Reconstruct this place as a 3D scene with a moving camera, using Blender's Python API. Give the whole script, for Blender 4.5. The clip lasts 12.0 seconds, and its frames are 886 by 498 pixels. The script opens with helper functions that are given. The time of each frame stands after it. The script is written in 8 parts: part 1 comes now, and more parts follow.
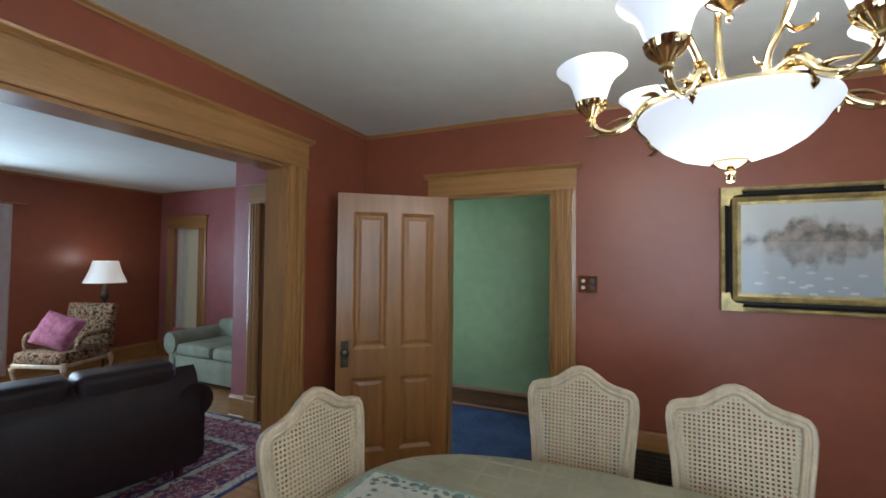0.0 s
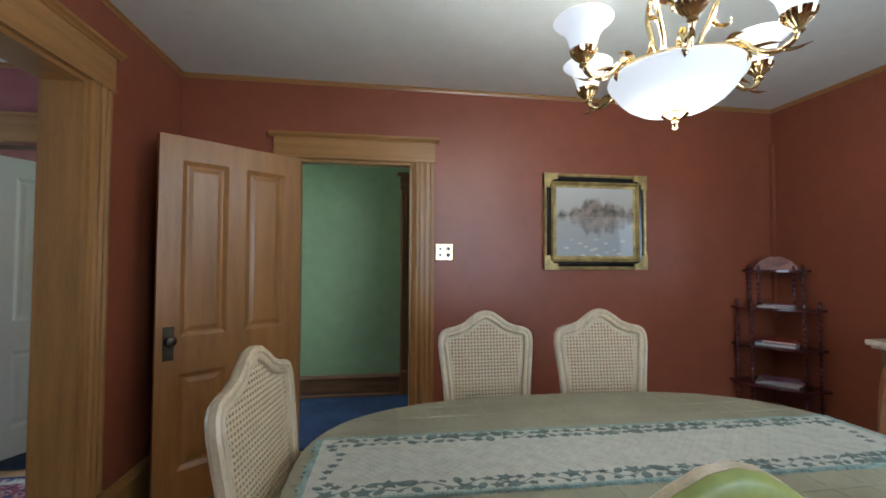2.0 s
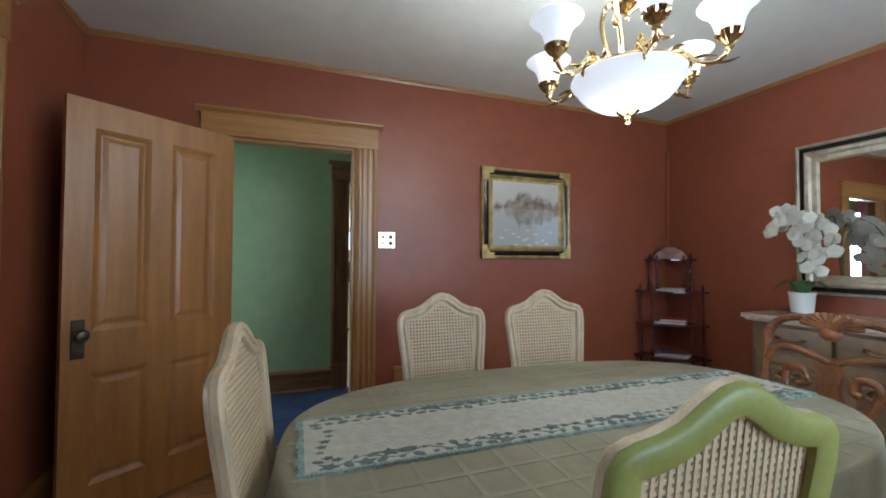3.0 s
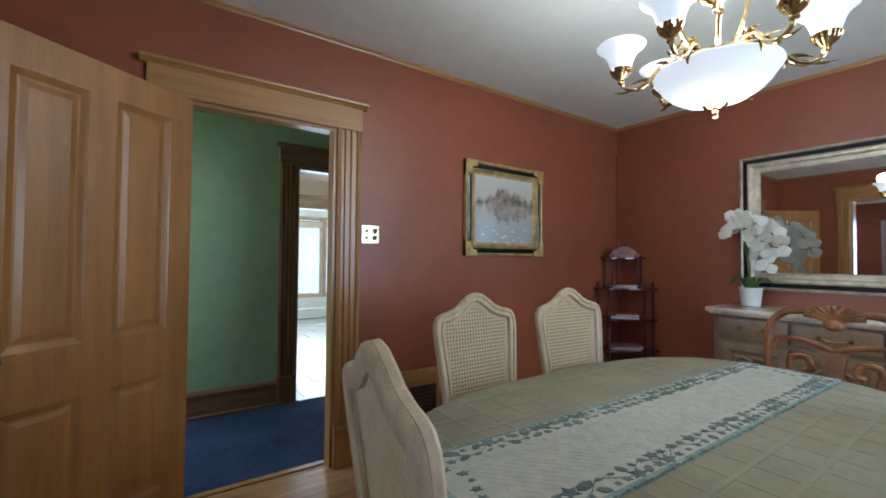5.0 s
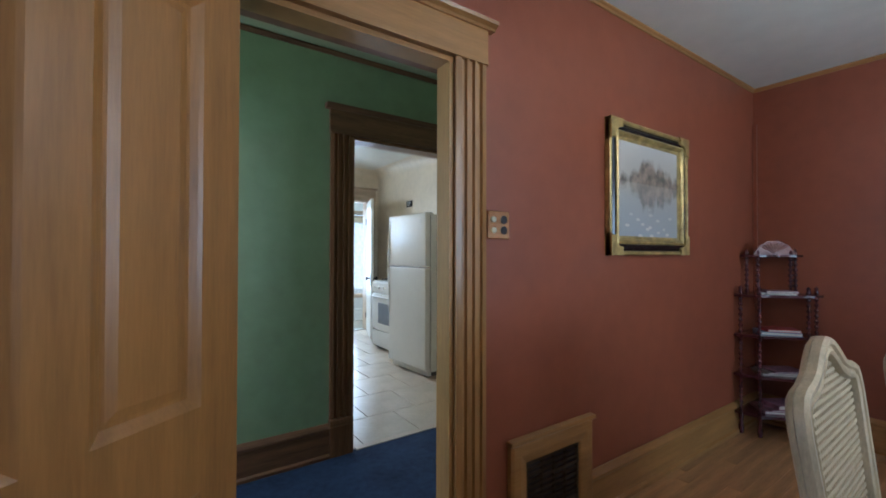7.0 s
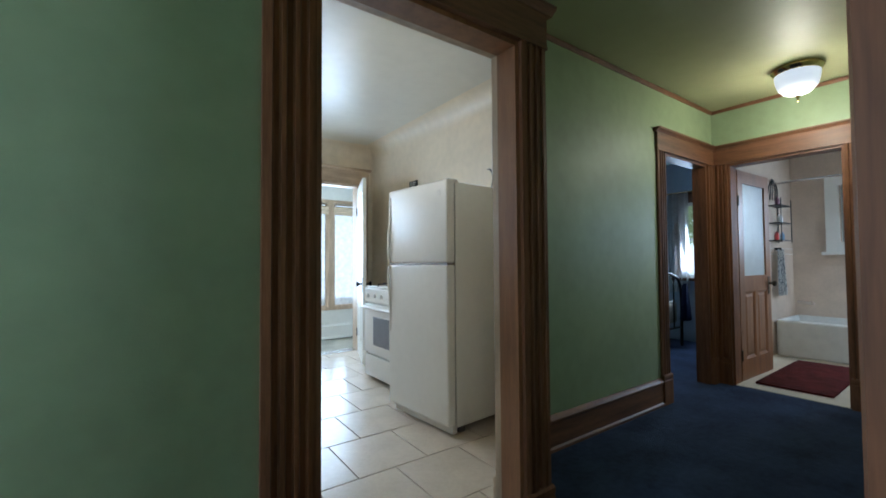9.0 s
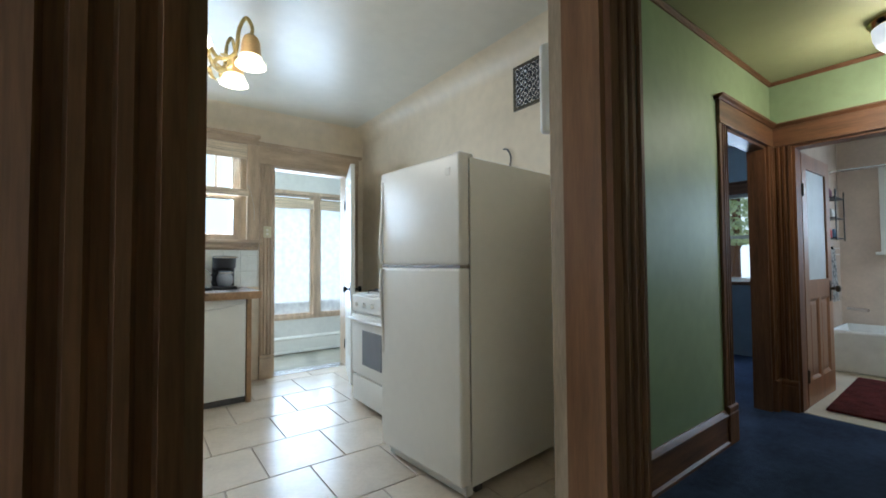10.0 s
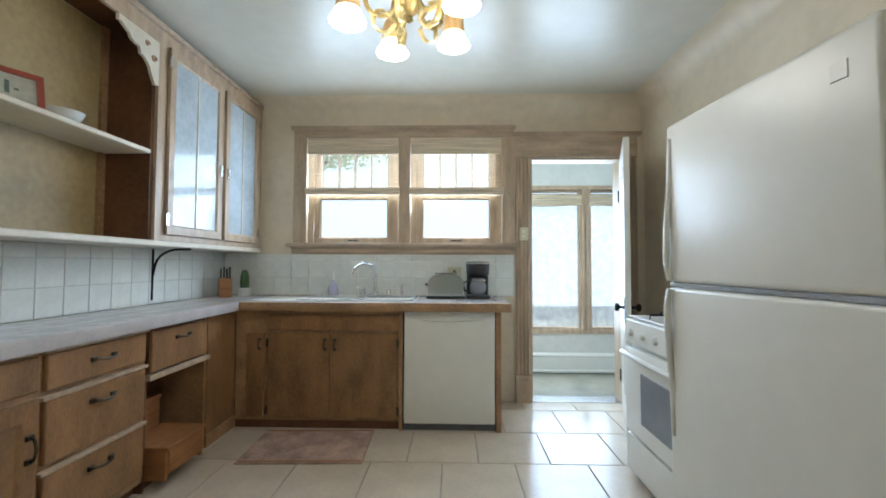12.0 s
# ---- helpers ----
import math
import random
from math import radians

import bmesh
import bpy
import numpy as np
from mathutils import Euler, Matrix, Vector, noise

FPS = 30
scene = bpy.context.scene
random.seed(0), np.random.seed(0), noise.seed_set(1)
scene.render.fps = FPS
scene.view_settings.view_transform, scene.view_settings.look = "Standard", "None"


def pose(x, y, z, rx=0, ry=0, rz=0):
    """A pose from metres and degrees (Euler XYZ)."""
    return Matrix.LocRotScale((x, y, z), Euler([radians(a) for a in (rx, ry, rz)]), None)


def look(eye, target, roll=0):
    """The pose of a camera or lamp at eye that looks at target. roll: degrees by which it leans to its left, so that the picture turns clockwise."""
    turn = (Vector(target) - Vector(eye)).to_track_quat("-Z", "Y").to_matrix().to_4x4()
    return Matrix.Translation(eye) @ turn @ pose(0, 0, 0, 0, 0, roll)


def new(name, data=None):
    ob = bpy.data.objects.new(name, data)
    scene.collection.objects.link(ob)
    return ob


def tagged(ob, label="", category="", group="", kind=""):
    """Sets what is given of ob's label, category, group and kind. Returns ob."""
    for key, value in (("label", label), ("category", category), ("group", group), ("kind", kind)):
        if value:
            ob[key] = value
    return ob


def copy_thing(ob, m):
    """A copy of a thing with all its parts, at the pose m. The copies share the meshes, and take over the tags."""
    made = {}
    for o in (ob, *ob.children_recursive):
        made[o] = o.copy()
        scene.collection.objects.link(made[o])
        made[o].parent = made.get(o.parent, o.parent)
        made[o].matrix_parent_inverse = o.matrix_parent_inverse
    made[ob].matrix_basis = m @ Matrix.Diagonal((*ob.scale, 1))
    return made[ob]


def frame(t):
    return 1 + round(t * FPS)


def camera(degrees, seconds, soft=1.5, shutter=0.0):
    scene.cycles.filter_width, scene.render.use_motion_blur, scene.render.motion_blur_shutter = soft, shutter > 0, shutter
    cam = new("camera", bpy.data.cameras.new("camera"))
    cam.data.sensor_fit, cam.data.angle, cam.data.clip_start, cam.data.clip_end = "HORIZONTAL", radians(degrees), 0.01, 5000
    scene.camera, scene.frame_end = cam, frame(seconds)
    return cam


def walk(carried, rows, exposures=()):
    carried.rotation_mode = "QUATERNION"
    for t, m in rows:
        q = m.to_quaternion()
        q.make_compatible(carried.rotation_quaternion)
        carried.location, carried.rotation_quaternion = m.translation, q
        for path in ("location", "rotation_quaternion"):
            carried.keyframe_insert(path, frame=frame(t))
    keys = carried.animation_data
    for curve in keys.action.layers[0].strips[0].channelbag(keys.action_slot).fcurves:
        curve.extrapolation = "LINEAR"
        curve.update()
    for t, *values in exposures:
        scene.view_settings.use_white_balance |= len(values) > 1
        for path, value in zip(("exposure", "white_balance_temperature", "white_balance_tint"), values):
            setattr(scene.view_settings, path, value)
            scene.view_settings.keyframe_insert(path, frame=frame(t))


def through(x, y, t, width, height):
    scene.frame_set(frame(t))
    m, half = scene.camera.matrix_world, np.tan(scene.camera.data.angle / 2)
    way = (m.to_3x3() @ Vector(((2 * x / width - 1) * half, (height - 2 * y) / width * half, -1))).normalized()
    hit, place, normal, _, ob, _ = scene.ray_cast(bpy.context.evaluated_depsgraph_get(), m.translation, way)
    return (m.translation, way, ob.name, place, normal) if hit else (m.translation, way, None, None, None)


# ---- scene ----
cam = camera(94.1, 12.0, soft=1.8)
PATH = [
    (0, (0.0, 0.137, 1.558), (-0.803, 1.968, 1.609), 0.6),
    (0.5, (-0.16, 0.154, 1.493), (-0.725, 2.072, 1.546), 0.5),
    (1, (-0.34, 0.157, 1.449), (-0.641, 2.134, 1.499), 0.5),
    (1.5, (-0.526, 0.128, 1.392), (-0.534, 2.127, 1.451), 0.4),
    (2, (-0.651, 0.109, 1.334), (-0.364, 2.087, 1.396), 0.2),
    (2.5, (-0.746, 0.101, 1.295), (-0.246, 2.036, 1.357), 0.1),
    (3, (-0.876, 0.128, 1.264), (-0.174, 2.0, 1.317), 0.2),
    (5, (-1.323, 0.608, 1.251), (-0.189, 2.255, 1.3), 0.5),
    (5.5, (-1.39, 0.87, 1.277), (-0.251, 2.514, 1.316), 0.4),
    (6, (-1.424, 1.121, 1.27), (-0.292, 2.769, 1.306), 0.2),
    (6.5, (-1.413, 1.418, 1.272), (-0.276, 3.063, 1.304), 0.3),
    (7, (-1.375, 1.757, 1.284), (-0.237, 3.401, 1.308), 0.1),
    (9, (-0.719, 3.154, 1.159), (0.446, 4.778, 1.22), -0.4),
    (9.5, (-0.583, 3.487, 1.163), (0.596, 5.102, 1.225), -0.4),
    (10, (-0.374, 3.778, 1.167), (0.815, 5.385, 1.23), -0.4),
    (10.5, (-0.149, 4.01, 1.16), (0.916, 5.701, 1.23), -0.5),
    (11, (-0.016, 4.232, 1.17), (0.762, 6.073, 1.238), -0.3),
    (11.5, (0.025, 4.401, 1.177), (0.398, 6.364, 1.252), -0.1),
    (12, (0.063, 4.547, 1.211), (0.011, 6.545, 1.286), 0.2),
]
walk(cam, [(t, look(e, a, r)) for t, e, a, r in PATH], [(0, 0.0, 5450, 10), (3.2, 0.0, 5500, 10), (5.5, 0.0, 5250, 10), (7.2, 0.0, 5080, 10), (9.5, 0.0, 5250, 10), (11, 0.0, 5400, 10), (12, 0.0, 5400, 10)])

# ---- world, sun, daylight ----
world = bpy.data.worlds.new("sky")
scene.world = world
world.use_nodes = True
wn = world.node_tree.nodes
sky = wn.new("ShaderNodeTexSky")
sky.sky_type = "NISHITA"
sky.sun_disc = False
sky.sun_elevation, sky.sun_rotation = radians(48), radians(40)
wn["Background"].inputs[1].default_value = 0.12
world.node_tree.links.new(sky.outputs[0], wn["Background"].inputs[0])
sun = new("sun", bpy.data.lights.new("sun", "SUN"))
sun.data.energy, sun.data.angle, sun.data.color = 3.0, radians(0.6), (1, 0.95, 0.87)
sun.matrix_world = look((3.0, 14, 14), (0.8, 8.6, 0))


def area(name, eye, target, w, h, watts, color=(1, 1, 1)):
    """Daylight that comes in through a window's opening; the hall's is an added fill."""
    d = bpy.data.lights.new(name, "AREA")
    d.shape, d.size, d.size_y, d.energy, d.color = "RECTANGLE", w, h, watts, color
    o = new(name, d)
    o.matrix_world = look(eye, target)
    return o


def bulb(name, at, watts, size=0.04, color=(1, 0.92, 0.78)):
    d = bpy.data.lights.new(name, "POINT")
    d.energy, d.shadow_soft_size, d.color = watts, size, color
    o = new(name, d)
    o.location = at
    return o


WARM = (1.0, 0.90, 0.72)
DAY = (0.79, 0.92, 1.0)
area("kitchen_window_daylight", (-0.42, 8.26, 1.85), (-0.42, 4, 1.6), 1.7, 0.9, 54, DAY)
area("porch_daylight", (1.15, 9.24, 1.3), (1.15, 5, 1.0), 1.3, 1.6, 48, DAY)
area("dining_window_daylight", (1.0, -1.30, 1.5), (0.4, 3, 1.3), 1.6, 1.3, 50, DAY)
area("living_window_daylight", (-6.7, 1.7, 1.3), (0, 1.2, 0.6), 1.2, 1.7, 85, DAY)
# fill lamp added to brighten the dark west end of the hall
area("hall_added_fill_daylight", (-2.8, 4.36, 1.5), (-1.0, 3.6, 1.1), 0.7, 1.1, 60, DAY)
area("bedroom_window_daylight", (5.56, 5.7, 1.45), (2.5, 5.2, 1.2), 0.6, 0.9, 20, DAY)
area("bathroom_window_daylight", (5.9, 3.4, 1.7), (3.8, 4.2, 0.8), 0.7, 0.8, 24, DAY)

# ---- materials ----


def mat(name, color, rough=0.6, metal=0.0, vary=0.12, scale=6.0, bump=0.0, bump_scale=60.0, stretch=(1, 1, 1), coat=0.0, dark=None, spec=0.5, per=0.0):
    """A principled surface with mottling at two scales and a fine relief. per: how far alike pieces differ."""
    m = bpy.data.materials.new(name)
    m.use_nodes = True
    n, l = m.node_tree.nodes, m.node_tree.links
    b = n["Principled BSDF"]
    b.inputs["Roughness"].default_value, b.inputs["Metallic"].default_value = rough, metal
    b.inputs["Coat Weight"].default_value, b.inputs["Coat Roughness"].default_value = coat, 0.22
    b.inputs["Specular IOR Level"].default_value = spec
    tc = n.new("ShaderNodeTexCoord")
    mp = n.new("ShaderNodeMapping")
    mp.inputs["Scale"].default_value = stretch
    l.new(tc.outputs["Object"], mp.inputs[0])
    big = n.new("ShaderNodeTexNoise")
    big.inputs["Scale"].default_value, big.inputs["Detail"].default_value = scale, 4
    fine = n.new("ShaderNodeTexNoise")
    fine.inputs["Scale"].default_value, fine.inputs["Detail"].default_value = scale * 9, 3
    l.new(mp.outputs[0], big.inputs["Vector"])
    l.new(mp.outputs[0], fine.inputs["Vector"])
    mix = n.new("ShaderNodeMath")
    mix.operation = "MULTIPLY_ADD"
    mix.inputs[1].default_value = 0.35
    l.new(fine.outputs["Fac"], mix.inputs[0])
    half = n.new("ShaderNodeMath")
    half.operation = "MULTIPLY"
    half.inputs[1].default_value = 0.65
    l.new(big.outputs["Fac"], half.inputs[0])
    l.new(half.outputs[0], mix.inputs[2])
    ramp = n.new("ShaderNodeValToRGB")
    dk = dark or [c * (1 - 2.2 * vary) for c in color]
    lt = [min(1, c * (1 + vary)) for c in color]
    ramp.color_ramp.elements[0].position, ramp.color_ramp.elements[1].position = 0.33, 0.66
    ramp.color_ramp.elements[0].color, ramp.color_ramp.elements[1].color = (*dk, 1), (*lt, 1)
    l.new(mix.outputs[0], ramp.inputs[0])
    out = ramp.outputs[0]
    if per:
        oi = n.new("ShaderNodeObjectInfo")
        hsv = n.new("ShaderNodeHueSaturation")
        mr = n.new("ShaderNodeMapRange")
        mr.inputs["To Min"].default_value, mr.inputs["To Max"].default_value = 1 - per, 1 + per
        l.new(oi.outputs["Random"], mr.inputs[0])
        l.new(mr.outputs[0], hsv.inputs["Value"])
        l.new(out, hsv.inputs["Color"])
        out = hsv.outputs[0]
    l.new(out, b.inputs["Base Color"])
    if bump:
        bt = n.new("ShaderNodeTexNoise")
        bt.inputs["Scale"].default_value, bt.inputs["Detail"].default_value = bump_scale, 4
        l.new(mp.outputs[0], bt.inputs["Vector"])
        bp = n.new("ShaderNodeBump")
        bp.inputs["Strength"].default_value, bp.inputs["Distance"].default_value = bump, 0.01
        l.new(bt.outputs["Fac"], bp.inputs["Height"])
        l.new(bp.outputs[0], b.inputs["Normal"])
    return m


def glow(name, color, strength, base=0.8):
    m = bpy.data.materials.new(name)
    m.use_nodes = True
    b = m.node_tree.nodes["Principled BSDF"]
    b.inputs["Base Color"].default_value = (base, base, base, 1)
    b.inputs["Emission Color"].default_value, b.inputs["Emission Strength"].default_value = (*color, 1), strength
    return m


def glass(name, color=(1, 1, 1), rough=0.0):
    m = bpy.data.materials.new(name)
    m.use_nodes = True
    b = m.node_tree.nodes["Principled BSDF"]
    b.inputs["Base Color"].default_value = (*color, 1)
    b.inputs["Transmission Weight"].default_value, b.inputs["Roughness"].default_value, b.inputs["IOR"].default_value = 1, rough, 1.45
    return m


RED = mat("red_wall_paint", (0.26, 0.074, 0.034), 0.4, vary=0.08, scale=1.3, bump=0.05, bump_scale=220)
GREEN = mat("green_wall_paint", (0.31, 0.385, 0.225), 0.5, vary=0.08, scale=1.3, bump=0.05, bump_scale=220)
PLUM = mat("plum_wall_paint", (0.36, 0.125, 0.12), 0.42, vary=0.08, scale=1.3, bump=0.05, bump_scale=220)
CREAM = mat("cream_wall_paint", (0.72, 0.62, 0.46), 0.4, vary=0.06, scale=1.5, bump=0.05, bump_scale=200)
CEIL = mat("ceiling_paint", (0.73, 0.77, 0.71), 0.7, vary=0.04, scale=1.0, bump=0.05, bump_scale=160)
KCEIL = mat("glossy_ceiling_paint", (0.62, 0.59, 0.50), 0.28, vary=0.04, scale=1.0, bump=0.06, bump_scale=30)
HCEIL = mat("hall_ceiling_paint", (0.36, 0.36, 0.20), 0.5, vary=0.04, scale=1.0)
OAK = mat("honey_oak_trim", (0.36, 0.185, 0.055), 0.36, vary=0.13, scale=3.5, stretch=(7, 7, 0.5), bump=0.05, bump_scale=40, coat=0.25)
OAKH = mat("honey_oak_trim_level", (0.36, 0.185, 0.055), 0.36, vary=0.13, scale=3.5, stretch=(0.5, 0.5, 7), bump=0.05, bump_scale=40, coat=0.25)
DOORW = mat("varnished_pine_door", (0.33, 0.152, 0.038), 0.38, vary=0.12, scale=3.0, stretch=(6, 6, 0.45), bump=0.04, bump_scale=40, coat=0.15)
DARK = mat("dark_stained_trim", (0.19, 0.082, 0.036), 0.55, vary=0.25, scale=3.5, stretch=(7, 7, 0.5), bump=0.05, bump_scale=40, spec=0.2)
DARKH = mat("dark_stained_trim_level", (0.19, 0.082, 0.036), 0.55, vary=0.25, scale=3.5, stretch=(0.5, 0.5, 7), bump=0.05, bump_scale=40, coat=0.08)
MIDW = mat("mid_brown_stained_wood", (0.27, 0.12, 0.048), 0.38, vary=0.16, scale=3.5, stretch=(7, 7, 0.5), bump=0.05, bump_scale=40, coat=0.1)
FLOORW = mat("oak_floor_board", (0.42, 0.22, 0.09), 0.3, vary=0.2, scale=3.0, stretch=(0.6, 7, 7), bump=0.04, coat=0.3, per=0.12)
CARPET = mat("blue_carpet", (0.045, 0.062, 0.115), 0.95, vary=0.2, scale=3, bump=0.6, bump_scale=500, spec=0.1)
TILE = mat("beige_floor_tile", (0.63, 0.545, 0.43), 0.22, vary=0.05, scale=5, bump=0.03, bump_scale=40, per=0.05)
GROUT = mat("tile_grout", (0.40, 0.34, 0.28), 0.8, vary=0.1)
WHITE = mat("white_enamel", (0.80, 0.79, 0.73), 0.3, vary=0.02, scale=2, bump=0.02, bump_scale=90)

# ---- building helpers ----


def box(bm, x0, x1, y0, y1, z0, z1, bev=0.0, seg=1):
    r = bmesh.ops.create_cube(bm, size=1)
    vs = r["verts"]
    for v in vs:
        v.co = ((x0 + x1) / 2 + v.co.x * (x1 - x0), (y0 + y1) / 2 + v.co.y * (y1 - y0), (z0 + z1) / 2 + v.co.z * (z1 - z0))
    if bev:
        es = list({e for v in vs for e in v.link_edges})
        bmesh.ops.bevel(bm, geom=es, offset=bev, segments=seg, affect="EDGES", profile=0.6)
    return vs


def made(name, bm, material, parent=None, label="", smooth=False, kind=""):
    me = bpy.data.meshes.new(name)
    bmesh.ops.recalc_face_normals(bm, faces=bm.faces)
    bm.to_mesh(me)
    bm.free()
    me.materials.append(material)
    if smooth:
        me.shade_smooth()
        me.set_sharp_from_angle(angle=radians(38))
    o = new(name, me)
    if parent:
        o.parent = parent
    return tagged(o, label, kind=kind)


def part(name, bm, material, parent, label="", smooth=False):
    return made(name, bm, material, parent, label, smooth)


def boxes(*rows, bev=0.0, seg=1):
    bm = bmesh.new()
    for r in rows:
        box(bm, *r, bev=bev, seg=seg)
    return bm


def thing(name, m, label, category, group="", kind=""):
    o = new(name)
    o.matrix_basis = m
    o.empty_display_size = 0.1
    return tagged(o, label, category, group, kind)


def wall(name, x0, x1, y0, y1, z0, z1, material, holes=(), axis="x", label="", parent=None):
    """A straight wall with thickness; holes: (from, to, bottom, top) along its axis."""
    a0, a1 = (x0, x1) if axis == "x" else (y0, y1)
    cuts = sorted({a0, a1, *[c for h in holes for c in h[:2] if a0 < c < a1]})
    bm = bmesh.new()
    for a, b in zip(cuts, cuts[1:]):
        mid, spans = (a + b) / 2, [(z0, z1)]
        for h in holes:
            if h[0] < mid < h[1]:
                nxt = []
                for s in spans:
                    if h[2] > s[0]:
                        nxt.append((s[0], min(h[2], s[1])))
                    if h[3] < s[1]:
                        nxt.append((max(h[3], s[0]), s[1]))
                spans = nxt
        for s in spans:
            if axis == "x":
                box(bm, a, b, y0, y1, *s)
            else:
                box(bm, x0, x1, a, b, *s)
    bmesh.ops.remove_doubles(bm, verts=bm.verts, dist=1e-5)
    o = made(name, bm, material, kind="structure")
    return tagged(o, label or "painted plaster wall", "wall")


def extrude_profile(bm, prof, a, b, put):
    """prof: (out, up) outline; runs from a to b; put(s, out, up) gives the place."""
    ends = []
    for s in (a, b):
        ends.append([bm.verts.new(put(s, *p)) for p in prof])
    k = len(prof)
    for i in range(k):
        bm.faces.new((ends[0][i], ends[0][(i + 1) % k], ends[1][(i + 1) % k], ends[1][i]))
    bm.faces.new(ends[0][::-1])
    bm.faces.new(ends[1])


def face_map(axis, face, side):
    """Places along a wall face: axis it runs on, the face's coordinate, and the way out of it (+1 or -1)."""
    if axis == "x":
        return lambda s, o, u: (s, face + side * o, u)
    return lambda s, o, u: (face + side * o, s, u)


BASE_PROF = [(0, 0), (0.034, 0), (0.034, 0.02), (0.022, 0.032), (0.022, 0.17), (0.028, 0.178), (0.028, 0.19), (0.016, 0.205), (0.006, 0.215), (0, 0.215)]


def baseboard(axis, face, side, spans, material, label="varnished oak baseboard with moulded top"):
    put = face_map(axis, face, side)
    for a, b in spans:
        bm = bmesh.new()
        extrude_profile(bm, BASE_PROF, a, b, put)
        tagged(made("baseboard", bm, material, kind="structure"), label, "baseboard")


def rail(axis, face, side, spans, z, material, h=0.026, d=0.022, label="thin varnished wood moulding under the ceiling"):
    put = face_map(axis, face, side)
    prof = [(0, z - h), (d * 0.4, z - h), (d * 0.55, z - h * 0.6), (d, z - h * 0.3), (d, z), (0, z)]
    for a, b in spans:
        bm = bmesh.new()
        extrude_profile(bm, prof, a, b, put)
        tagged(made("trim", bm, material, kind="structure"), label, "moulding")


def casing(axis, face, side, a, b, top, upright, level, w=0.145, head=0.15, label="", sill=None, left=True, right=True, flutes=True, bottom=0.0):
    """Door or window casing: fluted uprights on plinth blocks, a head board with bead and cap."""
    put = face_map(axis, face, side)
    root = thing("trim", Matrix(), label or "varnished wood door casing with fluted sides", "door casing", kind="structure")
    d = 0.022
    for lo, hi, on in ((a - w, a, left), (b, b + w, right)):
        if not on:
            continue
        ph = 0.0 if sill is not None else 0.24
        bm = bmesh.new()
        if flutes:
            prof = [(0, d * 0.75)]
            k = w / 9
            for c in (2.2, 4.5, 6.8):
                prof += [(k * (c - 0.75), d), (k * (c - 0.45), d * 0.5), (k * (c + 0.45), d * 0.5), (k * (c + 0.75), d)]
            prof += [(w, d * 0.75)]
        else:
            prof = [(0, d), (w, d)]
        pts = [(0, 0)] + prof + [(w, 0)]
        ends = [[bm.verts.new(put(lo + p[0], p[1], z)) for p in pts] for z in (bottom + ph, top)]
        n = len(pts)
        for i in range(n):
            bm.faces.new((ends[0][i], ends[0][(i + 1) % n], ends[1][(i + 1) % n], ends[1][i]))
        part("side_casing", bm, upright, root)
        if ph:
            bm = bmesh.new()
            extrude_profile(bm, [(0, bottom), (0.034, bottom), (0.034, bottom + 0.19), (0.029, bottom + 0.2), (0.034, bottom + 0.21), (0.034, bottom + 0.232), (0.026, bottom + 0.24), (0, bottom + 0.24)], lo - 0.004, hi + 0.004, put)
            part("plinth", bm, upright, root)
    la, lb = (a - w if left else a), (b + w if right else b)
    bm = bmesh.new()
    extrude_profile(bm, [(0, top), (0.026, top), (0.026, top + 0.012), (0.022, top + 0.014), (0.022, top + head), (0, top + head)], la - 0.006, lb + 0.006, put)
    part("head_casing", bm, level, root)
    bm = bmesh.new()
    extrude_profile(bm, [(0, top + head), (0.03, top + head), (0.036, top + head + 0.008), (0.052, top + head + 0.018), (0.056, top + head + 0.03), (0, top + head + 0.03)], la - 0.035, lb + 0.035, put)
    part("cap", bm, level, root)
    return root


def jamb(axis, f0, f1, a, b, top, upright, level, label="varnished wood door jamb lining"):
    """The lining of an opening between faces f0 and f1."""
    root = thing("trim", Matrix(), label, "door jamb", kind="structure")
    t = 0.02
    def bx(s0, s1, z0, z1):
        return boxes((s0, s1, f0, f1, z0, z1)) if axis == "x" else boxes((f0, f1, s0, s1, z0, z1))
    part("jamb_side", bx(a, a + t, 0, top), upright, root)
    part("jamb_side", bx(b - t, b, 0, top), upright, root)
    part("jamb_head", bx(a + t, b - t, top - t, top), level, root)
    return root


def slab(name, x0, x1, y0, y1, z0, z1, material, label, category):
    return tagged(made(name, boxes((x0, x1, y0, y1, z0, z1)), material, kind="structure"), label, category)


def prism(name, outline, z0, z1, material, label, category):
    """A piece of the setting with a plan outline."""
    bm = bmesh.new()
    lo, hi = [bm.verts.new((x, y, z0)) for x, y in outline], [bm.verts.new((x, y, z1)) for x, y in outline]
    n = len(outline)
    for i in range(n):
        bm.faces.new((lo[i], lo[(i + 1) % n], hi[(i + 1) % n], hi[i]))
    bm.faces.new(lo[::-1]), bm.faces.new(hi)
    return tagged(made(name, bm, material, kind="structure"), label, category)


# ---- the structure ----
H, HK = 2.58, 2.69
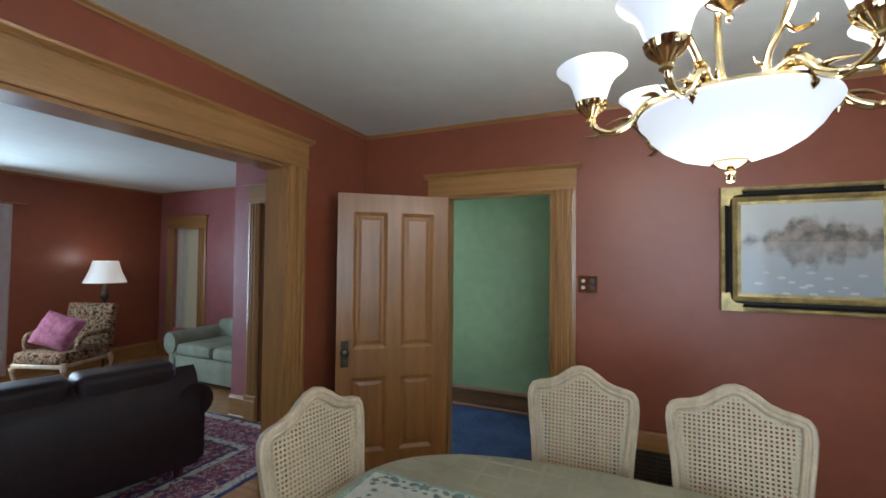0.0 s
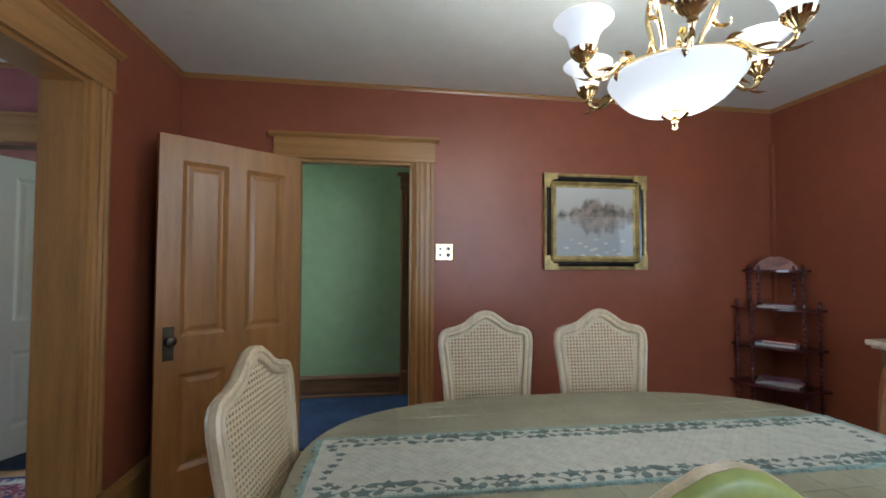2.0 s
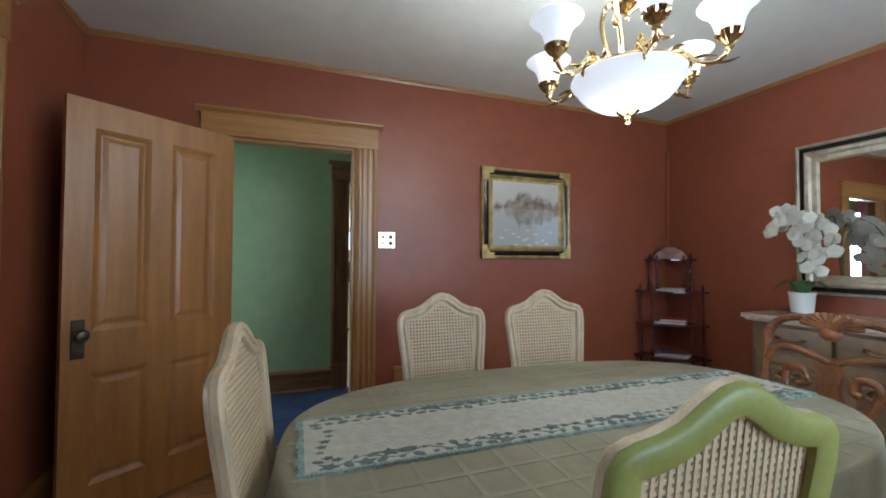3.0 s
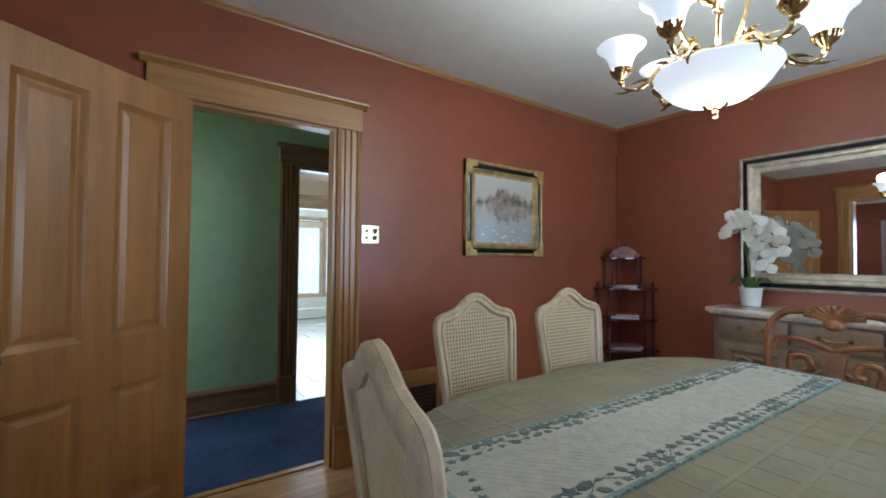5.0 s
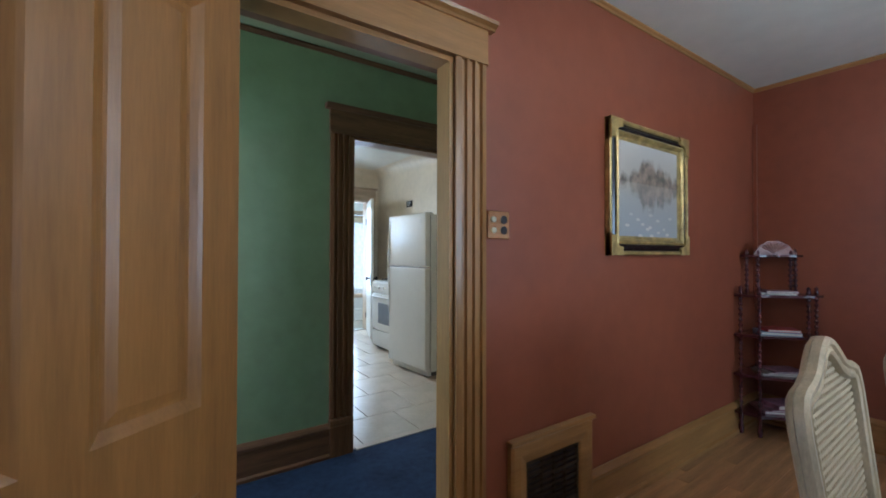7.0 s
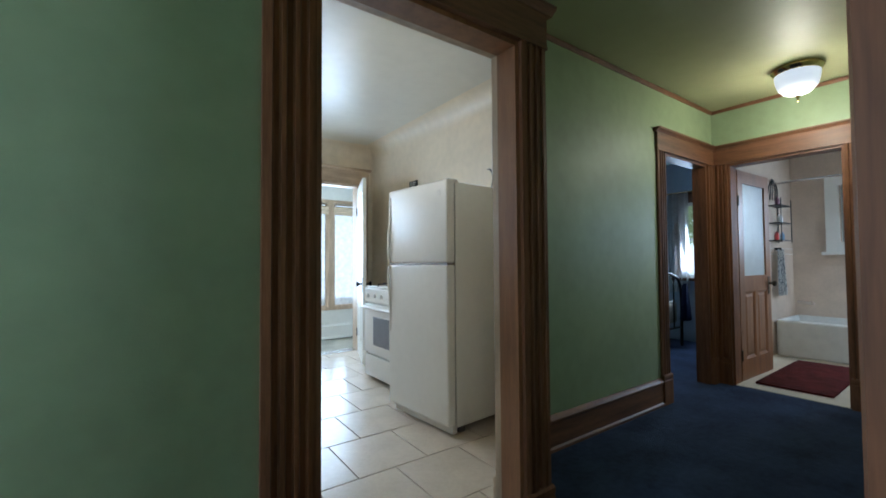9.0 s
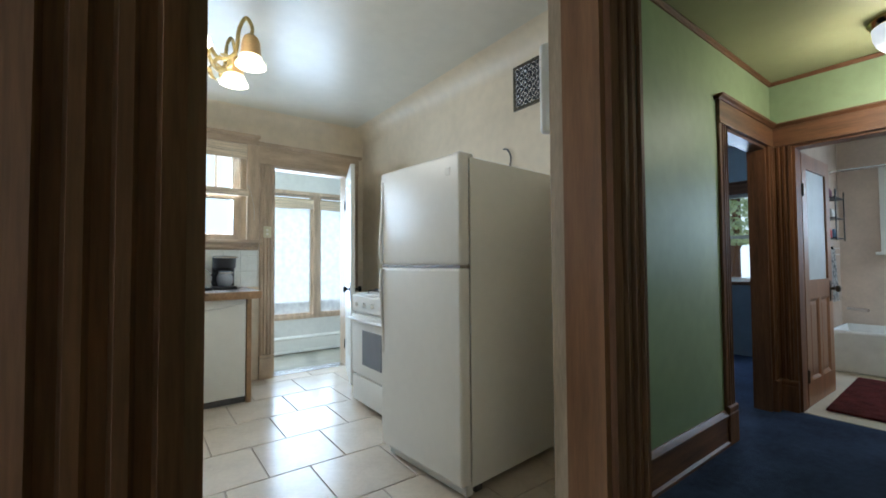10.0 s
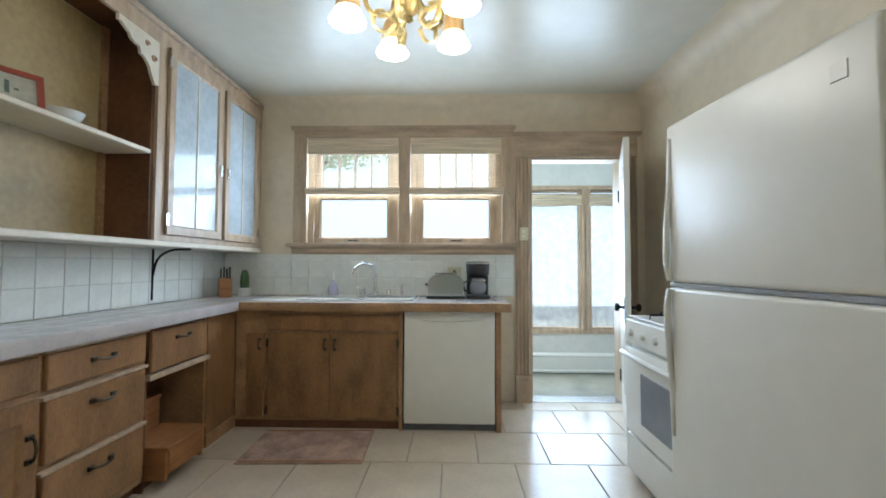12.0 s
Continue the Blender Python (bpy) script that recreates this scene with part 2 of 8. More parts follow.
# dining room and hall
DN = 3.03
DOOR = (-1.235, -0.445, 0, 2.04)
LDOOR = (-3.2, -2.42, 0, 2.08)
wall("wall_dining_north", -2.05, 2.62, DN, 3.10, 0, H, RED, [DOOR], label="terracotta red painted plaster wall")
DOORH = (-1.27, -0.39, 0, 2.06)
wall("wall_hall_south", -2.05, 3.84, 3.10, 3.19, 0, H, GREEN, [DOORH], label="green painted plaster wall")
wall("wall_dining_east", 2.48, 2.62, -1.5, DN, 0, H, RED, axis="y", label="terracotta red painted plaster wall")
SWIN = (0.2, 1.8, 0.8, 2.1)
wall("wall_dining_south", -2.05, 2.62, -1.5, -1.36, 0, H, RED, [SWIN], label="terracotta red painted plaster wall with a window")
BIG = (-0.95, 2.165, 0, 2.155)
wall("wall_dining_west", -2.05, -1.98, -1.36, DN, 0, H, RED, [BIG], axis="y", label="terracotta red wall with a wide cased opening")
wall("wall_living_east", -2.16, -2.05, -2.0, 3.06, 0, H, PLUM, [BIG], axis="y", label="plum painted wall with a wide cased opening")
wall("wall_living_north", -3.55, -2.05, 3.06, 3.12, 0, H, PLUM, [LDOOR], label="plum painted plaster wall with a doorway")
wall("wall_hall_south_west", -3.55, -2.05, 3.12, 3.17, 0, H, GREEN, [LDOOR], label="green painted plaster wall")
wall("wall_alcove_east", -3.55, -3.42, 3.17, 4.4, 0, H, PLUM, axis="y", label="plum painted plaster wall")
LWIN = (-6.5, -5.93, 0.45, 2.0)
wall("wall_living_alcove", -7.0, -3.42, 4.4, 4.52, 0, H, PLUM, [LWIN], label="red painted wall with a curtained window")
WWIN = (1.1, 2.3, 0.3, 2.1)
wall("wall_living_west", -7.0, -6.85, -2.0, 4.4, 0, H, RED, [WWIN], axis="y", label="red painted wall with a curtained window")
wall("wall_living_south", -7.0, -2.05, -2.14, -2.0, 0, H, PLUM, label="plum painted plaster wall")
KDOOR = (-0.332, 0.503, 0, 2.055)
# opening invented out of view, for the hall fill lamp
UNSEEN_HWIN = (-3.15, -2.45, 0.95, 2.05)
wall("wall_hall_north", -3.42, 0.66, 4.32, 4.39, 0, HK, GREEN, [KDOOR, UNSEEN_HWIN], label="green painted plaster wall with a doorway")
wall("wall_kitchen_south", -2.16, 0.58, 4.39, 4.46, 0, HK, CREAM, [KDOOR], label="cream painted plaster wall with a doorway")
prism("wall_hall_splay", [(0.66, 4.39), (0.70, 4.39), (1.20, 4.85), (1.20, 4.89), (0.62, 4.425)], 0, HK, GREEN, "green painted angled wall return", "wall")
prism("wall_kitchen_splay", [(0.62, 4.425), (1.20, 4.89), (1.20, 4.93), (1.14, 4.93), (0.58, 4.46)], 0, HK, CREAM, "cream painted angled wall return", "wall")
wall("wall_kitchen_south_east", 1.20, 1.9, 4.89, 4.93, 0, HK, CREAM, label="cream painted plaster wall")
BDOOR = (2.765, 3.57, 0, 2.055)
wall("wall_hall_bedroom", 1.20, 3.84, 4.85, 4.89, 0, HK, GREEN, [BDOOR], label="green painted wall with a bedroom doorway")
TDOOR = (3.92, 4.72, 0, 2.055)
wall("wall_hall_east", 3.70, 3.77, 3.13, 4.85, 0, H, GREEN, [TDOOR], axis="y", label="green painted wall with a bathroom doorway")
# kitchen
KN = 8.25
KWIN1, KWIN2 = (-1.27, -0.436, 1.40, 2.36), (-0.328, 0.494, 1.40, 2.36)
PDOOR = (0.745, 1.56, 0, 2.175)
wall("wall_kitchen_north", -2.16, 1.9, KN, 8.40, 0, HK, CREAM, [KWIN1, KWIN2, PDOOR], label="cream painted kitchen wall with windows and porch door")
wall("wall_kitchen_west", -2.16, -2.02, 4.46, KN, 0, HK, CREAM, axis="y", label="cream painted plaster wall")
wall("wall_kitchen_east", 1.76, 1.90, 4.93, KN, 0, HK, CREAM, axis="y", label="cream painted plaster wall")
# ceilings and floors
slab("ceiling_dining", -2.05, 2.62, -1.5, 3.10, H, H + 0.1, CEIL, "off-white painted plaster ceiling", "ceiling")
slab("ceiling_living", -7.0, -2.05, -2.14, 4.52, H, H + 0.1, CEIL, "off-white painted plaster ceiling", "ceiling")
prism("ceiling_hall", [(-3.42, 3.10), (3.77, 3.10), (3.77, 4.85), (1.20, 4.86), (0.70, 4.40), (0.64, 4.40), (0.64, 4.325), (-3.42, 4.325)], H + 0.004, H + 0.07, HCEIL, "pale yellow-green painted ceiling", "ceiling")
slab("ceiling_kitchen", -2.16, 1.9, 4.39, 8.40, HK, HK + 0.1, KCEIL, "glossy cream painted ceiling", "ceiling")
slab("floor_dining_base", -2.05, 2.62, -1.5, 3.14, -0.1, -0.012, OAK, "dark gap under the oak floor boards", "floor")
slab("floor_living_base", -7.0, -2.05, -2.14, 4.52, -0.1, -0.012, OAK, "dark gap under the oak floor boards", "floor")
prism("floor_hall", [(-3.42, 3.14), (3.77, 3.14), (3.77, 4.85), (1.20, 4.86), (0.70, 4.40), (0.64, 4.40), (0.64, 4.325), (-3.42, 4.325)], -0.1, 0.004, CARPET, "dark blue cut-pile carpet", "carpet")
slab("floor_kitchen_base", -2.16, 1.9, 4.32, 8.40, -0.1, -0.006, GROUT, "dark grout bed under the floor tiles", "floor")
# ---- shaping helpers ----


def lathe(bm, prof, at=(0, 0, 0), seg=20, squash=1.0, ripple=0.0, lobes=0):
    rings = []
    for r, z in prof:
        ring = []
        for i in range(seg):
            a = 2 * math.pi * i / seg
            q = r * (1 + (ripple * math.cos(lobes * a) if lobes else 0))
            ring.append(bm.verts.new((at[0] + q * math.cos(a), at[1] + q * math.sin(a) * squash, at[2] + z)))
        rings.append(ring)
    for p, q in zip(rings, rings[1:]):
        for i in range(seg):
            bm.faces.new((p[i], p[(i + 1) % seg], q[(i + 1) % seg], q[i]))
    if prof[0][0] > 0.002:
        bm.faces.new(rings[0][::-1])
    if prof[-1][0] > 0.002:
        bm.faces.new(rings[-1])


def tube(bm, pts, r, seg=8, flat=1.0):
    """A round bar along points; r: one radius or one for each point."""
    pts = [Vector(p) for p in pts]
    rs = r if isinstance(r, (list, tuple)) else [r] * len(pts)
    rings, up = [], Vector((0.13, 0.21, 0.97))
    for i, p in enumerate(pts):
        d = (pts[min(i + 1, len(pts) - 1)] - pts[max(i - 1, 0)]).normalized()
        s = d.cross(up)
        if s.length < 0.1:
            s = d.cross(Vector((1, 0, 0)))
        s.normalize()
        n = s.cross(d).normalized()
        rings.append([bm.verts.new(p + (s * math.cos(2 * math.pi * k / seg) + n * math.sin(2 * math.pi * k / seg) * flat) * rs[i]) for k in range(seg)])
    for a, b in zip(rings, rings[1:]):
        for k in range(seg):
            bm.faces.new((a[k], a[(k + 1) % seg], b[(k + 1) % seg], b[k]))
    bm.faces.new(rings[0][::-1])
    bm.faces.new(rings[-1])


def bez(pts, n=14):
    """Smooth points through the given ones (Catmull-Rom)."""
    P = [Vector(p) for p in pts]
    P = [2 * P[0] - P[1]] + P + [2 * P[-1] - P[-2]]
    out = []
    for i in range(1, len(P) - 2):
        for k in range(n):
            t = k / n
            a, b, c, d = P[i - 1:i + 3]
            out.append(0.5 * ((2 * b) + (c - a) * t + (2 * a - 5 * b + 4 * c - d) * t * t + (3 * b - a - 3 * c + d) * t ** 3))
    return out + [P[-2]]


def plate(bm, outline, y0, y1):
    """A flat piece cut to an outline of (x, z), from y0 to y1."""
    a = [bm.verts.new((x, y0, z)) for x, z in outline]
    b = [bm.verts.new((x, y1, z)) for x, z in outline]
    n = len(a)
    for i in range(n):
        bm.faces.new((a[i], a[(i + 1) % n], b[(i + 1) % n], b[i]))
    bm.faces.new(a[::-1])
    bm.faces.new(b)


def ring_frame(bm, outline, prof):
    """A closed frame along an outline of (x, z); prof: (inwards, y) pairs."""
    n = len(outline)
    P = [Vector(p) for p in outline]
    ins = []
    for i in range(n):
        d = (P[(i + 1) % n] - P[i - 1]).normalized()
        ins.append(Vector((-d.y, d.x)))
    loops = [[bm.verts.new((P[i].x + ins[i].x * w, y, P[i].y + ins[i].y * w)) for i in range(n)] for w, y in prof]
    k = len(prof)
    for j in range(k):
        a, b = loops[j], loops[(j + 1) % k]
        for i in range(n):
            bm.faces.new((a[i], a[(i + 1) % n], b[(i + 1) % n], b[i]))


def mitred(bm, x0, x1, z0, z1, prof):
    """A mitred rectangular frame in x and z; prof: (inwards, y) pairs."""
    loops = [[bm.verts.new(p) for p in ((x0 + w, y, z0 + w), (x1 - w, y, z0 + w), (x1 - w, y, z1 - w), (x0 + w, y, z1 - w))] for w, y in prof]
    k = len(prof)
    for j in range(k):
        a, b = loops[j], loops[(j + 1) % k]
        for i in range(4):
            bm.faces.new((a[i], a[(i + 1) % 4], b[(i + 1) % 4], b[i]))


def panelled(bm, x0, x1, z0, z1, y0, y1, panels, cut=0.014, mould=0.025, raised=True):
    """A door leaf in x and z with recessed, moulded panels on its face y0 and its back y1."""
    xs = sorted({x0, x1, *[v for p in panels for v in p[:2]]})
    zs = sorted({z0, z1, *[v for p in panels for v in p[2:]]})
    for xa, xb in zip(xs, xs[1:]):
        for za, zb in zip(zs, zs[1:]):
            mx, mz = (xa + xb) / 2, (za + zb) / 2
            if not any(p[0] < mx < p[1] and p[2] < mz < p[3] for p in panels):
                box(bm, xa, xb, y0, y1, za, zb)
    for p in panels:
        s = 1 if y1 > y0 else -1
        mitred(bm, *p, [(0, y0), (mould * 0.4, y0 + s * cut * 0.35), (mould, y0 + s * cut), (mould, y1 - s * cut), (mould * 0.4, y1 - s * cut * 0.35), (0, y1)])
        a, b, c, d = p[0] + mould, p[1] - mould, p[2] + mould, p[3] - mould
        box(bm, a, b, y0 + s * cut, y1 - s * cut, c, d)
        if raised and b - a > 0.1:
            g = 0.03
            for f, q in ((y0 + s * cut, -s), (y1 - s * cut, s)):
                vs = [bm.verts.new((x, f, z)) for x, z in ((a + g * 0.3, c + g * 0.3), (b - g * 0.3, c + g * 0.3), (b - g * 0.3, d - g * 0.3), (a + g * 0.3, d - g * 0.3))]
                ws = [bm.verts.new((x, f + q * 0.006, z)) for x, z in ((a + g, c + g), (b - g, c + g), (b - g, d - g), (a + g, d - g))]
                for i in range(4):
                    bm.faces.new((vs[i], vs[(i + 1) % 4], ws[(i + 1) % 4], ws[i]))
                bm.faces.new(ws)
    bmesh.ops.remove_doubles(bm, verts=bm.verts, dist=1e-5)


def pull(parent, at, span, material, axis="x", out=(0, -1, 0), drop=0.0, r=0.005, label="dark metal pull"):
    """A bowed drawer pull."""
    c, o = Vector(at), Vector(out)
    u = Vector((1, 0, 0)) if axis == "x" else Vector((0, 1, 0)) if axis == "y" else Vector((0, 0, 1))
    bm = bmesh.new()
    tube(bm, bez([c - u * span / 2, c - u * span * 0.42 + o * 0.022, c + o * 0.03 - Vector((0, 0, drop)), c + u * span * 0.42 + o * 0.022, c + u * span / 2], 5), r, 6)
    for s in (-1, 1):
        e = c + u * (s * span / 2)
        box(bm, e.x - 0.01, e.x + 0.01, e.y - 0.01 * (axis != "x") - 0.003, e.y + 0.01 * (axis != "x") + 0.003, e.z - 0.01, e.z + 0.01)
    return part("handle", bm, material, parent, label, True)


# ---- more materials ----
BRASS = mat("polished_brass", (0.62, 0.48, 0.25), 0.12, 1.0, vary=0.1, scale=9)
BRONZE = mat("dark_bronze", (0.10, 0.085, 0.06), 0.35, 0.9, vary=0.2, scale=20)
CHROME = mat("chrome", (0.75, 0.76, 0.78), 0.08, 1.0, vary=0.03)
BLACK = mat("black_plastic", (0.02, 0.02, 0.022), 0.35, vary=0.1)
GREY = mat("grey_rubber", (0.12, 0.12, 0.12), 0.6, vary=0.1)
CHAIRW = mat("antiqued_cream_paint", (0.56, 0.44, 0.28), 0.38, vary=0.14, scale=8, bump=0.04, stretch=(3, 3, 1))
# cream chair paint with the green window light put into its colour
CHAIR_GREENLIT = mat("cream_paint_in_green_light", (0.29, 0.31, 0.075), 0.45, vary=0.1, scale=8)
CANE = mat("woven_cane", (0.60, 0.48, 0.30), 0.5, vary=0.05, scale=30, bump=0.1, bump_scale=300)
CARVED = mat("carved_walnut", (0.30, 0.12, 0.045), 0.35, vary=0.25, scale=6, stretch=(2, 2, 1), bump=0.06, coat=0.2)
BUFFW = mat("carved_oak_buffet", (0.20, 0.125, 0.062), 0.42, vary=0.14, scale=5, stretch=(0.7, 3, 3), bump=0.08)
MARBLE = mat("buff_marble", (0.60, 0.50, 0.38), 0.2, vary=0.2, scale=4, coat=0.2)
CLOTH = mat("sage_damask_cloth", (0.325, 0.30, 0.205), 0.8, vary=0.07, scale=5, bump=0.25, bump_scale=420, spec=0.25)
CLOTHB = mat("sage_cloth_band", (0.326, 0.304, 0.208), 0.77, vary=0.06, scale=5, bump=0.2, bump_scale=420, spec=0.3)
RUNNER = mat("white_woven_runner", (0.54, 0.53, 0.45), 0.85, vary=0.08, scale=30, bump=0.4, bump_scale=260, spec=0.2)
TEAL = mat("grey_teal_thread", (0.17, 0.215, 0.195), 0.85, vary=0.25, scale=30, bump=0.3, bump_scale=300, spec=0.2)
LATT = mat("pale_lattice_thread", (0.47, 0.48, 0.40), 0.85, vary=0.1, scale=30, spec=0.2)
SAGE = mat("pale_teal_trim", (0.33, 0.43, 0.39), 0.85, vary=0.2, scale=30, spec=0.2)
GOLD = mat("gilded_frame", (0.48, 0.36, 0.13), 0.35, 0.35, vary=0.25, scale=18, bump=0.15, bump_scale=60)
SILVERG = mat("champagne_gilt_frame", (0.48, 0.41, 0.29), 0.32, 0.3, vary=0.2, scale=16, bump=0.12, bump_scale=60)
LACQ = mat("black_lacquer", (0.012, 0.011, 0.012), 0.2, vary=0.1)
# lit copy of the mahogany: the crest's highlight is put into its colour
MAHOG_LIT = mat("mahogany_catching_light", (0.30, 0.14, 0.11), 0.4, vary=0.2, scale=12)
MAHOG = mat("dark_mahogany", (0.075, 0.014, 0.018), 0.2, vary=0.3, scale=8, coat=0.35)
MIRROR = mat("mirror_silver", (0.9, 0.9, 0.9), 0.01, 1.0, vary=0.0)
PETAL = mat("white_orchid_petal", (0.60, 0.59, 0.50), 0.55, vary=0.05, scale=20)
LEAF = mat("green_leaf", (0.06, 0.13, 0.035), 0.4, vary=0.25, scale=12)
STEM = mat("green_stem", (0.16, 0.2, 0.06), 0.5, vary=0.2, scale=12)
CERAM = mat("white_ceramic", (0.74, 0.74, 0.70), 0.2, vary=0.04, scale=12)
PAPER = mat("paper_pages", (0.7, 0.68, 0.6), 0.8, vary=0.08, scale=40)
BKBLUE = mat("blue_book_cover", (0.10, 0.2, 0.33), 0.4, vary=0.15)
BKRED = mat("red_book_cover", (0.45, 0.03, 0.03), 0.4, vary=0.15)
BKPINK = mat("mauve_magazine_cover", (0.3, 0.14, 0.2), 0.4, vary=0.3, scale=25)
BKGREY = mat("pale_magazine_cover", (0.45, 0.42, 0.38), 0.4, vary=0.3, scale=25)
LEATHER = mat("dark_brown_leather", (0.020, 0.010, 0.010), 0.42, vary=0.2, scale=8, bump=0.25, bump_scale=160, spec=0.28)
GRNFAB = mat("sage_green_upholstery", (0.30, 0.33, 0.24), 0.9, vary=0.12, scale=6, bump=0.3, bump_scale=300, spec=0.2)
CREAMFAB = mat("cream_cushion_cloth", (0.52, 0.50, 0.42), 0.9, vary=0.1, scale=8, bump=0.2, bump_scale=200, spec=0.2)
PINKFAB = mat("mauve_pink_cushion", (0.36, 0.12, 0.17), 0.85, vary=0.25, scale=14, bump=0.4, bump_scale=90, spec=0.2)


def thin_cloth(name, color, through, gaps):
    """Cloth that glows with the light behind it; gaps: how much shows straight through the weave."""
    m = bpy.data.materials.new(name)
    m.use_nodes = True
    n, l = m.node_tree.nodes, m.node_tree.links
    a, b, c = n.new("ShaderNodeBsdfDiffuse"), n.new("ShaderNodeBsdfTranslucent"), n.new("ShaderNodeBsdfTransparent")
    tc, no, mr = n.new("ShaderNodeTexCoord"), n.new("ShaderNodeTexNoise"), n.new("ShaderNodeMapRange")
    no.inputs["Scale"].default_value = 14
    l.new(tc.outputs["Object"], no.inputs["Vector"])
    mr.inputs["To Min"].default_value, mr.inputs["To Max"].default_value = gaps * 0.7, gaps * 1.3
    l.new(no.outputs["Fac"], mr.inputs[0])
    x, y = n.new("ShaderNodeMixShader"), n.new("ShaderNodeMixShader")
    a.inputs[0].default_value = b.inputs[0].default_value = (*color, 1)
    x.inputs[0].default_value = through
    l.new(a.outputs[0], x.inputs[1]), l.new(b.outputs[0], x.inputs[2])
    l.new(mr.outputs[0], y.inputs[0])
    l.new(x.outputs[0], y.inputs[1]), l.new(c.outputs[0], y.inputs[2])
    l.new(y.outputs[0], n["Material Output"].inputs[0])
    return m


SHEER = thin_cloth("white_sheer_curtain", (0.78, 0.78, 0.76), 0.5, 0.3)
NET = thin_cloth("fine_white_net", (0.88, 0.89, 0.89), 0.75, 0.6)
BLIND = thin_cloth("cream_roller_blind", (0.72, 0.66, 0.52), 0.6, 0.04)
IRON = mat("black_iron", (0.015, 0.014, 0.013), 0.4, 0.7, vary=0.2)
CABW = mat("worn_brown_cabinet_ply", (0.29, 0.155, 0.066), 0.42, vary=0.2, scale=4, stretch=(2.2, 2.2, 1), bump=0.06, bump_scale=30)
CABF = mat("worn_cabinet_frame", (0.40, 0.24, 0.12), 0.42, vary=0.22, scale=5, bump=0.05)
# brown shelf boards, and the shade of toe kicks and niche as dark colour
CABDARK = mat("brown_boards_and_recess_shade", (0.14, 0.06, 0.025), 0.5, vary=0.25, scale=4)
PALEW = mat("whitewashed_wood", (0.49, 0.37, 0.25), 0.42, vary=0.14, scale=5, stretch=(4, 4, 0.6), bump=0.05)
PALEH = mat("whitewashed_wood_level", (0.49, 0.37, 0.25), 0.42, vary=0.14, scale=5, stretch=(0.6, 0.6, 4), bump=0.05)
# opaque wavy pane; its pale blue colour stands for the window reflection
GLASS_SHEEN = mat("wavy_glass_painted_reflection", (0.50, 0.56, 0.60), 0.12, vary=0.12, scale=3, bump=0.08, bump_scale=9)
SHELFP = mat("cream_shelf_paint", (0.70, 0.64, 0.52), 0.35, vary=0.06, scale=6)
OCHRE = mat("ochre_shelf_back", (0.42, 0.32, 0.15), 0.5, vary=0.12, scale=3)
CTILE = mat("grey_counter_tile", (0.52, 0.48, 0.47), 0.22, vary=0.08, scale=9, per=0.04)
WTILE = mat("white_wall_tile", (0.78, 0.79, 0.74), 0.14, vary=0.04, scale=7, per=0.03)
TGROUT = mat("pale_grout", (0.66, 0.655, 0.60), 0.8, vary=0.1)
STEEL = mat("brushed_steel", (0.6, 0.6, 0.6), 0.25, 1.0, vary=0.05, scale=30, stretch=(1, 1, 8))
BAMBOO = mat("bamboo_shade_weave", (0.74, 0.62, 0.45), 0.8, vary=0.25, scale=6, stretch=(0.6, 1, 40), bump=0.3, bump_scale=40)
MATP = mat("pink_beige_cotton_mat", (0.56, 0.40, 0.32), 0.95, vary=0.2, scale=7, bump=0.6, bump_scale=240, spec=0.1)
MATR = mat("maroon_bath_mat", (0.10, 0.020, 0.018), 0.95, vary=0.25, scale=9, bump=0.8, bump_scale=240, spec=0.1)
BOXW = mat("reddish_stained_pine", (0.36, 0.16, 0.06), 0.45, vary=0.2, scale=4, stretch=(0.6, 0.6, 5))
PORCHF = mat("grey_green_porch_floor", (0.20, 0.19, 0.14), 0.4, vary=0.15, scale=4)
BEIGET = mat("beige_bath_tile", (0.66, 0.54, 0.43), 0.2, vary=0.05, scale=4)
BLUEW = mat("pale_blue_wall_paint", (0.42, 0.50, 0.60), 0.5, vary=0.05, scale=2)
FROST = mat("frosted_glass_pane", (0.62, 0.68, 0.70), 0.3, vary=0.05, scale=6)
SMOKE = mat("dark_oven_glass", (0.26, 0.28, 0.31), 0.12, vary=0.05)
HANDLEW = mat("white_plastic", (0.76, 0.75, 0.70), 0.3, vary=0.02)
IVORY = mat("ivory_plastic", (0.62, 0.58, 0.40), 0.35, vary=0.04)
AMBER = mat("amber_glass_shade", (0.75, 0.50, 0.22), 0.3, vary=0.1, scale=12)
GLASS = glass("clear_window_glass")
LAMPW = glow("lit_opal_glass", (1.0, 0.98, 0.93), 0.62, 0.55)
LAMPA = glow("lit_amber_glass", (1.0, 0.80, 0.45), 3.0)
LAMPS = glow("lit_lampshade", (1.0, 0.86, 0.62), 0.35)


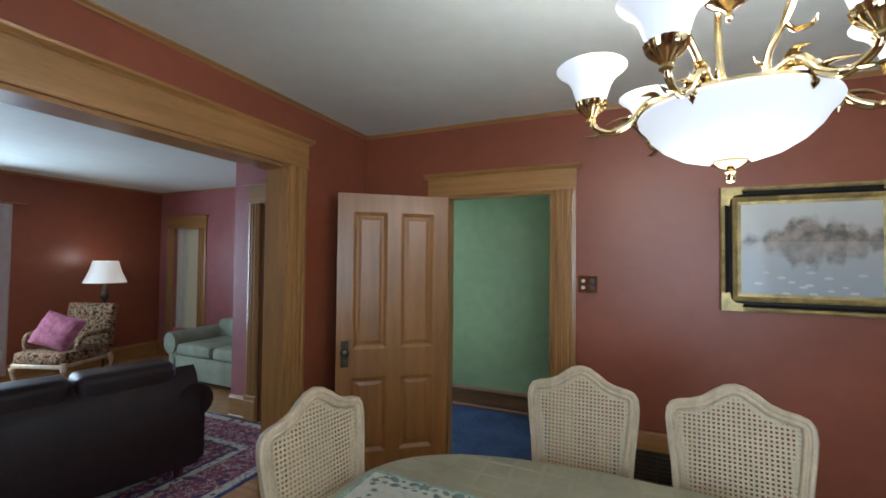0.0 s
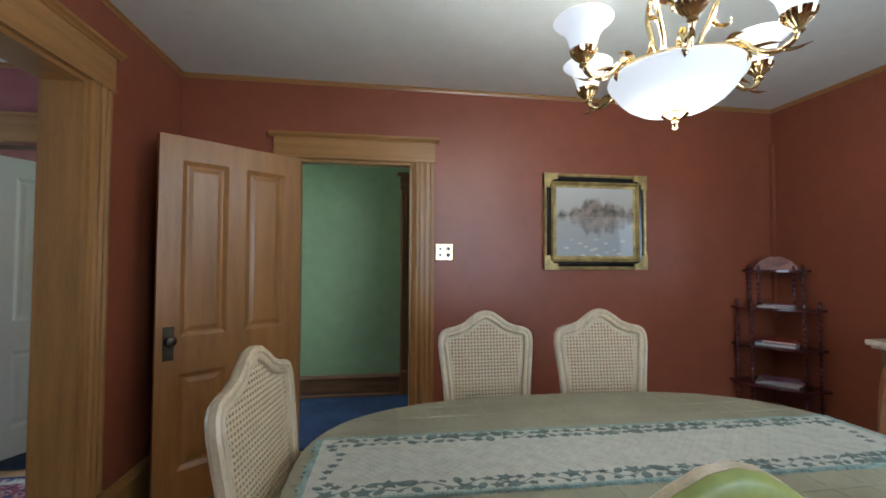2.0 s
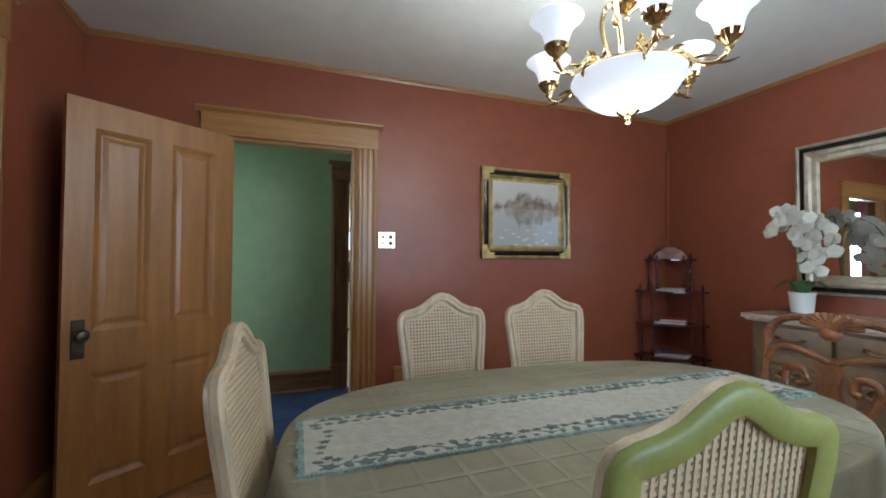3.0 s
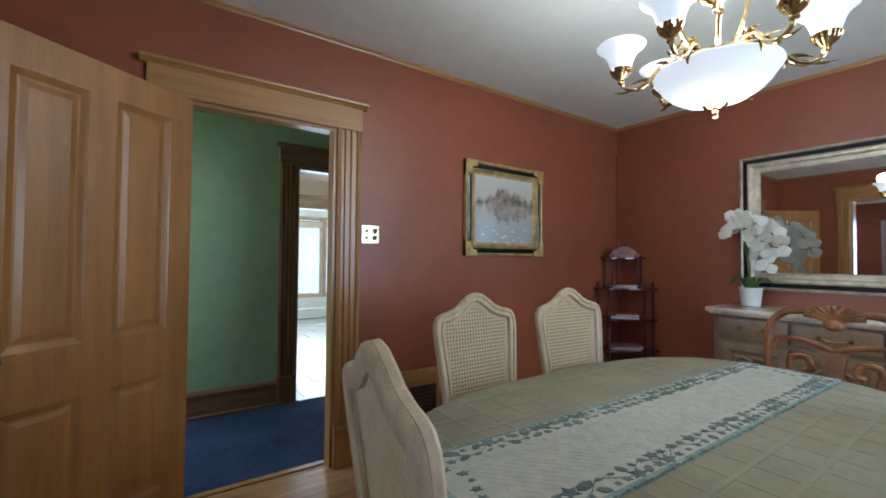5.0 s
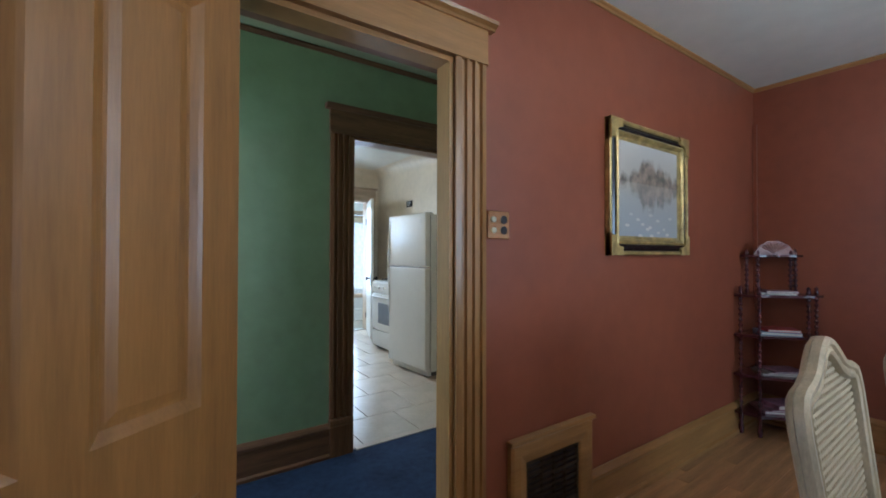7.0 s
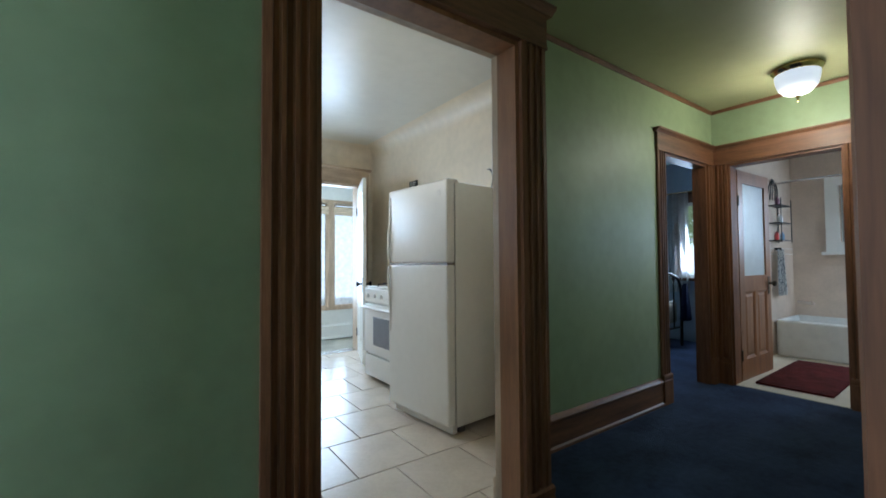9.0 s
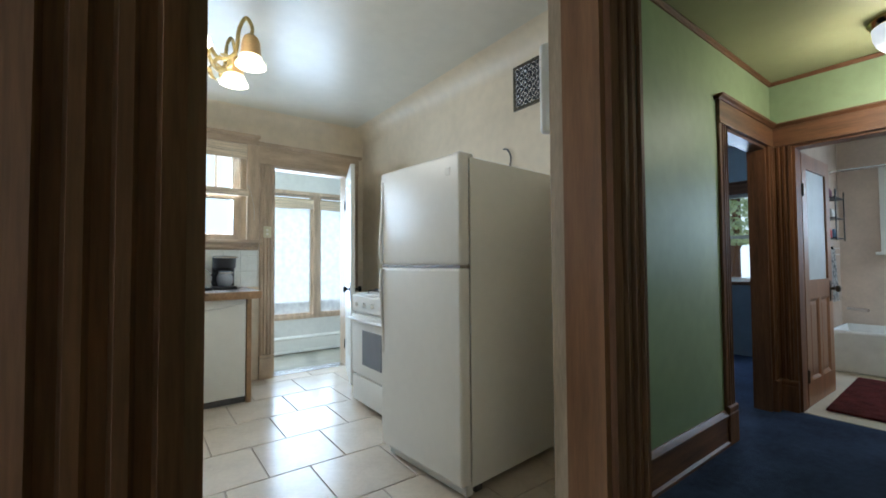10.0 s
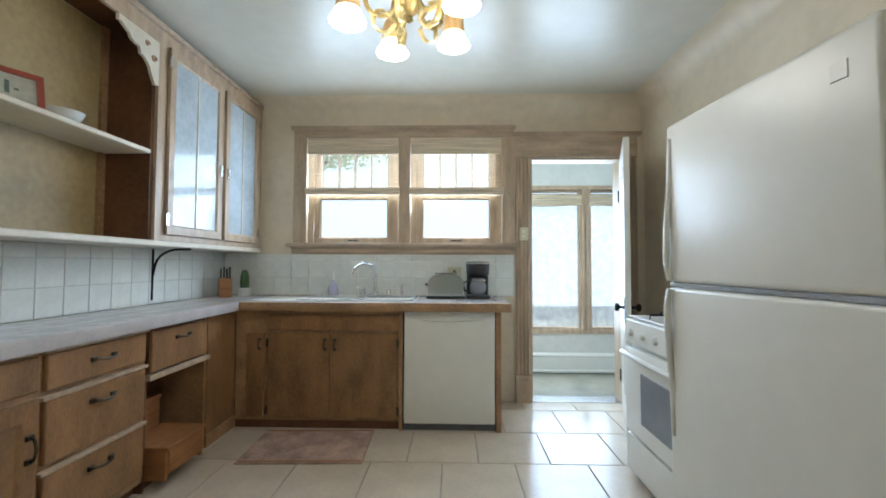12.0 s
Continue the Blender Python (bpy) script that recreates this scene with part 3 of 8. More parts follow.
def picture_paint():
    """A hazy lake: sky, a tree and house mass, its mirror image, pale lily pads."""
    m = bpy.data.materials.new("painted_canvas")
    m.use_nodes = True
    n, l = m.node_tree.nodes, m.node_tree.links
    b = n["Principled BSDF"]
    b.inputs["Roughness"].default_value = 0.35
    b.inputs["Coat Weight"].default_value = 0.25
    b.inputs["Coat Roughness"].default_value = 0.03
    tc = n.new("ShaderNodeTexCoord")
    sep = n.new("ShaderNodeSeparateXYZ")
    l.new(tc.outputs["Object"], sep.inputs[0])

    def math_node(op, a, v=None, w=None):
        k = n.new("ShaderNodeMath")
        k.operation = op
        for i, q in enumerate((a, v, w)):
            if q is None:
                continue
            if isinstance(q, (int, float)):
                k.inputs[i].default_value = q
            else:
                l.new(q, k.inputs[i])
        return k.outputs[0]
    no = n.new("ShaderNodeTexNoise")
    no.inputs["Scale"].default_value, no.inputs["Detail"].default_value = 17, 8
    l.new(tc.outputs["Object"], no.inputs["Vector"])
    sky_r = n.new("ShaderNodeMapRange")
    sky_r.inputs["From Min"].default_value, sky_r.inputs["From Max"].default_value = -0.3, 0.3
    l.new(sep.outputs["Z"], sky_r.inputs[0])
    ramp = n.new("ShaderNodeValToRGB")
    e = ramp.color_ramp.elements
    e[0].color, e[1].color = (0.33, 0.36, 0.38, 1), (0.56, 0.56, 0.52, 1)
    for pos, c in ((0.45, (0.40, 0.40, 0.38, 1)), (0.55, (0.46, 0.43, 0.37, 1))):
        q = e.new(pos)
        q.color = c
    l.new(sky_r.outputs[0], ramp.inputs[0])
    # a house among trees, mirrored about the waterline
    z = math_node("ADD", sep.outputs["Z"], -0.04)
    az = math_node("ABSOLUTE", z)
    wob = math_node("MULTIPLY", math_node("ADD", no.outputs["Fac"], -0.5), 0.1)
    mass = math_node("ADD", az, -0.012)
    for at, flat, slope, high in ((-0.02, 0.055, 1.5, 0.135), (-0.15, 0.02, 1.3, 0.065), (-0.27, 0.01, 0.8, 0.035), (0.115, 0.03, 2.4, 0.115), (0.20, 0.03, 2.0, 0.085), (0.29, 0.02, 1.6, 0.06)):
        away = math_node("ABSOLUTE", math_node("ADD", sep.outputs["X"], -at))
        rise = math_node("MULTIPLY", math_node("MAXIMUM", math_node("ADD", away, -flat), 0.0), slope)
        mass = math_node("MINIMUM", mass, math_node("ADD", rise, math_node("ADD", az, -high)))
    mass = math_node("ADD", mass, wob)
    mr = n.new("ShaderNodeMapRange")
    mr.inputs["From Min"].default_value, mr.inputs["From Max"].default_value = 0.02, -0.03
    mr.inputs["To Max"].default_value = 1.0
    l.new(mass, mr.inputs[0])
    side = n.new("ShaderNodeMapRange")
    side.inputs["From Min"].default_value, side.inputs["From Max"].default_value = -0.004, 0.004
    side.inputs["To Min"].default_value, side.inputs["To Max"].default_value = 0.66, 0.95
    l.new(z, side.inputs[0])
    mixf = math_node("MULTIPLY", mr.outputs[0], side.outputs[0])
    mix = n.new("ShaderNodeMix")
    mix.data_type = "RGBA"
    l.new(mixf, mix.inputs["Factor"])
    l.new(ramp.outputs[0], mix.inputs["A"])
    dk = n.new("ShaderNodeValToRGB")
    dk.color_ramp.elements[0].position, dk.color_ramp.elements[1].position = 0.36, 0.66
    dk.color_ramp.elements[0].color, dk.color_ramp.elements[1].color = (0.085, 0.08, 0.06, 1), (0.36, 0.27, 0.20, 1)
    l.new(no.outputs["Fac"], dk.inputs[0])
    l.new(dk.outputs[0], mix.inputs["B"])
    vo = n.new("ShaderNodeTexVoronoi")
    vo.inputs["Scale"].default_value = 19
    mp = n.new("ShaderNodeMapping")
    mp.inputs["Scale"].default_value = (0.6, 1, 1.5)
    l.new(tc.outputs["Object"], mp.inputs[0])
    l.new(mp.outputs[0], vo.inputs["Vector"])
    low = n.new("ShaderNodeMapRange")
    low.inputs["From Min"].default_value, low.inputs["From Max"].default_value = -0.06, -0.18
    l.new(sep.outputs["Z"], low.inputs[0])
    spot = math_node("MULTIPLY", math_node("LESS_THAN", vo.outputs["Distance"], 0.24), low.outputs[0])
    mix2 = n.new("ShaderNodeMix")
    mix2.data_type = "RGBA"
    l.new(spot, mix2.inputs["Factor"])
    l.new(mix.outputs["Result"], mix2.inputs["A"])
    mix2.inputs["B"].default_value = (0.58, 0.56, 0.50, 1)
    l.new(mix2.outputs["Result"], b.inputs["Base Color"])
    return m


def pattern(name, stops, scale, detail=3.0, rough=0.9):
    """Cloth or carpet with a blotchy woven pattern of several colours."""
    m = bpy.data.materials.new(name)
    m.use_nodes = True
    n, l = m.node_tree.nodes, m.node_tree.links
    b = n["Principled BSDF"]
    b.inputs["Roughness"].default_value, b.inputs["Specular IOR Level"].default_value = rough, 0.15
    tc = n.new("ShaderNodeTexCoord")
    no = n.new("ShaderNodeTexNoise")
    no.inputs["Scale"].default_value, no.inputs["Detail"].default_value = scale, detail
    l.new(tc.outputs["Object"], no.inputs["Vector"])
    r = n.new("ShaderNodeValToRGB")
    r.color_ramp.interpolation = "CONSTANT"
    e = r.color_ramp.elements
    e[0].position, e[0].color = 0.0, (*stops[0][1], 1)
    e[1].position, e[1].color = stops[1][0], (*stops[1][1], 1)
    for p, c in stops[2:]:
        q = e.new(p)
        q.color = (*c, 1)
    l.new(no.outputs["Fac"], r.inputs[0])
    l.new(r.outputs[0], b.inputs["Base Color"])
    return m


FLORAL = pattern("floral_tapestry", [(0, (0.05, 0.02, 0.015)), (0.42, (0.20, 0.13, 0.06)), (0.5, (0.34, 0.26, 0.15)), (0.56, (0.18, 0.04, 0.03)), (0.63, (0.10, 0.09, 0.04))], 22)
RUGRED = pattern("red_navy_rug_field", [(0, (0.05, 0.05, 0.11)), (0.40, (0.22, 0.06, 0.08)), (0.52, (0.36, 0.30, 0.26)), (0.58, (0.16, 0.04, 0.08))], 20)
RUGPALE = pattern("pale_rug_medallion", [(0, (0.14, 0.07, 0.09)), (0.40, (0.46, 0.43, 0.36)), (0.56, (0.34, 0.28, 0.25)), (0.62, (0.09, 0.10, 0.18))], 16)
TOWEL = pattern("grey_patterned_towel", [(0, (0.16, 0.17, 0.18)), (0.46, (0.50, 0.49, 0.45)), (0.54, (0.25, 0.26, 0.26)), (0.6, (0.55, 0.54, 0.5))], 26)
RUGNAVY = mat("navy_rug_border", (0.06, 0.075, 0.16), 0.95, vary=0.3, scale=12, spec=0.1)
CANVAS = picture_paint()

# ---- trim of the rooms ----
casing("x", DN, -1, *DOOR[:2], DOOR[3], OAK, OAKH, w=0.15, head=0.14)
jamb("x", DN, 3.115, *DOOR[:2], DOOR[3], OAK, OAKH)
jamb("x", 3.115, 3.19, *DOORH[:2], DOORH[3], DARK, DARKH, label="dark-stained wood door jamb edge")
casing("x", 3.19, 1, *DOORH[:2], DOORH[3], DARK, DARKH, label="dark-stained wood door casing with fluted sides")
casing("y", -1.98, 1, *BIG[:2], BIG[3], OAK, OAKH, w=0.15, head=0.17, label="varnished oak casing round the wide opening")
jamb("y", -2.16, -1.98, *BIG[:2], BIG[3], OAK, OAKH, label="varnished oak lining of the wide opening")
casing("y", -2.16, -1, *BIG[:2], BIG[3], OAK, OAKH, w=0.15, head=0.17, label="varnished oak casing round the wide opening")
casing("x", 3.06, -1, *LDOOR[:2], LDOOR[3], OAK, OAKH, w=0.14, head=0.15)
jamb("x", 3.06, 3.17, *LDOOR[:2], LDOOR[3], DARK, DARKH)
casing("x", 4.32, -1, *KDOOR[:2], KDOOR[3], DARK, DARKH, label="dark-stained wood door casing with fluted sides")
jamb("x", 4.32, 4.426, *KDOOR[:2], KDOOR[3], MIDW, MIDW)
jamb("x", 4.426, 4.46, *KDOOR[:2], KDOOR[3], PALEW, PALEW, label="pale whitewashed wood door jamb edge")
casing("x", 4.46, 1, *KDOOR[:2], KDOOR[3], PALEW, PALEW, w=0.12, label="pale whitewashed wood door casing", flutes=False)
casing("x", 4.85, -1, *BDOOR[:2], BDOOR[3], DARK, DARKH, w=0.13, head=0.15, label="dark-stained wood door casing with fluted sides")
jamb("x", 4.85, 4.97, *BDOOR[:2], BDOOR[3], DARK, DARKH)
casing("y", 3.70, -1, *TDOOR[:2], TDOOR[3], DARK, DARKH, w=0.13, head=0.15, label="dark-stained wood door casing with fluted sides")
jamb("y", 3.70, 3.84, *TDOOR[:2], TDOOR[3], DARK, DARKH)
casing("x", KN, -1, *PDOOR[:2], PDOOR[3], PALEW, PALEH, w=0.13, head=0.19, label="pale worn wood door casing with fluted sides")
jamb("x", KN, 8.40, *PDOOR[:2], PDOOR[3], PALEW, PALEW)
casing("x", 4.4, -1, *LWIN[:2], LWIN[3], OAK, OAKH, w=0.17, head=0.16, label="varnished oak window casing", sill=1, bottom=0.4)
baseboard("x", DN, -1, [(-1.98, -1.4), (-0.285, -0.17), (0.37, 2.48)], OAKH)
baseboard("y", 2.48, -1, [(-1.36, DN)], OAKH)
baseboard("y", -1.98, 1, [(2.29, DN), (-1.36, -1.11)], OAKH)
baseboard("x", -1.36, 1, [(-1.98, 2.48)], OAKH)
baseboard("x", 3.06, -1, [(-3.55, -3.345), (-2.275, -2.16)], OAKH)
baseboard("y", -3.55, -1, [(3.06, 4.4)], OAKH)
baseboard("x", 4.4, -1, [(-6.85, -3.55)], OAKH)
baseboard("y", -6.85, 1, [(-2.0, 4.4)], OAKH)
baseboard("x", 4.32, -1, [(-3.42, -0.482), (0.605, 0.66)], DARKH, "dark-stained baseboard with moulded top")
baseboard("x", 4.85, -1, [(1.21, 2.63)], DARKH, "dark-stained baseboard with moulded top")
baseboard("x", 3.19, 1, [(-2.05, -1.42), (-0.24, 3.7)], DARKH, "dark-stained baseboard with moulded top")
baseboard("y", 3.70, -1, [(3.17, 3.68)], DARKH, "dark-stained baseboard with moulded top")
rail("x", DN, -1, [(-1.98, 2.48)], H, OAKH)
rail("y", -1.98, 1, [(-1.36, DN)], H, OAKH)
rail("y", 2.48, -1, [(-1.36, DN)], H, OAKH)
rail("x", 3.06, -1, [(-3.55, -2.16)], H, OAKH)
rail("y", -6.85, 1, [(-2, 4.4)], H, OAKH)
rail("x", 4.4, -1, [(-6.85, -3.55)], H, OAKH)
rail("x", 4.85, -1, [(1.20, 3.7)], H, DARKH)
rail("x", 4.32, -1, [(-3.42, 0.66)], H, DARKH)
rail("y", 3.70, -1, [(3.17, 4.85)], H, DARKH)
slab("trim", 2.452, 2.478, DN - 0.028, DN - 0.003, 0.9, 2.3, RED, "slim painted corner bead", "moulding")
# coved edge between kitchen wall and ceiling
for axis, face, side, a, b in (("x", KN, -1, -2.02, 1.76), ("y", 1.76, -1, 4.93, KN), ("y", -2.02, 1, 4.46, KN)):
    bm = bmesh.new()
    arc = [(0.16 * (1 - math.cos(k * math.pi / 16)), HK - 0.16 + 0.16 * math.sin(k * math.pi / 16)) for k in range(9)]
    extrude_profile(bm, [(0, HK)] + [(0, HK - 0.16)] + arc[1:], a, b, face_map(axis, face, side))
    tagged(made("trim", bm, CREAM, kind="structure", smooth=True), "curved cream plaster cove under the ceiling", "cove")

# ---- dining room ----


def panel_door(name, m, w, h, material, label, knob_x, glazed=False, plate_mat=BRONZE):
    """A leaf hinged at its local origin, running along +x, face at y 0 and back at y 0.04."""
    root = thing(name, m, label, "door")
    st, mid = 0.11, 0.105
    c = w / 2
    if glazed:
        ps = [(st, c - 0.03, 0.2, 0.85), (c + 0.03, w - st, 0.2, 0.85)]
        bm = bmesh.new()
        panelled(bm, 0, w, 0.01, 1.0, 0, 0.04, ps)
        box(bm, 0, st, 0, 0.04, 1.0, h)
        box(bm, w - st, w, 0, 0.04, 1.0, h)
        box(bm, st, w - st, 0, 0.04, h - 0.12, h)
        part("leaf", bm, material, root)
        part("pane", boxes((st, w - st, 0.014, 0.026, 1.0, h - 0.12)), FROST, root, "frosted glass pane")
    else:
        ps = [(st, c - 0.05, 0.2, 0.72), (c + 0.05, w - st, 0.2, 0.72), (st, c - 0.05, 0.92, h - 0.13), (c + 0.05, w - st, 0.92, h - 0.13)]
        bm = bmesh.new()
        panelled(bm, 0, w, 0.01, h, 0, 0.04, ps)
        part("leaf", bm, material, root)
    for y, s in ((0, -1), (0.04, 1)):
        bm = boxes((knob_x - 0.026, knob_x + 0.026, min(y, y + s * 0.005), max(y, y + s * 0.005), 0.80, 0.98), bev=0.002)
        pl = part("lock_plate", bm, plate_mat, root, "dark metal lock plate")
        bm = bmesh.new()
        lathe(bm, [(0.012, 0), (0.01, 0.03), (0.026, 0.04), (0.03, 0.055), (0.022, 0.066), (0.0, 0.07)], seg=14)
        bmesh.ops.transform(bm, verts=bm.verts, matrix=Matrix.Translation((knob_x, y, 0.91)) @ Matrix.Rotation(radians(90 * -s), 4, "X"))
        part("knob", bm, plate_mat, pl, smooth=True)
    for z in (0.25, h - 0.3):
        bm = bmesh.new()
        tube(bm, [(-0.006, -0.006, z - 0.05), (-0.006, -0.006, z + 0.05)], 0.008, 8)
        part("hinge", bm, plate_mat, root, smooth=True)
    return root


d = Vector((-1.858 + 1.227, 2.512 - 3.0))
panel_door("panelled_door", pose(-1.224, 2.995, 0, 0, 0, math.degrees(math.atan2(d.y, d.x))), d.length, 2.02, DOORW, "varnished pine four-panel door standing open on its hinges", d.length - 0.06)

# table with its cloth and runner
TX, TY, TA, TB = 0.04, 1.25, 0.925, 0.54


def table_outline(n, grow=0.0):
    out = []
    for i in range(n):
        a = 2 * math.pi * i / n
        c, s = math.cos(a), math.sin(a)
        out.append((math.copysign(abs(c) ** (2 / 2.7), c) * (TA + grow), math.copysign(abs(s) ** (2 / 2.7), s) * (TB + grow)))
    return out


table = thing("dining_table", pose(TX, TY, 0), "oval wooden dining table under a sage cloth", "table")
bm = bmesh.new()
o = table_outline(64)
bot, top = [bm.verts.new((x, y, 0.735)) for x, y in o], [bm.verts.new((x, y, 0.765)) for x, y in o]
for i in range(64):
    bm.faces.new((bot[i], bot[(i + 1) % 64], top[(i + 1) % 64], top[i]))
bm.faces.new(bot[::-1]), bm.faces.new(top)
part("tabletop", bm, CARVED, table)
for sx in (-1, 1):
    for sy in (-1, 1):
        bm = bmesh.new()
        lathe(bm, [(0.02, 0), (0.03, 0.03), (0.022, 0.06), (0.03, 0.3), (0.045, 0.5), (0.03, 0.56), (0.045, 0.6), (0.045, 0.735)], (sx * 0.6, sy * 0.33, 0), 12)
        part("leg", bm, CARVED, table, smooth=True)
cloth = thing("tablecloth", pose(TX, TY, 0), "sage green damask tablecloth with a faint check", "tablecloth")
bm = bmesh.new()
N = 120
rings = []
for k, (grow, z) in enumerate(((0.0, 0.7765), (0.006, 0.772), (0.012, 0.76), (0.018, 0.70), (0.03, 0.63), (0.04, 0.56))):
    ring = []
    for i, (x, y) in enumerate(table_outline(N, grow)):
        wave = 0.0 if k < 3 else (k - 2) * 0.008 * math.sin(i * 2 * math.pi / N * 17 + 0.6 * math.sin(i * 0.3))
        r = math.hypot(x, y)
        ring.append(bm.verts.new((x * (1 + wave / r), y * (1 + wave / r), z)))
    rings.append(ring)
for a, b in zip(rings, rings[1:]):
    for i in range(N):
        bm.faces.new((a[i], b[i], b[(i + 1) % N], a[(i + 1) % N]))
bm.faces.new(rings[0])
part("cloth", bm, CLOTH, cloth, smooth=True)
for x in np.arange(-0.84, 0.85, 0.105):
    yy = TB * max(0, 1 - (abs(x) / TA) ** 2.7) ** (1 / 2.7) - 0.01
    part("check_band", boxes((x - 0.007, x + 0.007, -yy, yy, 0.7765, 0.7775)), CLOTHB, cloth)
for y in np.arange(-0.45, 0.46, 0.1):
    xx = TA * max(0, 1 - (abs(y) / TB) ** 2.7) ** (1 / 2.7) - 0.01
    part("check_band", boxes((-xx, xx, y - 0.007, y + 0.007, 0.7766, 0.7778)), CLOTHB, cloth)

runner = thing("table_runner", pose(0.043, 1.255, 0.779, 0, 0, -1.2), "white woven runner with grey leaf borders and fringe", "table runner")
RL, RW = 0.875, 0.165
bm = bmesh.new()
box(bm, -RL, RL, -RW, RW, 0, 0.004)
part("woven_cloth", bm, RUNNER, runner)
rng = random.Random(4)
bm = bmesh.new()
for s in (-1, 1):
    x = -RL
    while x < RL:
        q = rng.uniform(0.006, 0.012)
        box(bm, x, x + 0.008, s * RW - 0.002, s * RW + s * q if s > 0 else s * RW + 0.002, -0.001, 0.006) if s > 0 else box(bm, x, x + 0.008, -RW - q, -RW + 0.002, -0.001, 0.006)
        x += 0.0105
for s in (-1, 1):
    y = -RW
    while y < RW:
        q = rng.uniform(0.012, 0.024)
        a, b = sorted((s * RL, s * (RL + q)))
        box(bm, a, b, y, y + 0.008, -0.001, 0.005)
        y += 0.0105
part("fringe", bm, SAGE, runner, "pale teal cut fringe")


def leaf_shape(bm, cx, cy, ang, size, z0, z1, kind):
    pts = []
    n = 15 if kind else 10
    for i in range(n):
        a = 2 * math.pi * i / n
        r = size * ((1.0 if i % 3 == 0 else 0.55) if kind else (1 - 0.45 * abs(math.sin(a))))
        pts.append((cx + r * math.cos(a + ang), cy + r * math.sin(a + ang) * 0.75))
    a = [bm.verts.new((x, y, z0)) for x, y in pts]
    b = [bm.verts.new((x, y, z1)) for x, y in pts]
    for i in range(n):
        bm.faces.new((a[i], a[(i + 1) % n], b[(i + 1) % n], b[i]))
    bm.faces.new(b)


bs = bmesh.new()


def woven_leaf(x, y, size, lobed):
    bm = bmesh.new()
    leaf_shape(bm, x, y, rng.uniform(0, 6), size, 0.004, 0.0055, lobed)
    part("woven_leaf", bm, TEAL, runner)


for s in (-1, 1):
    x, k = -RL + 0.03, 0
    while x < RL - 0.02:
        woven_leaf(x, s * (RW - 0.034 + 0.016 * (1 if k % 2 else -1)), rng.choice((0.011, 0.015, 0.02, 0.025, 0.029)), rng.random() < 0.7)
        x += rng.uniform(0.015, 0.026)
        k += 1
    tube(bs, [(-RL + 0.03 + i * 0.0215, s * (RW - 0.035 + 0.016 * math.sin(i * 0.9)), 0.0045) for i in range(80)], 0.0011, 4)
    for y in np.arange(-RW + 0.065, RW - 0.06, 0.032):
        woven_leaf(s * (RL - 0.05) + rng.uniform(-0.02, 0.02), y, rng.choice((0.011, 0.016)), True)
part("vine_border", bs, TEAL, runner, "thin grey-teal vine line")
bm = bmesh.new()
for i in range(-20, 64):
    for sgn in (-1, 1):
        x0 = -RL + 0.08 + i * 0.026
        pts = []
        for k in range(9):
            x, y = x0 + (k / 8) * 0.2 * 0.9 * 1.0, sgn * (-0.09 + 0.18 * k / 8)
            if -RL + 0.09 < x < RL - 0.09:
                pts.append((x, y, 0.004))
        if len(pts) > 1:
            tube(bm, pts, 0.0009, 3)
tagged(part("lattice_weave", bm, LATT, runner, "pale raised lattice in the middle"), kind="stuff")

# cane-backed chairs
HALF = [(0.0, 1.10), (0.035, 1.092), (0.07, 1.070), (0.105, 1.043), (0.145, 1.028), (0.18, 1.022), (0.208, 1.010), (0.224, 0.985), (0.228, 0.945), (0.222, 0.88), (0.21, 0.78), (0.2, 0.66), (0.192, 0.55), (0.185, 0.49)]
BACK = [(-x, z) for x, z in HALF[::-1]] + HALF[1:]


def back_top(x):
    x = abs(x)
    for (x0, z0), (x1, z1) in zip(HALF, HALF[1:]):
        if x0 <= x <= x1:
            return z0 + (z1 - z0) * (x - x0) / (x1 - x0)
    return 0.9


def back_half(z):
    best = 0.17
    for (x0, z0), (x1, z1) in zip(HALF, HALF[1:]):
        if z1 <= z <= z0:
            best = x0 + (x1 - x0) * (z0 - z) / max(1e-6, z0 - z1)
    return best


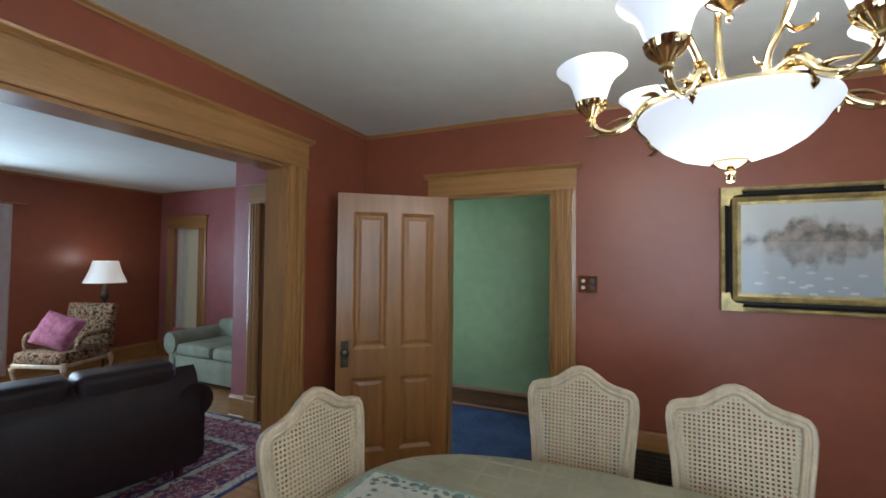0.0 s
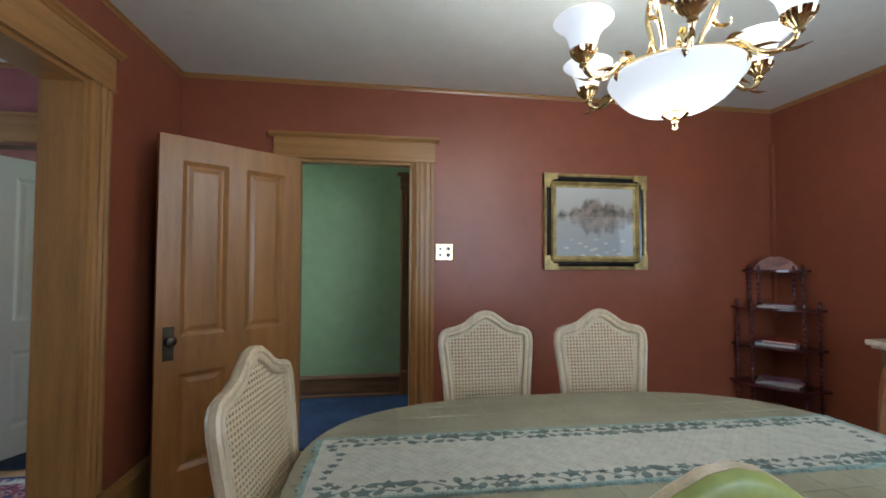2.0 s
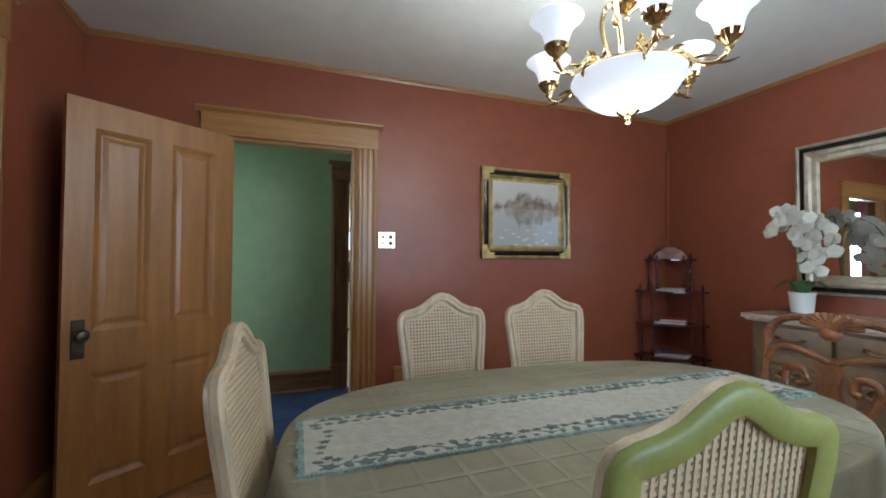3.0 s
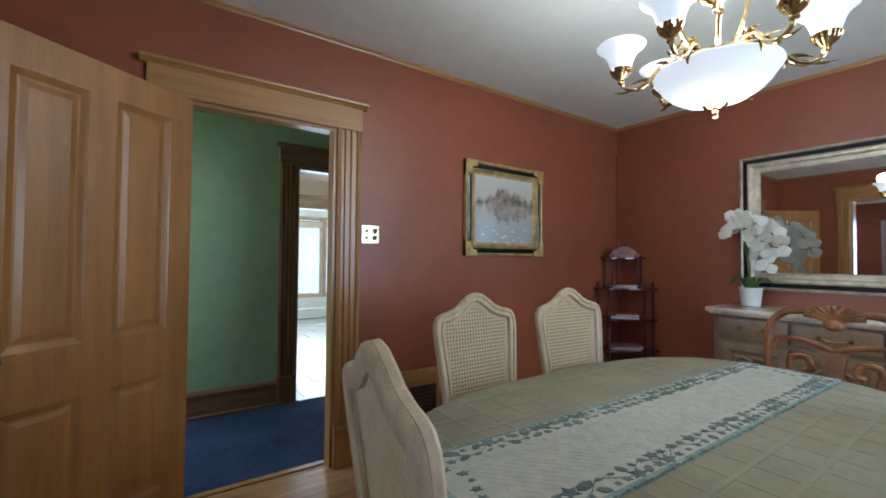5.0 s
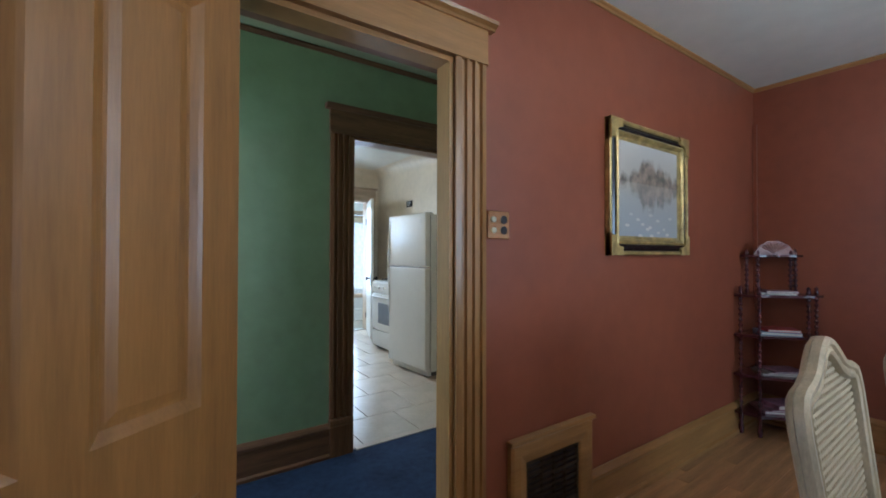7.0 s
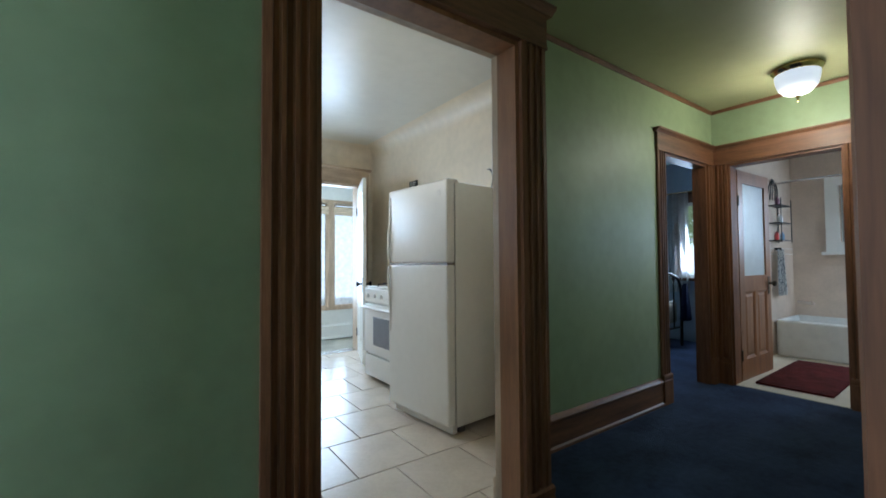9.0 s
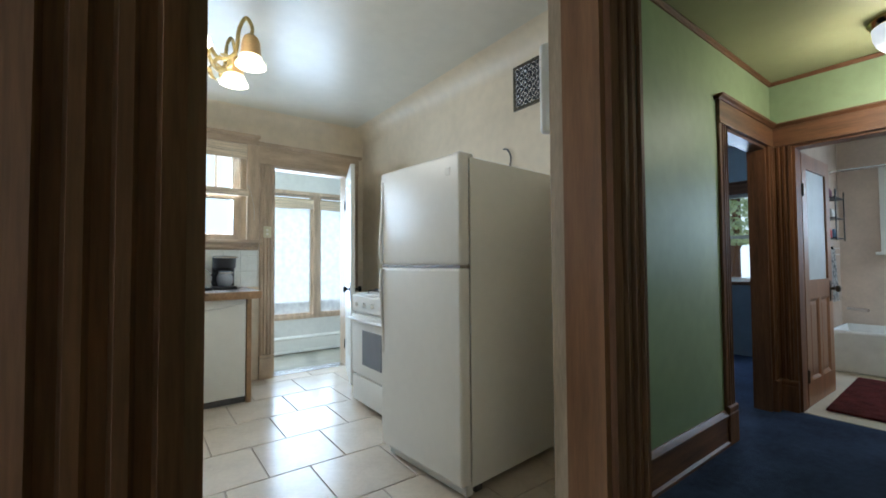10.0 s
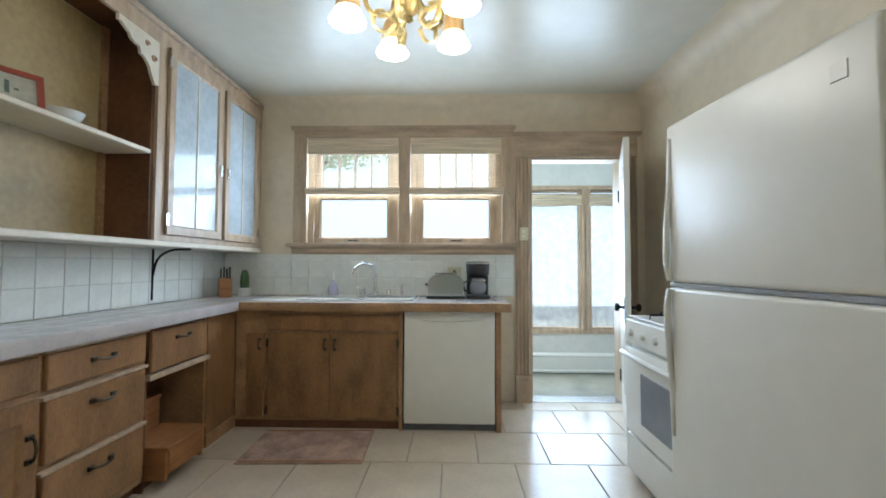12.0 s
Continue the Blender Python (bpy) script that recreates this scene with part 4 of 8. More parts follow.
def cane_chair(m, label, rear, rear_label=""):
    """Stands at its local origin and faces -y; the back leans to +y."""
    root = thing("dining_chair", m, label, "chair", "cane-backed chairs round the table")
    lean = Matrix.Translation((0, 0.2, 0.46)) @ Matrix.Rotation(radians(-7), 4, "X") @ Matrix.Translation((0, 0, -0.46))

    def put(name, bm, material, lab="", smooth=True):
        bmesh.ops.transform(bm, verts=bm.verts, matrix=lean)
        return part(name, bm, material, root, lab, smooth)
    loop = BACK[::-1] + [(-0.1, 0.485), (0.1, 0.485)]
    loop = loop[::-1]
    area2 = sum(loop[i - 1][0] * loop[i][1] - loop[i][0] * loop[i - 1][1] for i in range(len(loop)))
    if area2 < 0:
        loop = loop[::-1]
    bm = bmesh.new()
    ring_frame(bm, loop, [(0, 0.002), (0, -0.014), (0.006, -0.021), (0.016, -0.020), (0.020, -0.014), (0.026, -0.014), (0.03, -0.019), (0.038, -0.016), (0.042, -0.006), (0.042, 0.002)])
    fr = put("back_frame", bm, CHAIRW)
    bm = bmesh.new()
    ring_frame(bm, loop, [(0, 0.003), (0.058, 0.003), (0.056, 0.013), (0.05, 0.017), (0.012, 0.018), (0.003, 0.012)])
    put("back_rear_frame", bm, rear, rear_label)
    bm = bmesh.new()
    step = 0.0155
    for i in range(-13, 14):
        x = i * step
        zt = back_top(x) - 0.036
        if abs(x) < 0.186 and zt > 0.6:
            z0 = 0.52
            while back_half(z0) - 0.036 < abs(x) and z0 < zt:
                z0 += 0.02
            if z0 < zt - 0.02:
                box(bm, x - 0.0036, x + 0.0036, -0.003, -0.0005, z0, zt)
    z = 0.525
    while z < 1.07:
        xs = back_half(z) - 0.034 if z < 1.0 else next((q for q in (0.17, 0.15, 0.13, 0.11, 0.09, 0.07, 0.05, 0.03) if back_top(q) - 0.036 > z), 0)
        if xs > 0.02:
            box(bm, -xs, xs, -0.005, -0.003, z - 0.0036, z + 0.0036)
        z += step
    tagged(put("cane_panel", bm, CANE, "woven cane panel", False), kind="stuff")
    for s in (-1, 1):
        bm = bmesh.new()
        tube(bm, bez([(s * 0.19, 0.0, 0.56), (s * 0.188, 0.005, 0.44), (s * 0.19, 0.02, 0.25), (s * 0.2, 0.06, 0.0)], 5), [0.02] * 8 + [0.018] * 8, 8)
        bmesh.ops.transform(bm, verts=bm.verts, matrix=Matrix.Translation((0, 0.2, 0)))
        part("leg", bm, CHAIRW, root, smooth=True)
        bm = bmesh.new()
        tube(bm, bez([(s * 0.215, -0.22, 0.43), (s * 0.235, -0.25, 0.34), (s * 0.215, -0.225, 0.16), (s * 0.225, -0.25, 0.0)], 5), [0.034] * 4 + [0.026] * 5 + [0.016] * 7, 8)
        part("leg", bm, CHAIRW, root, smooth=True)
    bm = boxes((-0.24, 0.24, -0.25, 0.21, 0.385, 0.44), bev=0.012, seg=2)
    part("seat_frame", bm, CHAIRW, root, smooth=True)
    bm = boxes((-0.225, 0.225, -0.235, 0.19, 0.44, 0.49), bev=0.022, seg=3)
    part("seat", bm, CREAMFAB, root, "cream cloth seat pad", True)
    return root


lab = "cream cane-backed dining chair with an arched crest"
def chair_at(x, y, turn):
    """The pose that puts the crest of the back at (x, y); turn 0 faces -y."""
    off = Matrix.Rotation(radians(turn), 4, "Z") @ Vector((0, 0.27, 0))
    return pose(x - off.x, y - off.y, 0, 0, 0, turn)
ch = cane_chair(chair_at(-0.168, 2.03, 1) @ Matrix.Diagonal((1, 1, 1.008, 1)), lab, CHAIRW)
copy_thing(ch, chair_at(0.375, 1.965, -3) @ Matrix.Diagonal((1, 1, 1.008, 1)))
# these two backs carry the green daylight from the south as colour
ch2 = cane_chair(chair_at(-0.212, 0.584, 177) @ Matrix.Diagonal((1.08, 1, 0.985, 1)), "cream cane-backed dining chair with green daylight painted on its back", CHAIR_GREENLIT, "rear of the frame, coloured as if in green daylight")
copy_thing(ch2, chair_at(0.42, 0.50, 181))
copy_thing(ch, chair_at(-0.995, 1.297, 82))

# carved wooden chair at the table's head
cc = thing("carved_chair", pose(0.87, 1.15, 0, 0, 0, -92) @ Matrix.Diagonal((1, 1, 1.03, 1)), "carved walnut chair with a pierced scrolled back and shell crest", "chair")
ZO = -0.02


def cpart(name, bm, lab=""):
    bmesh.ops.transform(bm, verts=bm.verts, matrix=Matrix.Translation((0, 0.24, 0.46)) @ Matrix.Rotation(radians(-8), 4, "X") @ Matrix.Translation((0, 0, -0.46)))
    return part(name, bm, CARVED, cc, lab, True)


for s in (-1, 1):
    bm = bmesh.new()
    tube(bm, bez([(s * 0.19, 0, 0.45), (s * 0.225, 0, 0.6), (s * 0.245, 0, 0.78), (s * 0.235, 0, 0.92), (s * 0.18, 0, 0.985), (s * 0.08, 0, 1.0), (0, 0, 0.99)], 6), 0.019, 8, 0.8)
    cpart("back_post", bm)
    bm = bmesh.new()
    tube(bm, bez([(s * 0.235, 0, 0.80), (s * 0.2, 0, 0.86), (s * 0.11, 0, 0.865), (0, 0, 0.83)], 6), 0.016, 8, 0.8)
    cpart("arched_rail", bm)
    bm = bmesh.new()
    tube(bm, bez([(s * 0.02, 0, 0.5), (s * 0.05, 0, 0.62), (s * 0.14, 0, 0.70), (s * 0.15, 0, 0.78), (s * 0.095, 0, 0.79), (s * 0.075, 0, 0.745), (s * 0.105, 0, 0.73)], 6), [0.022] * 12 + [0.018] * 25, 8, 0.8)
    cpart("scroll", bm)
    bm = bmesh.new()
    tube(bm, [(s * 0.19, 0.0, 0.5), (s * 0.19, 0.02, 0.25), (s * 0.2, 0.06, 0.0)], 0.019, 8)
    bmesh.ops.transform(bm, verts=bm.verts, matrix=Matrix.Translation((0, 0.24, 0)))
    part("leg", bm, CARVED, cc, smooth=True)
    bm = bmesh.new()
    tube(bm, bez([(s * 0.22, -0.2, 0.42), (s * 0.24, -0.23, 0.3), (s * 0.22, -0.21, 0.15), (s * 0.23, -0.23, 0)], 5), 0.022, 8)
    part("leg", bm, CARVED, cc, smooth=True)
bm = bmesh.new()
plate(bm, [(0.05, 0.5), (0.07, 0.62), (0.035, 0.74), (0.05, 0.83), (-0.05, 0.83), (-0.035, 0.74), (-0.07, 0.62), (-0.05, 0.5)], -0.012, 0.012)
cpart("splat", bm)
bm = bmesh.new()
for k in range(11):
    a = math.pi * (0.06 + 0.88 * k / 10)
    tube(bm, [(0.0, -0.012, 0.955), (0.045 * math.cos(a), -0.02, 0.965 + 0.03 * math.sin(a)), (0.105 * math.cos(a), -0.012, 0.972 + 0.052 * math.sin(a))], [0.006, 0.011, 0.014], 6)
cpart("shell_crest", bm, "fan-shaped carved shell")
bm = bmesh.new()
lathe(bm, [(0.0, 0.03), (0.02, 0.028), (0.036, 0.015), (0.04, 0)], seg=14)
bmesh.ops.transform(bm, verts=bm.verts, matrix=Matrix.Translation((0, -0.005, 0.945)) @ Matrix.Rotation(radians(90), 4, "X") @ Matrix.Diagonal((1, 0.7, 1, 1)))
cpart("oval_boss", bm)
part("seat", boxes((-0.24, 0.24, -0.25, 0.25, 0.40, 0.48), bev=0.02, seg=2), FLORAL, cc, "upholstered seat", True)

# buffet, mirror, orchid
buffet = thing("buffet", pose(2.455, 1.30, 0) @ Matrix.Diagonal((1.13, 1, 1, 1)), "carved oak buffet with a pale marble top", "sideboard")
BW = 0.65
part("body", boxes((-0.44, 0, -BW, BW, 0.08, 0.885), bev=0.004), BUFFW, buffet)
bm = bmesh.new()
box(bm, -0.495, 0.01, -BW - 0.03, BW + 0.03, 0.90, 0.93, bev=0.008, seg=2)
box(bm, -0.475, 0.01, -BW - 0.015, BW + 0.015, 0.885, 0.90)
part("marble_top", bm, MARBLE, buffet, "buff marble top with moulded edge", True)
part("plinth", boxes((-0.45, 0, -BW - 0.01, BW + 0.01, 0, 0.09), bev=0.006), BUFFW, buffet)
for k in range(3):
    a, b = -BW + 0.04 + k * 0.413, -BW + 0.04 + k * 0.413 + 0.39
    dr = part("drawer", boxes((-0.465, -0.44, a, b, 0.73, 0.865), bev=0.008, seg=2), BUFFW, buffet, smooth=True)
    pull(dr, (-0.465, (a + b) / 2, 0.8), 0.13, BRASS, "y", (-1, 0, 0), 0.012, 0.006, "brass drawer pull")
    dbm = bmesh.new()
    panelled(dbm, a, b, 0.11, 0.70, 0, 0.03, [(a + 0.05, b - 0.05, 0.16, 0.65)], cut=0.01)
    bmesh.ops.transform(dbm, verts=dbm.verts, matrix=Matrix.Translation((-0.465, 0, 0)) @ Matrix(((0, 1, 0, 0), (1, 0, 0, 0), (0, 0, 1, 0), (0, 0, 0, 1))))
    dor = part("door", dbm, BUFFW, buffet)
    bm = bmesh.new()
    for s in (-1, 1):
        tube(bm, bez([(-0.462, (a + b) / 2, 0.58), (-0.475, (a + b) / 2 + s * 0.05, 0.61), (-0.47, (a + b) / 2 + s * 0.09, 0.57), (-0.47, (a + b) / 2 + s * 0.05, 0.55)], 5), 0.011, 6)
    lathe(bm, [(0.0, -0.03), (0.025, 0), (0.0, 0.03)], (-0.465, (a + b) / 2, 0.575), 10)
    part("carving", bm, BUFFW, dor, "carved scroll ornament", True)

mir = thing("wall_mirror", pose(2.476, 1.31, 1.55, 0, 0, -90), "large wall mirror in a champagne gilt and black frame", "mirror")
bm = bmesh.new()
mitred(bm, -0.645, 0.645, -0.51, 0.51, [(0, 0), (0, -0.03), (0.012, -0.034), (0.02, -0.026), (0.02, 0)])
part("outer_moulding", bm, SILVERG, mir)
bm = bmesh.new()
mitred(bm, -0.624, 0.624, -0.489, 0.489, [(0, 0), (0, -0.022), (0.03, -0.03), (0.03, 0)])
part("black_band", bm, LACQ, mir, "black lacquer band")
bm = bmesh.new()
mitred(bm, -0.593, 0.593, -0.458, 0.458, [(0, 0), (0, -0.035), (0.012, -0.048), (0.03, -0.045), (0.042, -0.03), (0.07, -0.026), (0.08, -0.012), (0.08, 0)])
part("inner_moulding", bm, SILVERG, mir)
part("mirror_glass", boxes((-0.514, 0.514, -0.01, -0.004, -0.379, 0.379)), MIRROR, mir, "bevelled mirror glass")

orchid = thing("orchid", pose(2.235, 1.815, 0.93) @ Matrix.Diagonal((1.04, 1.04, 1.03, 1)), "white potted orchid with arching flower sprays on the buffet", "plant")
bm = bmesh.new()
lathe(bm, [(0.05, 0), (0.056, 0.004), (0.068, 0.12), (0.072, 0.125), (0.07, 0.13), (0.06, 0.125), (0.058, 0.1), (0.0, 0.1)], seg=24)
part("pot", bm, CERAM, orchid, "white ceramic pot", True)
for k in range(6):
    a = k * 1.05 + 0.3
    bm = bmesh.new()
    c = [Vector((0.02 * math.cos(a), 0.02 * math.sin(a), 0.1)), Vector((0.07 * math.cos(a), 0.07 * math.sin(a), 0.2)), Vector((0.14 * math.cos(a), 0.14 * math.sin(a), 0.19 - 0.02 * (k % 3)))]
    P = bez(c, 6)
    nrm = Vector((-math.sin(a), math.cos(a), 0))
    L = [bm.verts.new(p + nrm * 0.028 * math.sin(math.pi * min(1, (i + 1) / len(P)))) for i, p in enumerate(P)]
    R = [bm.verts.new(p - nrm * 0.028 * math.sin(math.pi * min(1, (i + 1) / len(P)))) for i, p in enumerate(P)]
    M2 = [bm.verts.new(p - Vector((0, 0, 0.006))) for p in P]
    for i in range(len(P) - 1):
        bm.faces.new((L[i], L[i + 1], M2[i + 1], M2[i]))
        bm.faces.new((M2[i], M2[i + 1], R[i + 1], R[i]))
    part("leaf", bm, LEAF, orchid, smooth=True)
rng = random.Random(11)


def blossom(bm, c, n, size):
    """Five broad petals round a small lip, facing n."""
    q = Vector(n).to_track_quat("Z", "Y").to_matrix().to_4x4()
    base = Matrix.Translation(c) @ q
    for k in range(5):
        a = k * 2 * math.pi / 5 + 0.3
        w, ln = (0.95, 0.9) if k % 2 else (0.8, 0.9)
        rows = []
        for j in range(5):
            t = j / 4
            wd = size * w * math.sin(math.pi * (0.12 + 0.83 * t)) * 0.75
            z = size * (0.05 + 0.12 * t * t - 0.1 * t)
            ctr = Vector((math.cos(a), math.sin(a), 0)) * size * ln * t
            sd = Vector((-math.sin(a), math.cos(a), 0)) * wd
            rows.append([bm.verts.new(base @ (ctr - sd + Vector((0, 0, z - 0.12 * size)))), bm.verts.new(base @ (ctr + Vector((0, 0, z)))), bm.verts.new(base @ (ctr + sd + Vector((0, 0, z - 0.12 * size))))])
        for r0, r1 in zip(rows, rows[1:]):
            for i in range(2):
                bm.faces.new((r0[i], r0[i + 1], r1[i + 1], r1[i]))
    lathe(bm, [(0.0, 0.0), (size * 0.12, size * 0.12), (0.0, size * 0.3)], tuple(Vector(c)), 6)


for spray in ([(0, 0, 0.1), (0.0, 0.03, 0.42), (-0.01, 0.05, 0.62), (-0.02, 0.09, 0.61), (-0.03, 0.14, 0.5)],
              [(0, 0, 0.1), (0.0, 0.01, 0.42), (-0.02, -0.02, 0.6), (-0.04, -0.08, 0.6), (-0.06, -0.15, 0.53), (-0.07, -0.21, 0.38)],
              [(0, 0, 0.1), (-0.01, 0.0, 0.38), (-0.04, -0.02, 0.52), (-0.07, -0.05, 0.5), (-0.09, -0.08, 0.41), (-0.09, -0.1, 0.3)]):
    P = bez(spray, 8)
    bm = bmesh.new()
    tube(bm, P, 0.0035, 6)
    part("stem", bm, STEM, orchid, smooth=True)
    for i in range(17, len(P), 1):
        bm = bmesh.new()
        off = Vector((rng.uniform(-0.06, 0.02), rng.uniform(-0.05, 0.05), rng.uniform(-0.05, 0.035)))
        blossom(bm, P[i] + off, (-1, rng.uniform(-0.6, 0.6), rng.uniform(-0.2, 0.4)), rng.uniform(0.036, 0.045))
        part("blossom", bm, PETAL, orchid, smooth=True)

# framed painting
pic = thing("framed_painting", pose(0.93, 3.028, 1.637), "hazy lake landscape painting in a gilt and black frame", "painting")
bm = bmesh.new()
mitred(bm, -0.41, 0.41, -0.357, 0.357, [(0, 0), (0, -0.028), (0.008, -0.034), (0.018, -0.03), (0.022, -0.022), (0.022, 0)])
part("outer_moulding", bm, GOLD, pic)
bm = bmesh.new()
mitred(bm, -0.387, 0.387, -0.334, 0.334, [(0, 0), (0, -0.022), (0.018, -0.03), (0.034, -0.024), (0.034, 0)])
part("black_band", bm, LACQ, pic, "black lacquer band")
bm = bmesh.new()
mitred(bm, -0.352, 0.352, -0.299, 0.299, [(0, 0), (0, -0.03), (0.01, -0.037), (0.022, -0.024), (0.026, -0.016), (0.044, -0.014), (0.044, 0)])
part("inner_moulding", bm, GOLD, pic)
for sx in (-1, 1):
    for sz in (-1, 1):
        bm = bmesh.new()
        cx, cz = sx * 0.41, sz * 0.357
        L = [(0, 0), (0.115, 0), (0.1, 0.022), (0.108, 0.042), (0.07, 0.048), (0.048, 0.07), (0.042, 0.108), (0.022, 0.1), (0, 0.115)]
        plate(bm, [(cx - sx * u2, cz - sz * v2) for u2, v2 in L], -0.039, -0.004)
        part("corner_ornament", bm, GOLD, pic, "gilt corner ornament", True)
part("canvas", boxes((-0.31, 0.31, -0.012, -0.004, -0.257, 0.257)), CANVAS, pic, "hazy lake with trees and lily pads")

# switch plate, outlet and floor vent
sw = thing("light_switch", pose(-0.219, 3.029, 1.404), "brass double wall plate with switch and outlet", "switch")
part("plate", boxes((-0.061, 0.061, -0.006, 0, -0.058, 0.058), bev=0.003), BRASS, sw, "worn brass plate")
for z in (-0.022, 0.022):
    bm = bmesh.new()
    lathe(bm, [(0.017, 0), (0.017, 0.004), (0.0, 0.0045)], seg=16)
    bmesh.ops.transform(bm, verts=bm.verts, matrix=Matrix.Translation((0.028, -0.005, z)) @ Matrix.Rotation(radians(90), 4, "X"))
    part("socket", bm, BLACK, sw, smooth=True)
    bm = bmesh.new()
    lathe(bm, [(0.012, 0), (0.012, 0.006), (0.0, 0.007)], seg=14)
    bmesh.ops.transform(bm, verts=bm.verts, matrix=Matrix.Translation((-0.028, -0.005, z)) @ Matrix.Rotation(radians(90), 4, "X"))
    part("button", bm, IVORY, sw, smooth=True)
vent = thing("wall_vent", pose(0.105, DN - 0.001, 0), "dark louvred heating vent in a varnished oak surround", "vent")
bm = bmesh.new()
mitred(bm, -0.27, 0.275, 0.02, 0.485, [(0, 0), (0, -0.022), (0.012, -0.03), (0.05, -0.03), (0.09, -0.022), (0.098, -0.01), (0.098, 0)])
part("surround", bm, OAKH, vent, "oak surround")
part("cap_moulding", boxes((-0.28, 0.285, -0.04, 0, 0.485, 0.505), bev=0.004), OAKH, vent)
part("duct", boxes((-0.17, 0.175, -0.004, -0.001, 0.12, 0.386)), BLACK, vent)
bm = bmesh.new()
mitred(bm, -0.174, 0.179, 0.116, 0.39, [(0, -0.004), (0, -0.014), (0.014, -0.014), (0.014, -0.004)])
part("grille_frame", bm, BRONZE, vent)
for k in range(9):
    bm = boxes((-0.158, 0.163, -0.014, -0.005, 0.137 + k * 0.0265, 0.149 + k * 0.0265))
    part("slat", bm, BRONZE, vent)
for k in range(3):
    part("mullion", boxes((-0.075 + k * 0.078, -0.07 + k * 0.078, -0.016, -0.004, 0.13, 0.376)), BRONZE, vent)

# corner whatnot shelf with books
wn_ = thing("whatnot_shelf", pose(2.47, 3.02, 0, 0, 0, 0), "dark mahogany corner whatnot with turned spindles and shelves", "shelf")


def corner_shelf(r, z, t=0.016):
    bm = bmesh.new()
    o = [(0, 0), (-r, 0), (-r * 1.02, -r * 0.12), (-r * 0.98, -r * 0.4), (-r * 0.86, -r * 0.5), (-r * 0.72, -r * 0.7), (-r * 0.7, -r * 0.72), (-r * 0.5, -r * 0.86), (-r * 0.4, -r * 0.98), (-r * 0.12, -r * 1.02), (0, -r)]
    a = [bm.verts.new((x - 0.004, y - 0.004, z)) for x, y in o]
    b = [bm.verts.new((x - 0.004, y - 0.004, z + t)) for x, y in o]
    for i in range(len(a)):
        bm.faces.new((a[i], a[(i + 1) % len(a)], b[(i + 1) % len(a)], b[i]))
    bm.faces.new(a[::-1]), bm.faces.new(b)
    return part("shelf", bm, MAHOG, wn_)


def spindle(x, y, z0, z1):
    bm = bmesh.new()
    h = z1 - z0
    prof = [(0.006, 0)]
    n = 7
    for k in range(n):
        prof += [(0.006, h * (k + 0.15) / n), (0.0125, h * (k + 0.35) / n), (0.014, h * (k + 0.5) / n), (0.0125, h * (k + 0.65) / n), (0.006, h * (k + 0.85) / n)]
    lathe(bm, prof + [(0.006, h)], (x, y, z0), 10)
    part("spindle", bm, MAHOG, wn_, smooth=True)


zs, rs = (0.155, 0.42, 0.70, 0.985, 1.265), (0.43, 0.42, 0.40, 0.40, 0.29)
for r, z in zip(rs, zs):
    corner_shelf(r, z)
ring4 = lambda r: ((-r * 0.96, -0.03), (-0.03, -r * 0.96), (-r * 0.92, -r * 0.36), (-r * 0.36, -r * 0.92))
for i in range(3):
    for x, y in ring4(0.385):
        spindle(x, y, zs[i] + 0.016, zs[i + 1])
for x, y in ring4(0.265):
    spindle(x, y, zs[3] + 0.016, zs[4])
for x, y in ring4(0.385):
    bm = bmesh.new()
    lathe(bm, [(0.014, 0), (0.018, 0.05), (0.01, 0.08), (0.017, 0.13), (0.017, 0.155)], (x, y, 0), 10)
    part("foot", bm, MAHOG, wn_, smooth=True)
    bm = bmesh.new()
    lathe(bm, [(0.007, 0), (0.014, 0.012), (0.009, 0.03), (0.013, 0.045), (0.0, 0.06)], (x, y, zs[3] + 0.016), 10)
    part("finial", bm, MAHOG, wn_, smooth=True)
for x, y in ring4(0.265):
    bm = bmesh.new()
    lathe(bm, [(0.007, 0), (0.014, 0.012), (0.009, 0.03), (0.0, 0.05)], (x, y, zs[4] + 0.016), 10)
    part("finial", bm, MAHOG, wn_, smooth=True)
bm = bmesh.new()
plate(bm, [(-0.13, 0)] + [(0.13 * math.cos(math.pi * (1 - k / 12)), 0.012 + 0.088 * math.sin(math.pi * k / 12) ** 1.6 + 0.006 * (k % 2)) for k in range(13)] + [(0.13, 0)], -0.006, 0.006)
for k in range(9):
    a = math.pi * (0.2 + 0.6 * k / 8)
    tube(bm, [(0.0, -0.008, 0.015), (0.10 * math.cos(a), -0.009, 0.02 + 0.07 * math.sin(a))], [0.003, 0.007], 5)
bmesh.ops.transform(bm, verts=bm.verts, matrix=pose(-0.17, -0.17, 1.281, 0, 0, -45))
part("carved_crest", bm, MAHOG_LIT, wn_, "carved fan crest", True)


def book(at, w, d2, h, turn, cover, label, name="book"):
    root = thing(name, pose(*at, 0, 0, turn), label, "book")
    bm = boxes((-w / 2, w / 2, -d2 / 2, d2 / 2, 0, 0.003), (-w / 2, w / 2, -d2 / 2, d2 / 2, h - 0.003, h), (-w / 2, -w / 2 + 0.003, -d2 / 2, d2 / 2, 0.003, h - 0.003))
    part("cover", bm, cover, root)
    part("pages", boxes((-w / 2 + 0.003, w / 2 - 0.004, -d2 / 2 + 0.004, d2 / 2 - 0.004, 0.003, h - 0.003)), PAPER, root, "white page block")


